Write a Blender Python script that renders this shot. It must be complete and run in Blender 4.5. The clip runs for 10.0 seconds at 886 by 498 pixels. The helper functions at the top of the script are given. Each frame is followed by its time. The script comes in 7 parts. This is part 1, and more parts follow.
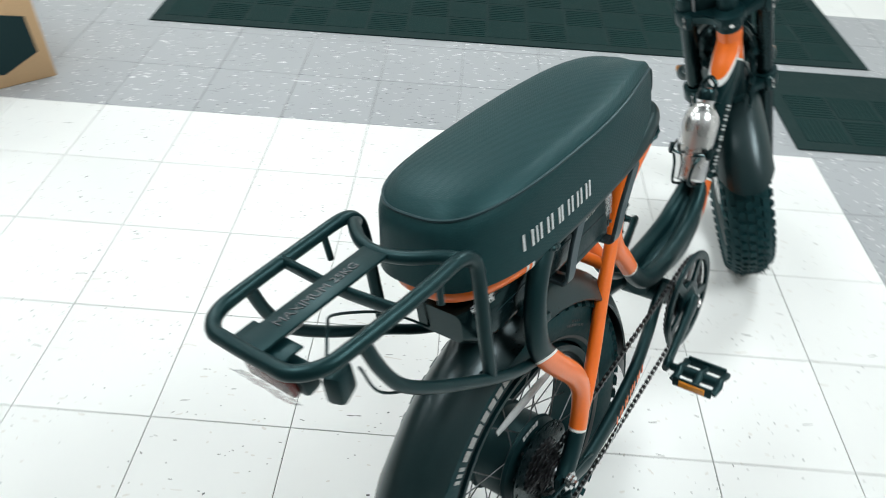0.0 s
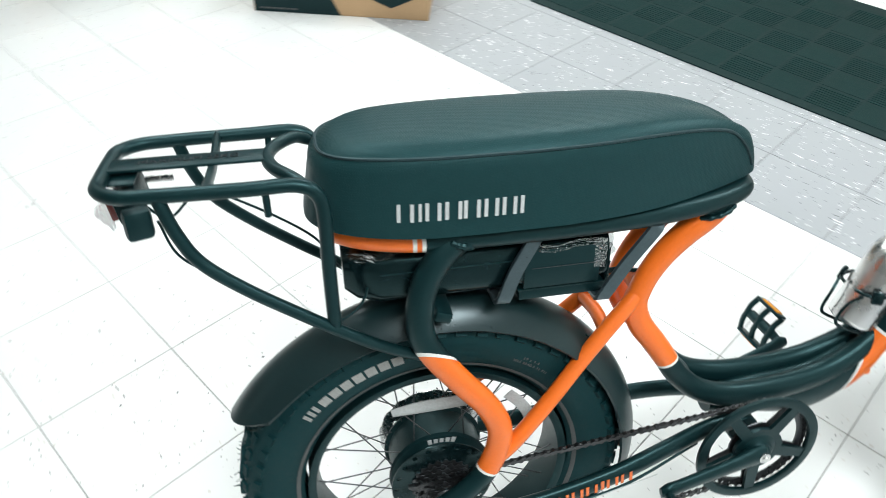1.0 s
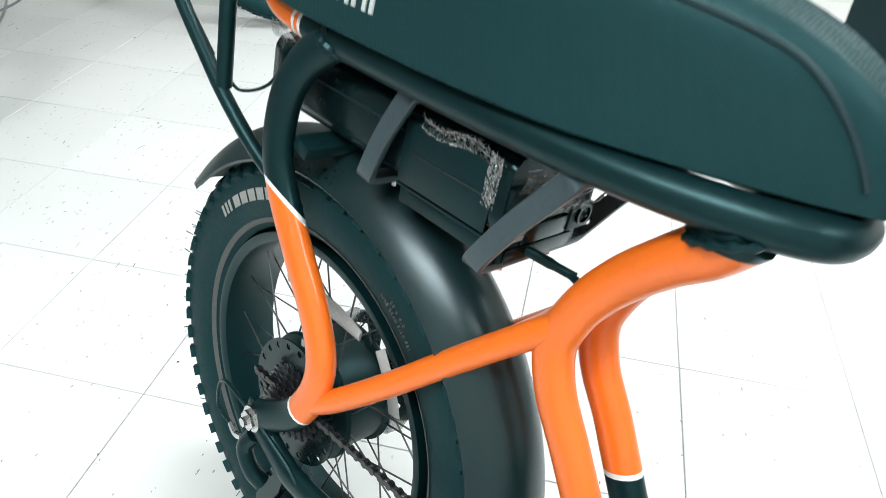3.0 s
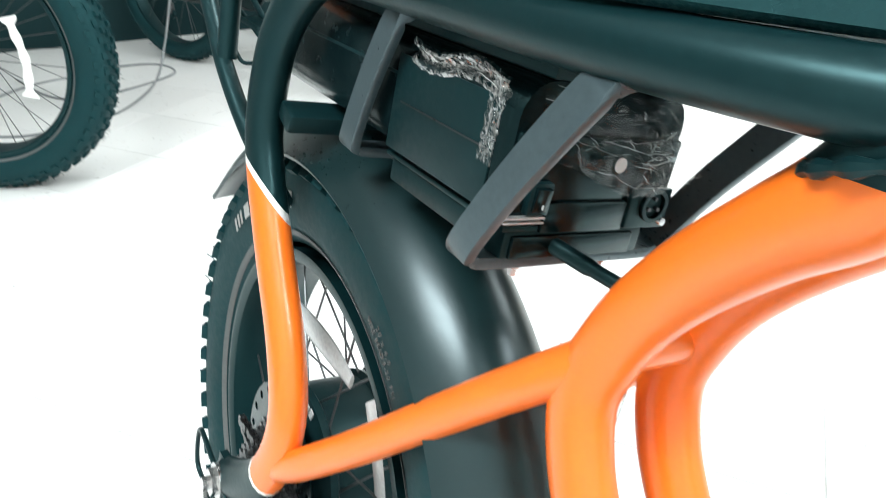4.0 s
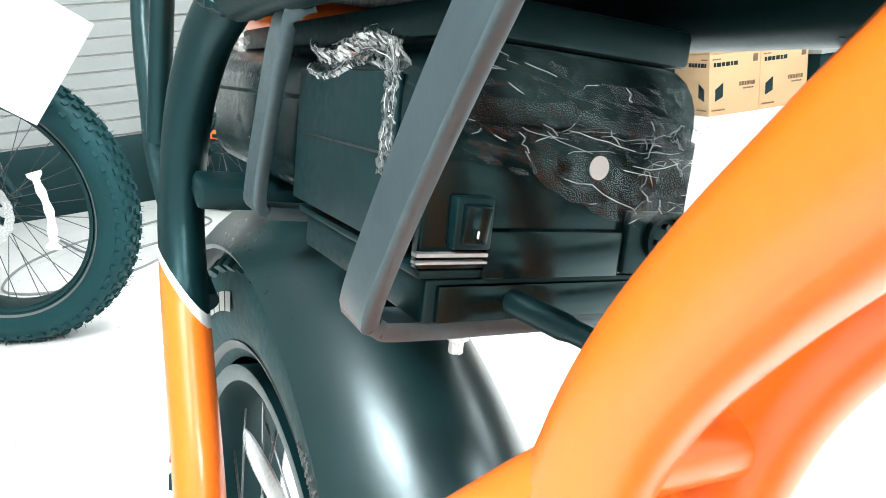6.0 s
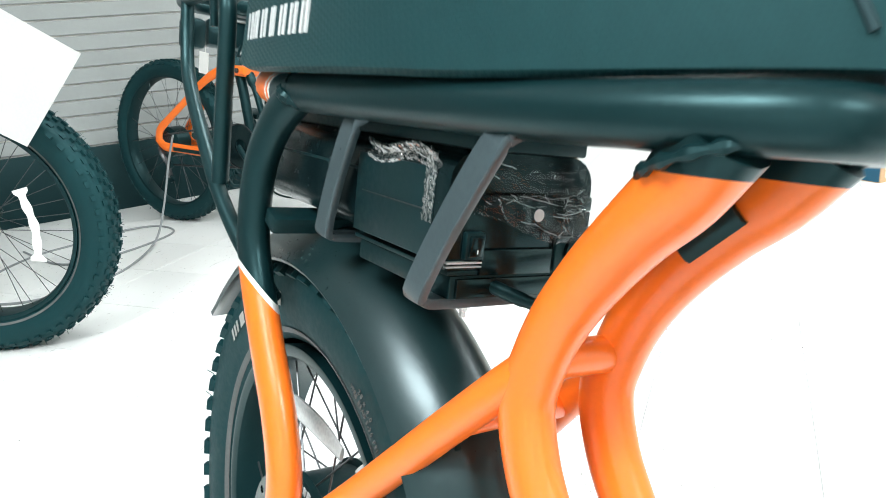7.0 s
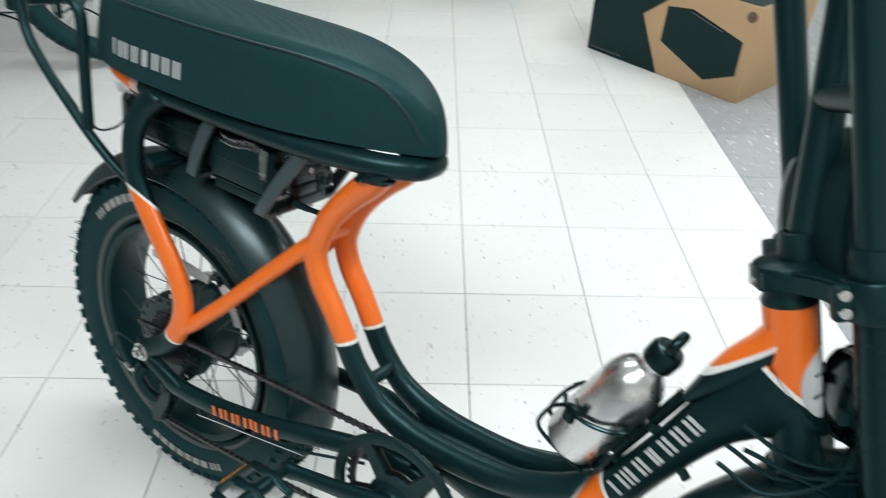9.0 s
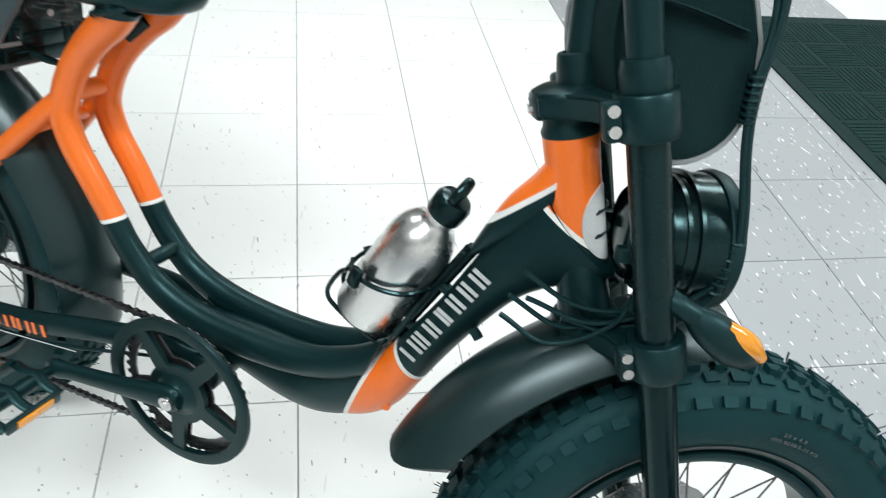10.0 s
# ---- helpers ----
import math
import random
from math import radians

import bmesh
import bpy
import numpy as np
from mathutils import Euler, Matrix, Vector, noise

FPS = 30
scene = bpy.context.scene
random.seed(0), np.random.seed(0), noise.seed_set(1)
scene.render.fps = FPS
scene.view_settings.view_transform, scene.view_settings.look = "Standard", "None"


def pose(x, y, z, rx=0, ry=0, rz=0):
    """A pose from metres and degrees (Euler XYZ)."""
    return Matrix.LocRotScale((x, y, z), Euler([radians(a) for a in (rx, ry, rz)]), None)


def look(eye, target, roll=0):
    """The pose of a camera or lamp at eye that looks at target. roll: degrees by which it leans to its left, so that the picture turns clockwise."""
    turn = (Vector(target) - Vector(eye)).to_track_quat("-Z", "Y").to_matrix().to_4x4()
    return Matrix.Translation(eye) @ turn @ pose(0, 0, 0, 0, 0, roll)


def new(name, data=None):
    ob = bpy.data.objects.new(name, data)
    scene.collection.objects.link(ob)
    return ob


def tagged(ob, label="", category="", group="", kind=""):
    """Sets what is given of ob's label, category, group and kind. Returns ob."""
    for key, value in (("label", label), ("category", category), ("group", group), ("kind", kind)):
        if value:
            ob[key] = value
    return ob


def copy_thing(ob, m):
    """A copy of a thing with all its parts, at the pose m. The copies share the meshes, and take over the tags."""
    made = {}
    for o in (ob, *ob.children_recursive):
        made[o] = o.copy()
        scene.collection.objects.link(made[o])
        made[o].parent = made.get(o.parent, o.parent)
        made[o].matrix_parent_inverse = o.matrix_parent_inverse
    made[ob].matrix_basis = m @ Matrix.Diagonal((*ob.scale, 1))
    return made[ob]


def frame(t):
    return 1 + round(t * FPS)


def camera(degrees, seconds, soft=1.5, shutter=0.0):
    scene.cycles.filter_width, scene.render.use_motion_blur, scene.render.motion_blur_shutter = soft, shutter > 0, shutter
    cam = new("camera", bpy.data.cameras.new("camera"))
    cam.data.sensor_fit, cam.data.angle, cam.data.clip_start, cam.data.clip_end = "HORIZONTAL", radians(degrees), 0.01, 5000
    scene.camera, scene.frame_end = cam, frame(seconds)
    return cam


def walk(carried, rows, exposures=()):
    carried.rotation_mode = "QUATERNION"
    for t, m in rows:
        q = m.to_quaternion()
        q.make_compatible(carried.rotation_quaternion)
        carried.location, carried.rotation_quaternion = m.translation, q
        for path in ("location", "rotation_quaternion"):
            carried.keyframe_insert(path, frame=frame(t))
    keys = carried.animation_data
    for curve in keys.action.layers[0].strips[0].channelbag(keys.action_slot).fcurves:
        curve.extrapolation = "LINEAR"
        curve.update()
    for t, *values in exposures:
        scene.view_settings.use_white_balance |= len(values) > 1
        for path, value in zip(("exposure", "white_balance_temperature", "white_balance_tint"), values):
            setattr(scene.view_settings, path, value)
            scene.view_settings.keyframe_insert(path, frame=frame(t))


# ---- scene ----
cam = camera(64.2, 10.0, soft=0.45, shutter=0.35)
PATH = [
    (0, (0.623, -1.157, 1.33), (0.599, 0.323, -0.015), 3.8),
    (0.5, (0.932, -1.098, 1.319), (0.357, 0.277, -0.015), 2.5),
    (1, (1.165, -0.958, 1.295), (0.16, 0.134, -0.046), 2.6),
    (1.5, (1.36, -0.695, 1.265), (0.029, -0.029, -0.07), 2.1),
    (2, (1.395, -0.46, 1.212), (-0.052, -0.234, -0.15), 2.7),
    (2.5, (1.32, -0.34, 1.131), (-0.14, -0.419, -0.233), 4.0),
    (2.7, (1.318, -0.299, 1.062), (-0.196, -0.475, -0.233), 3.2),
    (3.8, (1.181, -0.213, 0.8), (-0.405, -0.843, -0.244), 2.0),
    (4, (1.157, -0.2, 0.791), (-0.434, -0.929, -0.176), 0.1),
    (4.5, (1.118, -0.209, 0.748), (-0.493, -1.094, -0.042), -2.5),
    (5, (1.076, -0.193, 0.725), (-0.559, -1.108, 0.027), -3.7),
    (5.5, (1.041, -0.197, 0.706), (-0.609, -1.127, 0.065), -5.2),
    (5.7, (1.031, -0.199, 0.704), (-0.626, -1.136, 0.088), -5.5),
    (7, (1.23, -0.14, 0.773), (-0.512, -0.918, 0.172), -4.9),
    (7.5, (1.369, -0.112, 0.921), (-0.373, -0.789, 0.21), -4.1),
    (8, (1.517, -0.089, 1.104), (-0.197, -0.664, 0.249), -3.6),
    (8.5, (1.635, -0.109, 1.134), (-0.042, -0.454, 0.1), -2.6),
    (9, (1.671, -0.089, 1.161), (0.069, -0.054, -0.036), 1.8),
    (9.5, (1.672, -0.019, 1.113), (0.164, 0.216, -0.18), 5.2),
    (10, (1.652, 0.033, 1.055), (0.225, 0.395, -0.298), 8.2),
]
BIKE = Matrix.LocRotScale((0.8220, -0.5154, 0.0007), Euler((-0.22257, -0.00097, 0.96806)), (0.99511,) * 3)
EXPOSURES = [(0, -0.25, 6300, 8), (1, 0.1, 6300, 8), (2.5, 0.2, 6300, 8), (3.8, 0.65, 6300, 8), (4.5, 1.25, 6300, 8), (5.5, 1.5, 6250, 8), (6.5, 1.2, 6300, 8), (7, 0.95, 6300, 8), (7.5, 0.6, 6300, 8), (8, 0.2, 6300, 8), (8.5, 0.05, 6300, 8), (9, -0.35, 6300, 8), (9.5, -0.3, 6300, 8), (10, -0.12, 6300, 8)]
walk(cam, [(t, look(eye, target, roll)) for t, eye, target, roll in PATH], EXPOSURES)

# ---- world and light ----
world = bpy.data.worlds.new("world")
scene.world = world
world.use_nodes = True
world.node_tree.nodes["Background"].inputs[0].default_value = (0.75, 0.88, 0.95, 1)
world.node_tree.nodes["Background"].inputs[1].default_value = 0.10


def ceiling_lamp(x, y, power, sx=0.58, sy=1.18, z=2.74):
    """The light of one ceiling panel."""
    lamp = bpy.data.lights.new("panel_light", "AREA")
    lamp.shape, lamp.size, lamp.size_y, lamp.energy = "RECTANGLE", sx, sy, power
    lamp.color = (0.957, 1.0, 1.0)
    ob = new("panel_light", lamp)
    ob.matrix_world = pose(x, y, z)
    return ob


PANELS = [(-3.2, 0.4), (-3.2, 2.6), (-0.6, -0.4), (-0.6, 2.0), (2.0, -0.8), (2.0, 1.8)]
POWERS = (14, 28, 22, 34, 44, 42)
for (px, py), watts in zip(PANELS, POWERS):
    ceiling_lamp(px, py, watts)

# ---- materials ----


def nodes_of(name):
    m = bpy.data.materials.new(name)
    m.use_nodes = True
    nt = m.node_tree
    return m, nt, nt.nodes["Principled BSDF"]


def surface(name, colour, rough=0.5, metal=0.0, vary=0.12, grain=60.0, stain=5.0, bump=0.05, coat=0.0, spec=0.5, random_tone=0.0, rough_vary=0.12):
    """A painted, moulded or natural surface: tone varies at two scales, with a fine relief."""
    m, nt, b = nodes_of(name)
    n, l = nt.nodes, nt.links
    tc = n.new("ShaderNodeTexCoord")
    fine = n.new("ShaderNodeTexNoise"); fine.inputs["Scale"].default_value = grain; fine.inputs["Detail"].default_value = 4
    wide = n.new("ShaderNodeTexNoise"); wide.inputs["Scale"].default_value = stain; wide.inputs["Detail"].default_value = 5
    for t in (fine, wide):
        l.new(tc.outputs["Object"], t.inputs["Vector"])
    add = n.new("ShaderNodeMath"); add.operation = "ADD"
    l.new(fine.outputs[0], add.inputs[0]); l.new(wide.outputs[0], add.inputs[1])
    ramp = n.new("ShaderNodeMapRange")
    ramp.inputs[1].default_value, ramp.inputs[2].default_value = 0.6, 1.4
    ramp.inputs[3].default_value, ramp.inputs[4].default_value = 1 - vary, 1 + vary
    l.new(add.outputs[0], ramp.inputs[0])
    tone = ramp.outputs[0]
    if random_tone:
        oi = n.new("ShaderNodeObjectInfo")
        r2 = n.new("ShaderNodeMapRange"); r2.inputs[3].default_value, r2.inputs[4].default_value = 1 - random_tone, 1 + random_tone
        l.new(oi.outputs["Random"], r2.inputs[0])
        mu = n.new("ShaderNodeMath"); mu.operation = "MULTIPLY"
        l.new(tone, mu.inputs[0]); l.new(r2.outputs[0], mu.inputs[1]); tone = mu.outputs[0]
    mul = n.new("ShaderNodeVectorMath"); mul.operation = "SCALE"
    mul.inputs[0].default_value = colour
    l.new(tone, mul.inputs["Scale"])
    l.new(mul.outputs[0], b.inputs["Base Color"])
    rr = n.new("ShaderNodeMapRange")
    rr.inputs[1].default_value, rr.inputs[2].default_value = 0.6, 1.4
    rr.inputs[3].default_value, rr.inputs[4].default_value = max(0.02, rough - rough_vary), min(1, rough + rough_vary)
    l.new(add.outputs[0], rr.inputs[0]); l.new(rr.outputs[0], b.inputs["Roughness"])
    b.inputs["Metallic"].default_value = metal
    b.inputs["Specular IOR Level"].default_value = spec
    b.inputs["Coat Weight"].default_value = coat
    if max(colour) < 0.045:
        b.inputs["Specular IOR Level"].default_value = 0.36
        b.inputs["Specular Tint"].default_value = (0.52, 0.96, 1.0, 1)
    b.inputs["Coat Roughness"].default_value = 0.15
    if bump:
        bp = n.new("ShaderNodeBump"); bp.inputs["Strength"].default_value = bump; bp.inputs["Distance"].default_value = 0.002
        l.new(fine.outputs[0], bp.inputs["Height"]); l.new(bp.outputs[0], b.inputs["Normal"])
    return m


def floor_vinyl(name, base, chip_dark, chip_light, amount, rough, rare=0.86):
    """Vinyl tile: flecks of two colours, scuffs, each tile its own tone."""
    m, nt, b = nodes_of(name)
    n, l = nt.nodes, nt.links
    geo = n.new("ShaderNodeNewGeometry")
    oi = n.new("ShaderNodeObjectInfo")
    colour = n.new("ShaderNodeRGB"); colour.outputs[0].default_value = (*base, 1)
    last = colour.outputs[0]
    for k, (chip, scale, cut) in enumerate(((chip_dark, 62, amount), (chip_light, 48, amount * 1.25))):
        mp = n.new("ShaderNodeMapping"); mp.inputs["Scale"].default_value = (1, 2.6, 1); mp.inputs["Rotation"].default_value = (0, 0, 0.5 + 0.9 * k)
        l.new(geo.outputs["Position"], mp.inputs[0])
        wob = n.new("ShaderNodeTexNoise"); wob.inputs["Scale"].default_value = 9
        l.new(geo.outputs["Position"], wob.inputs["Vector"])
        mixv = n.new("ShaderNodeVectorMath"); mixv.operation = "MULTIPLY_ADD"
        mixv.inputs[1].default_value = (0.16, 0.16, 0)
        l.new(wob.outputs["Color"], mixv.inputs[0]); l.new(mp.outputs[0], mixv.inputs[2])
        vor = n.new("ShaderNodeTexVoronoi"); vor.inputs["Scale"].default_value = scale
        l.new(mixv.outputs[0], vor.inputs["Vector"])
        wn = n.new("ShaderNodeTexWhiteNoise"); l.new(vor.outputs["Color"], wn.inputs["Vector"])
        lim = n.new("ShaderNodeMath"); lim.operation = "MULTIPLY"; lim.inputs[1].default_value = cut
        l.new(wn.outputs["Value"], lim.inputs[0])
        less = n.new("ShaderNodeMath"); less.operation = "LESS_THAN"
        l.new(vor.outputs["Distance"], less.inputs[0]); l.new(lim.outputs[0], less.inputs[1])
        few = n.new("ShaderNodeMath"); few.operation = "GREATER_THAN"; few.inputs[1].default_value = rare
        l.new(wn.outputs["Value"], few.inputs[0])
        both = n.new("ShaderNodeMath"); both.operation = "MULTIPLY"
        l.new(less.outputs[0], both.inputs[0]); l.new(few.outputs[0], both.inputs[1])
        mix = n.new("ShaderNodeMix"); mix.data_type = "RGBA"
        l.new(both.outputs[0], mix.inputs[0]); l.new(last, mix.inputs[6]); mix.inputs[7].default_value = (*chip, 1)
        last = mix.outputs[2]
    wide = n.new("ShaderNodeTexNoise"); wide.inputs["Scale"].default_value = 2.2; wide.inputs["Detail"].default_value = 6
    l.new(geo.outputs["Position"], wide.inputs["Vector"])
    r1 = n.new("ShaderNodeMapRange"); r1.inputs[3].default_value, r1.inputs[4].default_value = 0.93, 1.05
    l.new(wide.outputs[0], r1.inputs[0])
    r2 = n.new("ShaderNodeMapRange"); r2.inputs[3].default_value, r2.inputs[4].default_value = 0.965, 1.02
    l.new(oi.outputs["Random"], r2.inputs[0])
    mu = n.new("ShaderNodeMath"); mu.operation = "MULTIPLY"
    l.new(r1.outputs[0], mu.inputs[0]); l.new(r2.outputs[0], mu.inputs[1])
    sc = n.new("ShaderNodeVectorMath"); sc.operation = "SCALE"
    l.new(last, sc.inputs[0]); l.new(mu.outputs[0], sc.inputs["Scale"])
    l.new(sc.outputs[0], b.inputs["Base Color"])
    r3 = n.new("ShaderNodeMapRange"); r3.inputs[3].default_value, r3.inputs[4].default_value = rough - 0.08, rough + 0.12
    l.new(wide.outputs[0], r3.inputs[0]); l.new(r3.outputs[0], b.inputs["Roughness"])
    fine = n.new("ShaderNodeTexNoise"); fine.inputs["Scale"].default_value = 40
    l.new(geo.outputs["Position"], fine.inputs["Vector"])
    bp = n.new("ShaderNodeBump"); bp.inputs["Strength"].default_value = 0.06; bp.inputs["Distance"].default_value = 0.002
    l.new(fine.outputs[0], bp.inputs["Height"]); l.new(bp.outputs[0], b.inputs["Normal"])
    return m


def clear_film(name, gloss=0.2, tint=(1, 1, 1), bump=0.5):
    """Thin clear plastic: see-through with sharp creases of gloss."""
    m, nt, b = nodes_of(name)
    n, l = nt.nodes, nt.links
    out = n["Material Output"]
    tr = n.new("ShaderNodeBsdfTransparent"); tr.inputs[0].default_value = (*tint, 1)
    gl = n.new("ShaderNodeBsdfGlossy"); gl.inputs["Roughness"].default_value = 0.08
    tc = n.new("ShaderNodeTexCoord")
    nz = n.new("ShaderNodeTexNoise"); nz.inputs["Scale"].default_value = 55; nz.inputs["Detail"].default_value = 3; nz.inputs["Distortion"].default_value = 1.5
    l.new(tc.outputs["Object"], nz.inputs["Vector"])
    bp = n.new("ShaderNodeBump"); bp.inputs["Strength"].default_value = bump; bp.inputs["Distance"].default_value = 0.003
    l.new(nz.outputs[0], bp.inputs["Height"]); l.new(bp.outputs[0], gl.inputs["Normal"])
    fr = n.new("ShaderNodeFresnel"); fr.inputs[0].default_value = 1.5
    l.new(bp.outputs[0], fr.inputs["Normal"])
    ad = n.new("ShaderNodeMath"); ad.operation = "MULTIPLY_ADD"; ad.inputs[1].default_value = 0.5; ad.inputs[2].default_value = gloss; ad.use_clamp = True
    l.new(fr.outputs[0], ad.inputs[0])
    mix = n.new("ShaderNodeMixShader")
    l.new(ad.outputs[0], mix.inputs[0]); l.new(tr.outputs[0], mix.inputs[1]); l.new(gl.outputs[0], mix.inputs[2])
    l.new(mix.outputs[0], out.inputs["Surface"])
    n.remove(b)
    return m


def glow(name, colour, strength):
    m, nt, b = nodes_of(name)
    b.inputs["Emission Color"].default_value = (*colour, 1)
    b.inputs["Emission Strength"].default_value = strength
    b.inputs["Base Color"].default_value = (*colour, 1)
    return m


def woven(name, colour, scale=400.0):
    """Vinyl with a fine carbon weave."""
    m = surface(name, colour, 0.5, vary=0.1, bump=0.0, grain=90, rough_vary=0.06)
    nt = m.node_tree
    n, l = nt.nodes, nt.links
    b = n["Principled BSDF"]
    tc = n.new("ShaderNodeTexCoord")
    mp = n.new("ShaderNodeMapping"); mp.inputs["Scale"].default_value = (scale, scale, scale); mp.inputs["Rotation"].default_value = (0.6, 0.6, 0.4)
    l.new(tc.outputs["Object"], mp.inputs[0])
    ck = n.new("ShaderNodeTexChecker"); ck.inputs["Scale"].default_value = 1.0
    l.new(mp.outputs[0], ck.inputs["Vector"])
    bp = n.new("ShaderNodeBump"); bp.inputs["Strength"].default_value = 0.55; bp.inputs["Distance"].default_value = 0.0015
    l.new(ck.outputs["Fac"], bp.inputs["Height"]); l.new(bp.outputs[0], b.inputs["Normal"])
    rg2 = n.new("ShaderNodeMapRange"); rg2.inputs[3].default_value, rg2.inputs[4].default_value = 0.44, 0.60
    l.new(ck.outputs["Fac"], rg2.inputs[0]); l.new(rg2.outputs[0], b.inputs["Roughness"])
    return m


BLACK = surface("satin_black_paint", (0.0030, 0.0150, 0.0170), 0.36, vary=0.15, grain=300, bump=0.03, rough_vary=0.06)
BLACK_PLASTIC = surface("black_plastic", (0.0030, 0.0140, 0.0160), 0.42, vary=0.2, grain=200, bump=0.06)
FENDER_BLACK = surface("fender_black_plastic", (0.0060, 0.0190, 0.0205), 0.31, vary=0.12, grain=250, bump=0.03, rough_vary=0.05)
FENDER_BLACK.node_tree.nodes["Principled BSDF"].inputs["Specular Tint"].default_value = (0.82, 0.96, 1.0, 1)
FENDER_BLACK.node_tree.nodes["Principled BSDF"].inputs["Specular IOR Level"].default_value = 0.55
GLOSS_BLACK = surface("gloss_black_plastic", (0.0028, 0.0085, 0.0098), 0.20, vary=0.15, grain=120, bump=0.02)
RUBBER = surface("tyre_rubber", (0.0026, 0.0230, 0.0265), 0.62, vary=0.25, grain=140, stain=9, bump=0.15)
RUBBER_LINE = surface("white_tyre_print", (0.62, 0.62, 0.6), 0.6, vary=0.2, grain=300)
GREY_LINE = surface("grey_tyre_print", (0.085, 0.092, 0.092), 0.6, vary=0.3, grain=300)
SEAT_VINYL = woven("woven_seat_vinyl", (0.0062, 0.0300, 0.0330))
SEAT_THREAD = surface("seat_thread", (0.02, 0.035, 0.04), 0.5, grain=500)
SILVER_PRINT = surface("silver_print", (0.54, 0.56, 0.56), 0.35, vary=0.15, grain=500)
ORANGE = surface("orange_paint", (0.88, 0.167, 0.012), 0.34, vary=0.05, grain=260, bump=0.02, coat=0.25, rough_vary=0.05)
WHITE_STRIPE = surface("white_paint_stripe", (0.8, 0.8, 0.78), 0.35, vary=0.05, grain=200)
STEEL = surface("bright_steel", (0.62, 0.62, 0.62), 0.25, metal=1.0, vary=0.1, grain=200)
DARK_STEEL = surface("dark_steel", (0.10, 0.105, 0.11), 0.34, metal=0.9, vary=0.25, grain=240)
CHAIN_STEEL = surface("oiled_chain_steel", (0.07, 0.072, 0.075), 0.32, metal=0.9, vary=0.3, grain=400)
ALUMINIUM = surface("brushed_aluminium", (0.72, 0.72, 0.72), 0.27, metal=1.0, vary=0.08, grain=30, stain=14, bump=0.05)
AMBER = surface("amber_reflector", (0.75, 0.28, 0.015), 0.2, vary=0.12, grain=300, bump=0.2, coat=0.6)
RED_LENS = surface("red_lens", (0.14, 0.015, 0.01), 0.2, vary=0.12, grain=300, bump=0.2, coat=0.6)
GREY_LENS = surface("clear_reflector", (0.45, 0.47, 0.47), 0.2, vary=0.2, grain=300, coat=0.4)
GREY_BAND = surface("grey_anodised_strap", (0.072, 0.104, 0.116), 0.34, metal=0.5, vary=0.15, grain=260)
FABRIC = surface("black_bag_fabric", (0.0020, 0.0095, 0.0108), 0.85, vary=0.3, grain=600, bump=0.4)
GREY_PIPING = surface("grey_reflective_piping", (0.22, 0.235, 0.24), 0.4, vary=0.15, grain=300)
# near-white, so the glint on film creases is put into the colour
FILM_GLINT = surface("film_glint_plastic", (0.70, 0.74, 0.74), 0.2, vary=0.2, grain=400, bump=0)
FILM = clear_film("clear_film", 0.0, bump=0.15)
WHITE_TILE = floor_vinyl("white_vinyl", (0.775, 0.785, 0.770), (0.20, 0.20, 0.19), (0.66, 0.64, 0.60), 0.20, 0.34, 0.91)
GREY_TILE = floor_vinyl("grey_vinyl", (0.36, 0.375, 0.39), (0.07, 0.07, 0.075), (0.80, 0.80, 0.79), 0.26, 0.30, 0.83)
JOINT = surface("tile_joint_dirt", (0.15, 0.147, 0.14), 0.8, vary=0.3)
MAT_RUBBER = surface("rubber_mat", (0.006, 0.021, 0.019), 0.88, vary=0.35, grain=110, stain=6, bump=0.3)
MAT_EDGE = surface("rubber_mat_edge", (0.007, 0.016, 0.015), 0.8, vary=0.2, grain=110)
WALL_SLAT = surface("white_slatwall", (0.29, 0.31, 0.305), 0.5, vary=0.06, grain=60, bump=0.03)
WALL_BLACK = surface("black_wall_base", (0.003, 0.012, 0.014), 0.5, vary=0.2, grain=60)
WALL_WHITE = surface("painted_wall", (0.72, 0.71, 0.68), 0.7, vary=0.05, grain=80, stain=2)
CEILING = surface("ceiling_board", (0.75, 0.75, 0.73), 0.9, vary=0.06, grain=120)
CARD = surface("cardboard", (0.50, 0.33, 0.18), 0.78, vary=0.10, grain=160, stain=4, bump=0.05)
CARD_DARK = surface("printed_dark_card", (0.006, 0.014, 0.016), 0.5, vary=0.15, grain=160)
CARD_BLUE = surface("printed_blue_card", (0.008, 0.085, 0.15), 0.5, vary=0.12, grain=160)
CARD_SHOP = surface("olive_print", (0.075, 0.055, 0.025), 0.6, vary=0.2, grain=60)
BLUE_PAINT = surface("clear_bag_plastic", (0.62, 0.66, 0.66), 0.3, vary=0.1, grain=40, bump=0.4)
CARD_PRINT = surface("brown_print", (0.15, 0.09, 0.05), 0.6, vary=0.2, grain=160)
CARD_ORANGE = surface("orange_print", (0.60, 0.16, 0.05), 0.6, vary=0.15, grain=160)
LABEL_WHITE = surface("white_paper", (0.75, 0.75, 0.73), 0.7, vary=0.05, grain=200)
LABEL_BLUE = surface("blue_label", (0.05, 0.18, 0.42), 0.5, vary=0.1, grain=200)
LAMP_GLOW = glow("lit_ceiling_panel", (1.0, 0.98, 0.95), 6.0)

# ---- building helpers ----


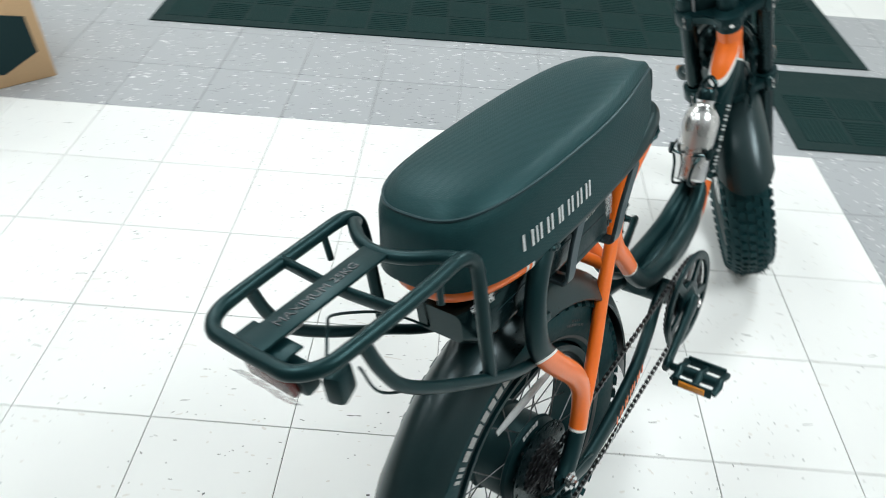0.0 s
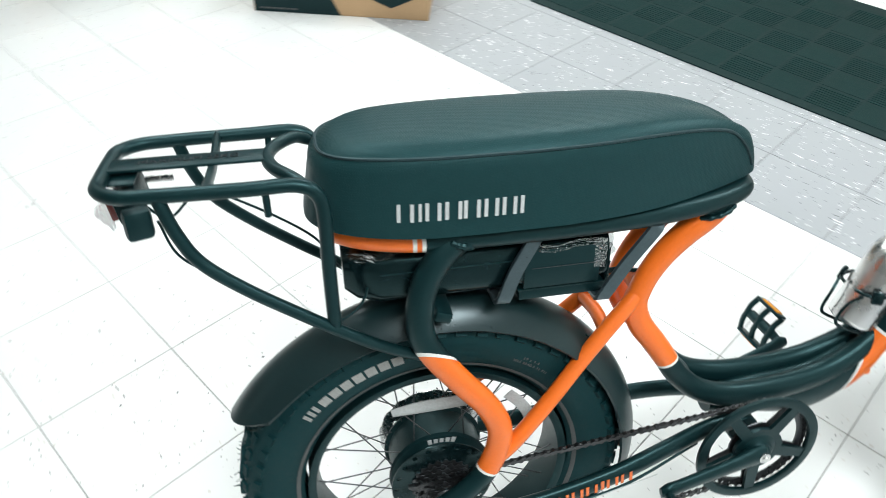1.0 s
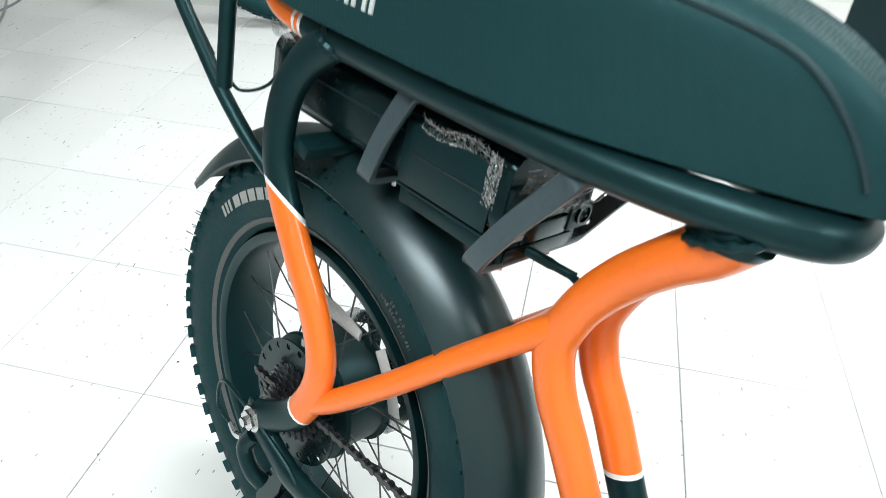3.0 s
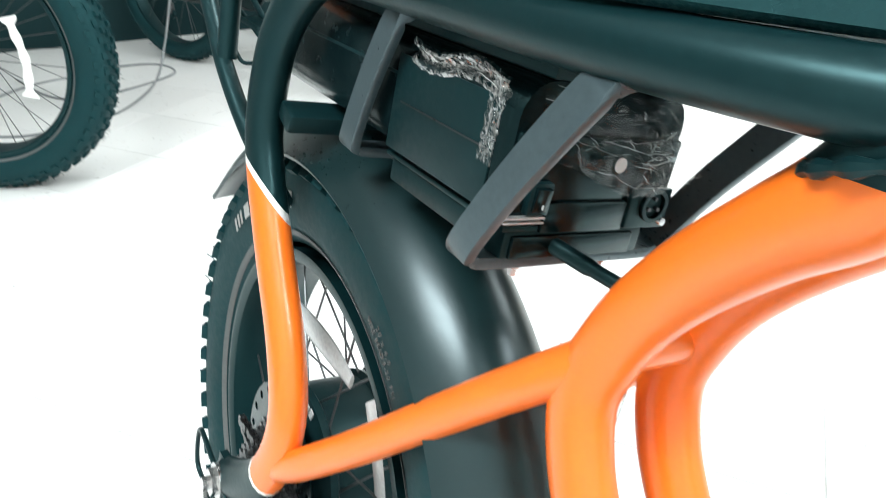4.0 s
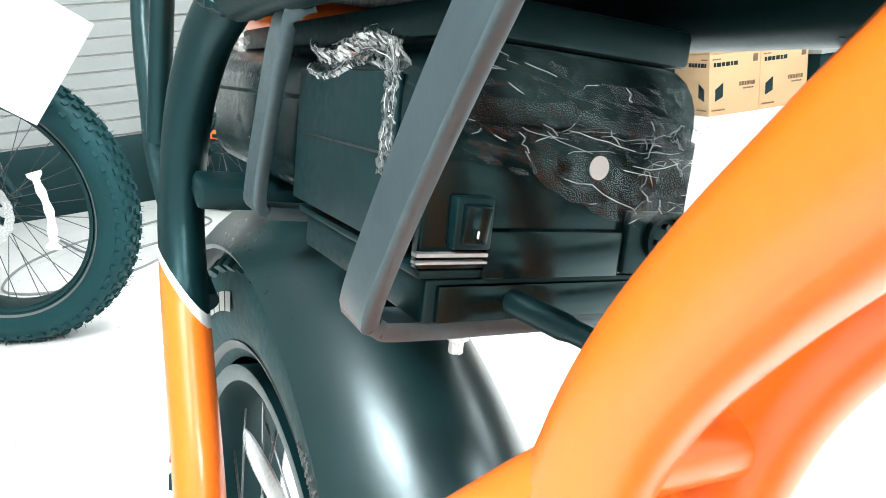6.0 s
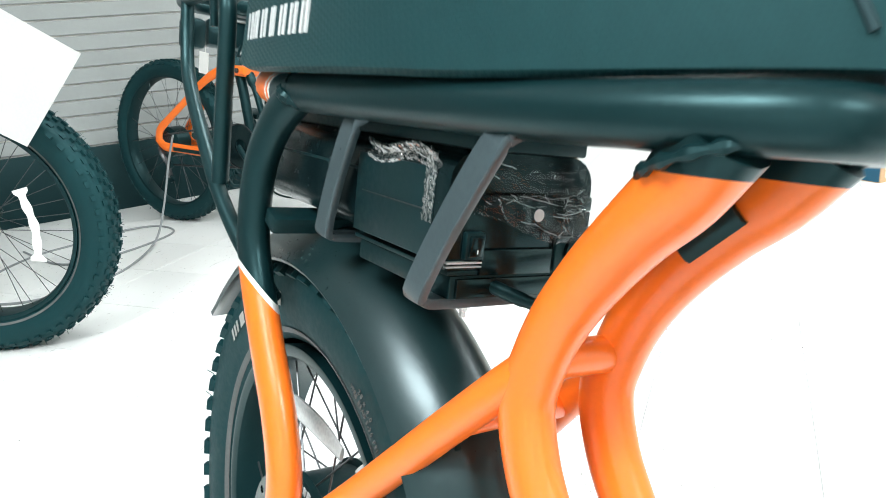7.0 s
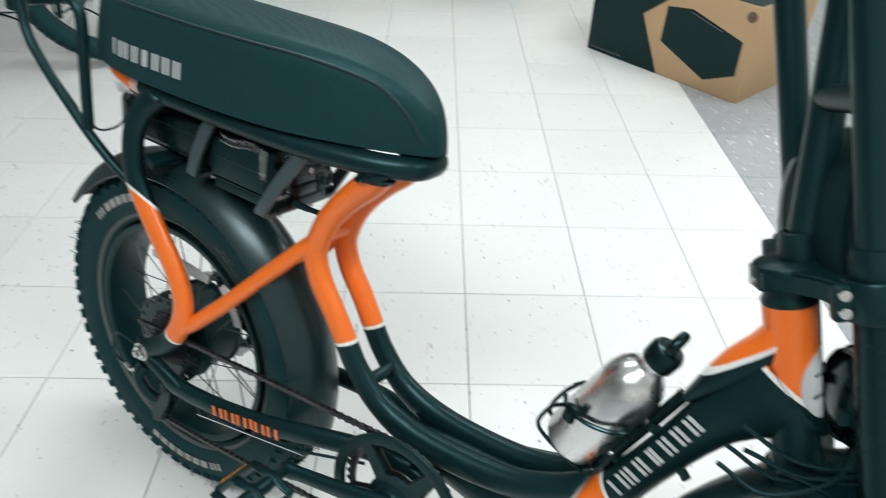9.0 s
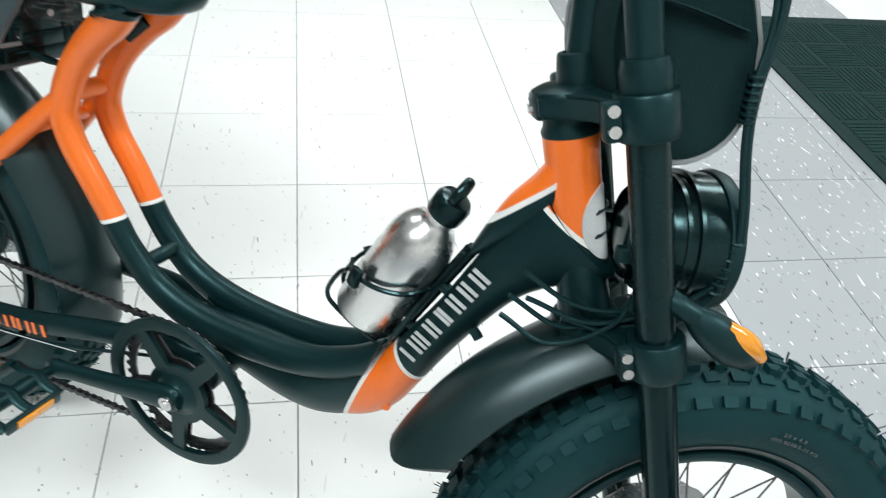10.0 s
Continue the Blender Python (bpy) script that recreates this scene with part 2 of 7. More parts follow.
def finish(name, bm, material, smooth=True, angle=40):
    bm.normal_update()
    for f in bm.faces:
        f.smooth = smooth
    if smooth:
        lim = radians(angle)
        for e in bm.edges:
            if len(e.link_faces) == 2 and e.calc_face_angle(0) > lim:
                e.smooth = False
    me = bpy.data.meshes.new(name)
    bm.to_mesh(me)
    bm.free()
    me.materials.append(material)
    return me


def part(name, bm, material, parent, label="", smooth=True, angle=40):
    """One mesh object under a thing or a part."""
    ob = new(name, finish(name, bm, material, smooth, angle))
    ob.parent = parent
    if label:
        tagged(ob, label)
    return ob


def thing(name, label, category, m=None, group="", kind=""):
    """An Empty at the base of a thing."""
    ob = new(name)
    ob.empty_display_size = 0.1
    if m is not None:
        ob.matrix_world = m
    return tagged(ob, label, category, group, kind)


def solid(name, bm, material, label, category, m=None, kind="", group="", smooth=False):
    ob = new(name, finish(name, bm, material, smooth))
    if m is not None:
        ob.matrix_world = m
    return tagged(ob, label, category, group, kind)


def spline(points, n=8):
    """A smooth run of points through the given ones (Catmull-Rom); works on tuples of any length."""
    p = [np.array(q, float) for q in points]
    p = [2 * p[0] - p[1], *p, 2 * p[-1] - p[-2]]
    out = []
    for i in range(1, len(p) - 2):
        for k in range(n):
            t = k / n
            out.append(0.5 * (2 * p[i] + (p[i + 1] - p[i - 1]) * t + (2 * p[i - 1] - 5 * p[i] + 4 * p[i + 1] - p[i + 2]) * t * t
                              + (3 * p[i] - p[i - 1] - 3 * p[i + 1] + p[i + 2]) * t ** 3))
    out.append(p[-2])
    return out


def tube(bm, points, r, seg=14, closed=False, caps=True, side=None):
    """Sweeps a round section along points. r: a radius or one (across, in-plane) pair per point or for all; side: the axis 'across'."""
    pts = [Vector(q[:3]) for q in points]
    n = len(pts)
    rings = []
    ref = None
    for i, p in enumerate(pts):
        a = pts[(i - 1) % n] if closed or i else p
        b = pts[(i + 1) % n] if closed or i < n - 1 else p
        t = (b - a).normalized()
        if side is not None:
            u = Vector(side)
            u = (u - t * u.dot(t)).normalized()
        else:
            if ref is None:
                ref = Vector((0, 0, 1)) if abs(t.z) < 0.9 else Vector((1, 0, 0))
                ref = (ref - t * ref.dot(t)).normalized()
            u = (ref - t * ref.dot(t)).normalized()
            ref = u
        v = t.cross(u)
        rr = r[i] if isinstance(r, list) else r
        ra, rb = rr if isinstance(rr, tuple) else (rr, rr)
        rings.append([bm.verts.new(p + u * ra * math.cos(2 * math.pi * k / seg) + v * rb * math.sin(2 * math.pi * k / seg)) for k in range(seg)])
    for i in range(n if closed else n - 1):
        a, b = rings[i], rings[(i + 1) % n]
        for k in range(seg):
            bm.faces.new((a[k], a[(k + 1) % seg], b[(k + 1) % seg], b[k]))
    if caps and not closed:
        bm.faces.new(rings[0][::-1])
        bm.faces.new(rings[-1])
    bmesh.ops.recalc_face_normals(bm, faces=bm.faces)
    return bm


def tubed(points, r, n=6, seg=14, **kw):
    return tube(bmesh.new(), spline(points, n) if n else points, r, seg, **kw)


def box(bm, size, centre=(0, 0, 0), turn=(0, 0, 0), bevel=0.0, seg=2, m=None):
    mat = (m or Matrix()) @ Matrix.LocRotScale(centre, Euler([radians(a) for a in turn]), None)
    made = bmesh.ops.create_cube(bm, size=1.0, matrix=mat @ Matrix.Diagonal((*size, 1)))
    if bevel:
        edges = list({e for v in made["verts"] for e in v.link_edges})
        bmesh.ops.bevel(bm, geom=edges, offset=bevel, segments=seg, profile=0.5, affect="EDGES")
    return bm


def boxed(size, centre=(0, 0, 0), turn=(0, 0, 0), bevel=0.0, seg=2):
    return box(bmesh.new(), size, centre, turn, bevel, seg)


def turned(profile, seg=48, axis="Y", centre=(0, 0, 0), closed=False, start=0.0, stop=360.0):
    """Spins a profile of (radius, offset along the axis)."""
    bm = bmesh.new()
    full = abs(stop - start - 360) < 1e-6
    count = seg if full else seg + 1
    rings = []
    for k in range(count):
        a = radians(start + (stop - start) * k / seg)
        c, s = math.cos(a), math.sin(a)
        ring = []
        for r, o in profile:
            q = {"Y": (r * c, o, r * s), "Z": (r * c, r * s, o), "X": (o, r * c, r * s)}[axis]
            ring.append(bm.verts.new(Vector(q) + Vector(centre)))
        rings.append(ring)
    m = len(profile)
    for k in range(seg):
        a, b = rings[k], rings[(k + 1) % count]
        for i in range(m if closed else m - 1):
            j = (i + 1) % m
            if profile[i][0] < 1e-6 and profile[j][0] < 1e-6:
                continue
            bm.faces.new((a[i], a[j], b[j], b[i]))
    if not full and closed:
        bm.faces.new(rings[0])
        bm.faces.new(rings[-1][::-1])
    bmesh.ops.remove_doubles(bm, verts=bm.verts, dist=1e-6)
    bmesh.ops.recalc_face_normals(bm, faces=bm.faces)
    return bm


def plate(outline, thick, axis="Y", at=0.0, holes=()):
    """A flat plate from an outline in the plane across the axis, with holes left open by a triangle fill."""
    bm = bmesh.new()

    def put(u, v, o):
        return {"Y": (u, o, v), "Z": (u, v, o), "X": (o, u, v)}[axis]
    loops = [outline, *holes]
    edges = []
    for loop in loops:
        vs = [bm.verts.new(put(u, v, at - thick / 2)) for u, v in loop]
        edges += [bm.edges.new((vs[i], vs[(i + 1) % len(vs)])) for i in range(len(vs))]
    if holes:
        bmesh.ops.triangle_fill(bm, use_beauty=True, use_dissolve=False, edges=edges)
    else:
        bm.faces.new(list(bm.verts))
    ext = bmesh.ops.extrude_face_region(bm, geom=list(bm.faces))
    d = Vector(put(0, 0, thick))
    for v in ext["geom"]:
        if isinstance(v, bmesh.types.BMVert):
            v.co += d
    bmesh.ops.recalc_face_normals(bm, faces=bm.faces)
    return bm


def cut(bm, co, no, keep_below=True):
    """Keeps one side of a plane and closes the cut."""
    co, no = Vector(co), Vector(no)
    res = bmesh.ops.bisect_plane(bm, geom=list(bm.verts) + list(bm.edges) + list(bm.faces), plane_co=co, plane_no=no,
                                 clear_outer=keep_below, clear_inner=not keep_below)
    edges = [e for e in res["geom_cut"] if isinstance(e, bmesh.types.BMEdge) and e.is_valid]
    if edges:
        bmesh.ops.holes_fill(bm, edges=edges, sides=0)
    return bm


def cylinder(bm, a, b, r, seg=16, r2=None):
    return tube(bm, [a, b], [(r, r), (r2 or r, r2 or r)], seg)


def grow(bm, more):
    """Adds another bmesh to bm."""
    me = bpy.data.meshes.new("joined")
    more.to_mesh(me)
    more.free()
    bm.from_mesh(me)
    bpy.data.meshes.remove(me)
    return bm


def ring_points(r, n, centre=(0, 0, 0), axis="Y", start=0):
    out = []
    for k in range(n):
        a = 2 * math.pi * k / n + start
        c, s = r * math.cos(a), r * math.sin(a)
        out.append(Vector({"Y": (c, 0, s), "Z": (c, s, 0), "X": (0, c, s)}[axis]) + Vector(centre))
    return out

# ---- the room ----
T = 0.3048
solid("floor", boxed((9.6, 10.0, 0.1), (-1.2, -0.8, -0.0535)), JOINT, "bare floor slab under the vinyl tiles", "floor", kind="structure")
FLOOR = bpy.data.objects["floor"]


def wall(name, a, b, z0, z1, thick, material, label):
    """An upright wall from a to b; its thickness lies to the left of a-b."""
    a, b = Vector((*a, 0)), Vector((*b, 0))
    d = b - a
    m = Matrix.Translation(a) @ Euler((0, 0, math.atan2(d.y, d.x))).to_matrix().to_4x4()
    return solid(name, boxed((d.length, thick, z1 - z0), (d.length / 2, thick / 2, (z0 + z1) / 2)), material, label, "wall", m, "structure")


WA, WB = Vector((0.95, -5.00)), Vector((-5.75, 0.25))
wall("wall_slat", WB, WA, 0.0, 2.8, -0.12, WALL_WHITE, "white slatted display wall above a black base")
wall("wall_back", (-5.9, 4.2), (-5.9, 0.0), 0.0, 2.8, -0.12, WALL_BLACK, "dark wall behind the stacked boxes")
wall("wall_side", (3.6, 4.2), (-5.9, 4.2), 0.0, 2.8, -0.12, WALL_WHITE, "plain painted wall closing the shop")
wall("wall_front", (3.6, -5.8), (3.6, 4.2), 0.0, 2.8, -0.12, WALL_WHITE, "plain painted wall closing the shop")
wall("wall_end", (-6.0, -5.8), (3.6, -5.8), 0.0, 2.8, -0.12, WALL_WHITE, "plain painted wall closing the shop")
solid("ceiling", boxed((9.8, 10.2, 0.1), (-1.2, -0.8, 2.86)), CEILING, "white board ceiling over the shop", "ceiling", kind="structure")
for px, py in PANELS:
    panel = thing("ceiling_light", "lit white ceiling light panel", "light", pose(px, py, 2.81), "ceiling lights")
    part("frame", boxed((0.64, 1.24, 0.03), (0, 0, -0.015), bevel=0.004), WALL_WHITE, panel)
    part("diffuser", boxed((0.58, 1.18, 0.01), (0, 0, -0.034)), LAMP_GLOW, panel)

WDIR = (WB - WA).normalized()
WM = Matrix.Translation((WA.x, WA.y, 0)) @ Euler((0, 0, math.atan2(WDIR.y, WDIR.x))).to_matrix().to_4x4()
WLEN = (WB - WA).length
SLATWALL = bpy.data.objects["wall_slat"]
slat = finish("slat", boxed((WLEN, 0.016, 0.068), (WLEN / 2, -0.008, 0.0), bevel=0.004), WALL_SLAT, False)
for k in range(31):
    ob = new("slat", slat)
    ob.parent = SLATWALL
    ob.matrix_parent_inverse = SLATWALL.matrix_world.inverted()
    ob.matrix_basis = WM @ pose(0, 0, 0.378 + 0.0762 * k)
base = part("wall_base", boxed((WLEN, 0.03, 0.335), (WLEN / 2, -0.015, 0.1675), bevel=0.003), WALL_BLACK, None)
base.matrix_world = WM
tagged(base, "black wall base below the slats", "baseboard", kind="structure")

# ---- the electric bicycle ----
# x ahead, y to its left, z up from the ground between the wheels
bike = thing("electric_bicycle", "black and orange fat-tyre electric bicycle leaning on its stand", "bicycle", BIKE)
R_TYRE, AXLE = 0.308, 0.306


def islands(bm):
    """Each separate piece of bm as a bmesh of its own."""
    left, out = set(bm.verts), []
    while left:
        todo, seen = [next(iter(left))], set()
        while todo:
            v = todo.pop()
            if v not in seen:
                seen.add(v)
                todo += [e.other_vert(v) for e in v.link_edges]
        left -= seen
        one = bmesh.new()
        same = {v: one.verts.new(v.co) for v in sorted(seen, key=lambda q: q.index)}
        for f in bm.faces:
            if f.verts[0] in seen:
                one.faces.new([same[v] for v in f.verts])
        out.append(one)
    bm.free()
    return out


def split_colours(bm_maker, cuts, mats, names, parent, labels=None):
    """Builds the same solid several times and keeps the stretch between consecutive cutting planes."""
    made = []
    for i, (mt, nm) in enumerate(zip(mats, names)):
        bm = bm_maker()
        if i > 0:
            cut(bm, *cuts[i - 1], keep_below=False)
        if i < len(cuts):
            cut(bm, *cuts[i], keep_below=True)
        for piece in islands(bm) if nm.startswith("stripe") else [bm]:
            made.append(part(nm, piece, mt, parent, (labels or {}).get(nm, "")))
    return made


def tyre_profile(R, k=1.0, wide=1.0):
    """Section of a fat tyre of the outer radius R; k scales the section, wide its breadth alone."""
    w = 0.0535
    half = [(R - 0.094, 0.035), (R - 0.085, 0.043), (R - 0.066, 0.0515), (R - 0.047, w), (R - 0.030, 0.0515), (R - 0.018, 0.0465), (R - 0.010, 0.036), (R - 0.006, 0.02)]
    return [(R - (R - r) * k, y * k * wide) for r, y in half + [(R - 0.005, 0)] + [(r, -y) for r, y in half[::-1]]]


def knobs(R, rows=((0.0, 0.018, 0.013), (0.018, 0.014, 0.012), (0.0325, 0.016, 0.011), (0.0500, 0.016, 0.011)), count=58, size=1.0, wide=1.0):
    bm = bmesh.new()
    for side in (-1, 1):
        for j, (y, long, across) in enumerate(rows):
            if y == 0 and side > 0:
                continue
            for k in range(count):
                a = 2 * math.pi * (k + 0.5 * (j % 2) + (0.25 if side > 0 else 0)) / count
                rr = R - (0.004, 0.004, 0.0105, 0.0265)[j] * size
                m = Euler((0, -a, 0)).to_matrix().to_4x4() @ pose(rr, side * y * size * wide, 0, 0, 0, side * (4, 4, 28, 52)[j])
                box(bm, (0.010 * size, across * size, long * (0.9 + 0.2 * ((k * 7 + j) % 3) / 2)), m=m)
    return bm


def hairs(R, count=230, covered=None):
    """Moulding hairs that stand on the tread of new tyres."""
    rnd = random.Random(5)
    bm = bmesh.new()
    for k in range(count):
        a, y = rnd.uniform(0, 2 * math.pi), rnd.choice((-1, 1)) * rnd.uniform(0.012, 0.046)
        if covered and covered[0] < (math.degrees(a) + 90) % 360 - 90 < covered[1]:
            continue
        r0 = R - 0.002 - max(0, abs(y) - 0.03) * 0.9
        d = Vector((math.cos(a), 0, math.sin(a)))
        p = d * r0 + Vector((0, y, 0))
        e = p + (d + Vector((rnd.uniform(-.5, .5), y * 14, rnd.uniform(-.5, .5)))).normalized() * rnd.uniform(0.006, 0.013)
        tube(bm, [p, e], 0.0007, 3)
    return bm


def lettering(R, r_mid, start, sweep, bars, high, side, y):
    """Plain upright bars that stand for the maker's print on the sidewall. bars: widths and gaps, in shares of the sweep."""
    bm = bmesh.new()
    total = sum(bars)
    pos = 0.0
    for i, w in enumerate(bars):
        if i % 2 == 0:
            a0, a1 = start + sweep * pos / total, start + sweep * (pos + w) / total
            n = 3
            for k in range(n):
                q = []
                for aa in (a0 + (a1 - a0) * k / n, a0 + (a1 - a0) * (k + 1) / n):
                    for rr, yy in ((r_mid - high / 2, y), (r_mid + high / 2, y)):
                        q.append(bm.verts.new((rr * math.cos(radians(aa)), side * yy, rr * math.sin(radians(aa)))))
                bm.faces.new((q[0], q[1], q[3], q[2]))
        pos += w
    bmesh.ops.solidify(bm, geom=list(bm.faces), thickness=0.0012)
    bmesh.ops.recalc_face_normals(bm, faces=bm.faces)
    return bm


def arc_text(text, r, start, size, y):
    """Letters set round the right sidewall, clockwise from the angle start."""
    bm = bmesh.new()
    a = start
    for ch in text:
        if ch != " ":
            cu = bpy.data.curves.new("letter", "FONT")
            cu.body, cu.size, cu.extrude, cu.resolution_u = ch, size, 0.0004, 2
            tmp = new("letter", cu)
            me = bpy.data.meshes.new_from_object(tmp)
            bpy.data.objects.remove(tmp)
            bpy.data.curves.remove(cu)
            c, s = math.cos(radians(a)), math.sin(radians(a))
            me.transform(Matrix(((s, c, 0, r * c), (0, 0, -1, -y), (-c, s, 0, r * s), (0, 0, 0, 1))))
            bm.from_mesh(me)
            bpy.data.meshes.remove(me)
        a -= math.degrees(size * (0.42 if ch in " I.-" else 0.70) / r)
    return bm


def wheel(name, parent, m, hub, tyre_marks=True, R=R_TYRE, rim_r=0.214, spokes=36, size=1.0, wide=1.0):
    w = new(name)
    w.parent = parent
    w.matrix_basis = m
    tyre = part("tyre", turned(tyre_profile(R, size, wide), 96), RUBBER, w, "black knobbly tyre")
    tagged(part("tread_block", knobs(R, size=size, wide=wide), RUBBER, tyre, smooth=False), kind="stuff")
    tagged(part("moulding_hair", hairs(R, covered=(-12, 156) if wide < 1 else None), RUBBER, tyre), kind="stuff")
    if tyre_marks:
        for o in (-1, 1):
            part("rim_line", turned([(R - q, o * y * wide) for q, y in ((0.0875, 0.0418), (0.0845, 0.0446), (0.0815, 0.0460), (0.0825, 0.0438))], 96, closed=True), GREY_LINE, tyre, "pale grey line on the sidewall")
        for st, sw in (tyre_marks if isinstance(tyre_marks, tuple) else ()):
            part("sidewall_print", lettering(R, R - 0.053, st, -sw, (3, 2, 3, 2, 3, 4, 8, 2, 8, 2, 8, 2, 8, 2, 8, 2, 8, 2, 8), 0.014, -1, 0.0545 * wide), RUBBER_LINE, tyre, "white moulded bars on the sidewall")
        part("size_print", arc_text("20 x 4.0", R - 0.055, 61, 0.0062, 0.0542 * wide), GREY_LINE, tyre, "small moulded size lettering")
        part("size_print", arc_text("WIRE BEAD 5-30 PSI", R - 0.063, 64, 0.0056, 0.0532 * wide), GREY_LINE, tyre, "small moulded pressure lettering")
    prof = [(0.0, 0.040), (0.006, 0.0405), (0.012, 0.037), (0.0165, 0.02), (0.0165, -0.02), (0.012, -0.037), (0.006, -0.0405), (0.0, -0.040), (0.002, 0)]
    part("rim", turned([(rim_r - q, y * size) for q, y in prof], 96, closed=True), BLACK, w, "black wide rim")
    hub_r, hub_y = hub
    bm = bmesh.new()
    cylinder(bm, (0, 0, 0), (1, 0, 0), 0.0011, 6)
    spoke = finish("spoke", bm, DARK_STEEL)
    for k in range(spokes):
        a = 2 * math.pi * k / spokes
        side = 1 if k % 2 else -1
        b = a + (0.42 if (k // 2) % 2 else -0.42)
        p0 = Vector((hub_r * math.cos(b), side * hub_y, hub_r * math.sin(b)))
        p1 = Vector(((rim_r - 0.014) * math.cos(a), side * 0.012, (rim_r - 0.014) * math.sin(a)))
        ob = new("spoke", spoke)
        ob.parent = w
        d = p1 - p0
        ob.matrix_basis = Matrix.Translation(p0) @ d.to_track_quat("X", "Z").to_matrix().to_4x4() @ Matrix.Diagonal((d.length, 1, 1, 1))
    return w


def rotor(parent, y, r=0.085):
    outer, inner = [], []
    holes = []
    for k in range(8):
        a = 2 * math.pi * k / 8
        holes.append([(rr * math.cos(a + da), rr * math.sin(a + da)) for rr, da in ((0.035, 0.12), (0.066, 0.30), (0.066, 0.66), (0.035, 0.55))])
    n = 64
    out = [((r - (0.002 if i % 4 < 2 else 0)) * math.cos(2 * math.pi * i / n), (r - (0.002 if i % 4 < 2 else 0)) * math.sin(2 * math.pi * i / n)) for i in range(n)]
    part("brake_rotor", plate(out, 0.0018, "Y", y, holes), STEEL, parent, "steel disc brake rotor", smooth=False)


# rear wheel with the hub motor
rear = wheel("rear_wheel", bike, pose(-0.029, 0, 0.300), (0.070, 0.030), ((140, 38), (-60, 44)), 0.302, 0.203, wide=0.92)
part("hub_motor", turned([(0.0, -0.052), (0.052, -0.052), (0.058, -0.048), (0.066, -0.040), (0.078, -0.036), (0.080, -0.030), (0.074, -0.026), (0.074, 0.026), (0.080, 0.030), (0.078, 0.036), (0.066, 0.046), (0.02, 0.056), (0.0, 0.056)], 56), BLACK_PLASTIC, rear, "black hub motor")
bolt = finish("motor_bolt", turned([(0, -0.002), (0.003, -0.002), (0.0035, 0.0), (0.0, 0.0)], 8), DARK_STEEL)
for p in ring_points(0.062, 9, (0, -0.043, 0)):
    ob = new("motor_bolt", bolt)
    ob.parent = rear
    ob.location = p
for i in range(7):
    rr = 0.047 - 0.0042 * i
    n = 11 + 2 * (6 - i)
    out = []
    for k in range(n * 4):
        a = 2 * math.pi * k / (n * 4)
        q = rr + (0.0022 if k % 4 in (1, 2) else -0.0022)
        out.append((q * math.cos(a), q * math.sin(a)))
    part("sprocket", plate(out, 0.0022, "Y", -0.056 - 0.0046 * i), DARK_STEEL, rear, smooth=False)
part("cassette_core", turned([(0, -0.088), (0.014, -0.088), (0.017, -0.084), (0.019, -0.05), (0, -0.05)], 24), DARK_STEEL, rear)
disc = [(0.079 * math.cos(2 * math.pi * k / 60), 0.079 * math.sin(2 * math.pi * k / 60)) for k in range(60)]
holes = [[(0.071 * math.cos(2 * math.pi * h / 20) + 0.0042 * math.cos(2 * math.pi * k / 8), 0.071 * math.sin(2 * math.pi * h / 20) + 0.0042 * math.sin(2 * math.pi * k / 8)) for k in range(8)] for h in range(20)]
part("spoke_guard", plate(disc, 0.0018, "Y", -0.0535, holes), GLOSS_BLACK, rear, "black perforated spoke guard disc", smooth=False)
rotor(rear, 0.062)
part("spoke_reflector", tubed([(-0.070, -0.030, 0.131), (-0.03, -0.034, 0.139), (0.03, -0.035, 0.142), (0.072, -0.034, 0.138)], [tuple(q) for q in spline([(0.002, 0.007), (0.003, 0.011), (0.003, 0.011), (0.002, 0.007)], 6)], 6, 10, side=(0, 1, 0)), GREY_LENS, rear, "pale wheel reflector in film")
tag_strip = part("warning_strip", tubed([(0.104, -0.034, 0.142), (0.122, -0.036, 0.124), (0.136, -0.036, 0.102), (0.142, -0.034, 0.082)], (0.0012, 0.009), 6, 8, side=(0, 1, 0)), GREY_LENS, rear, "pale plastic strip on the spokes")
for k in range(5):
    part("motor_print", boxed((0.006, 0.0012, 0.009), (-0.016 + 0.009 * k, -0.0385, 0.0705), (0, -8 + 6 * k, 0)), SILVER_PRINT, rear, smooth=False)

# ---- mudguards ----
def mudguard(a0, a1, r=0.337, half=0.062, drop=0.030, flare=0.0, bend=3.0):
    """A curved guard over a wheel: a shallow arch in section, rolled edges, from a0 to a1 degrees."""
    prof = []
    for k in range(17):
        u = math.sin(math.pi / 2 * (k - 8) / 8)
        prof.append((r - drop * abs(u) ** bend, half * u))
    inner = [(q - 0.003, y * 0.965) for q, y in prof[::-1]]
    bm = turned(prof + inner, 60, "Y", closed=True, start=a0, stop=a1)
    for v in bm.verts:
        a = math.degrees(math.atan2(v.co.z, v.co.x))
        if flare and a > a1 - 40:
            lift = 1 + flare * ((a - a1 + 40) / 40) ** 2
            v.co.x, v.co.z = v.co.x * lift, v.co.z * lift
        if a > a1 - 12:
            back = radians(8 * (abs(v.co.y) / half) ** 3 * (a - a1 + 12) / 12)
            v.co = Euler((0, back, 0)).to_matrix() @ v.co
    return bm


rg = new("rear_mudguard")
rg.parent = bike
rg.location = (-0.029, -0.010, 0.300)
part("guard", mudguard(-8, 152, 0.325, 0.0520, 0.036, 0.03, 2.3), FENDER_BLACK, rg, "matt black rear mudguard")
part("bracket", boxed((0.02, 0.05, 0.004), (0.225, 0, 0.225), (0, 45, 0), 0.001), BLACK, rg)

# ---- saddle ----


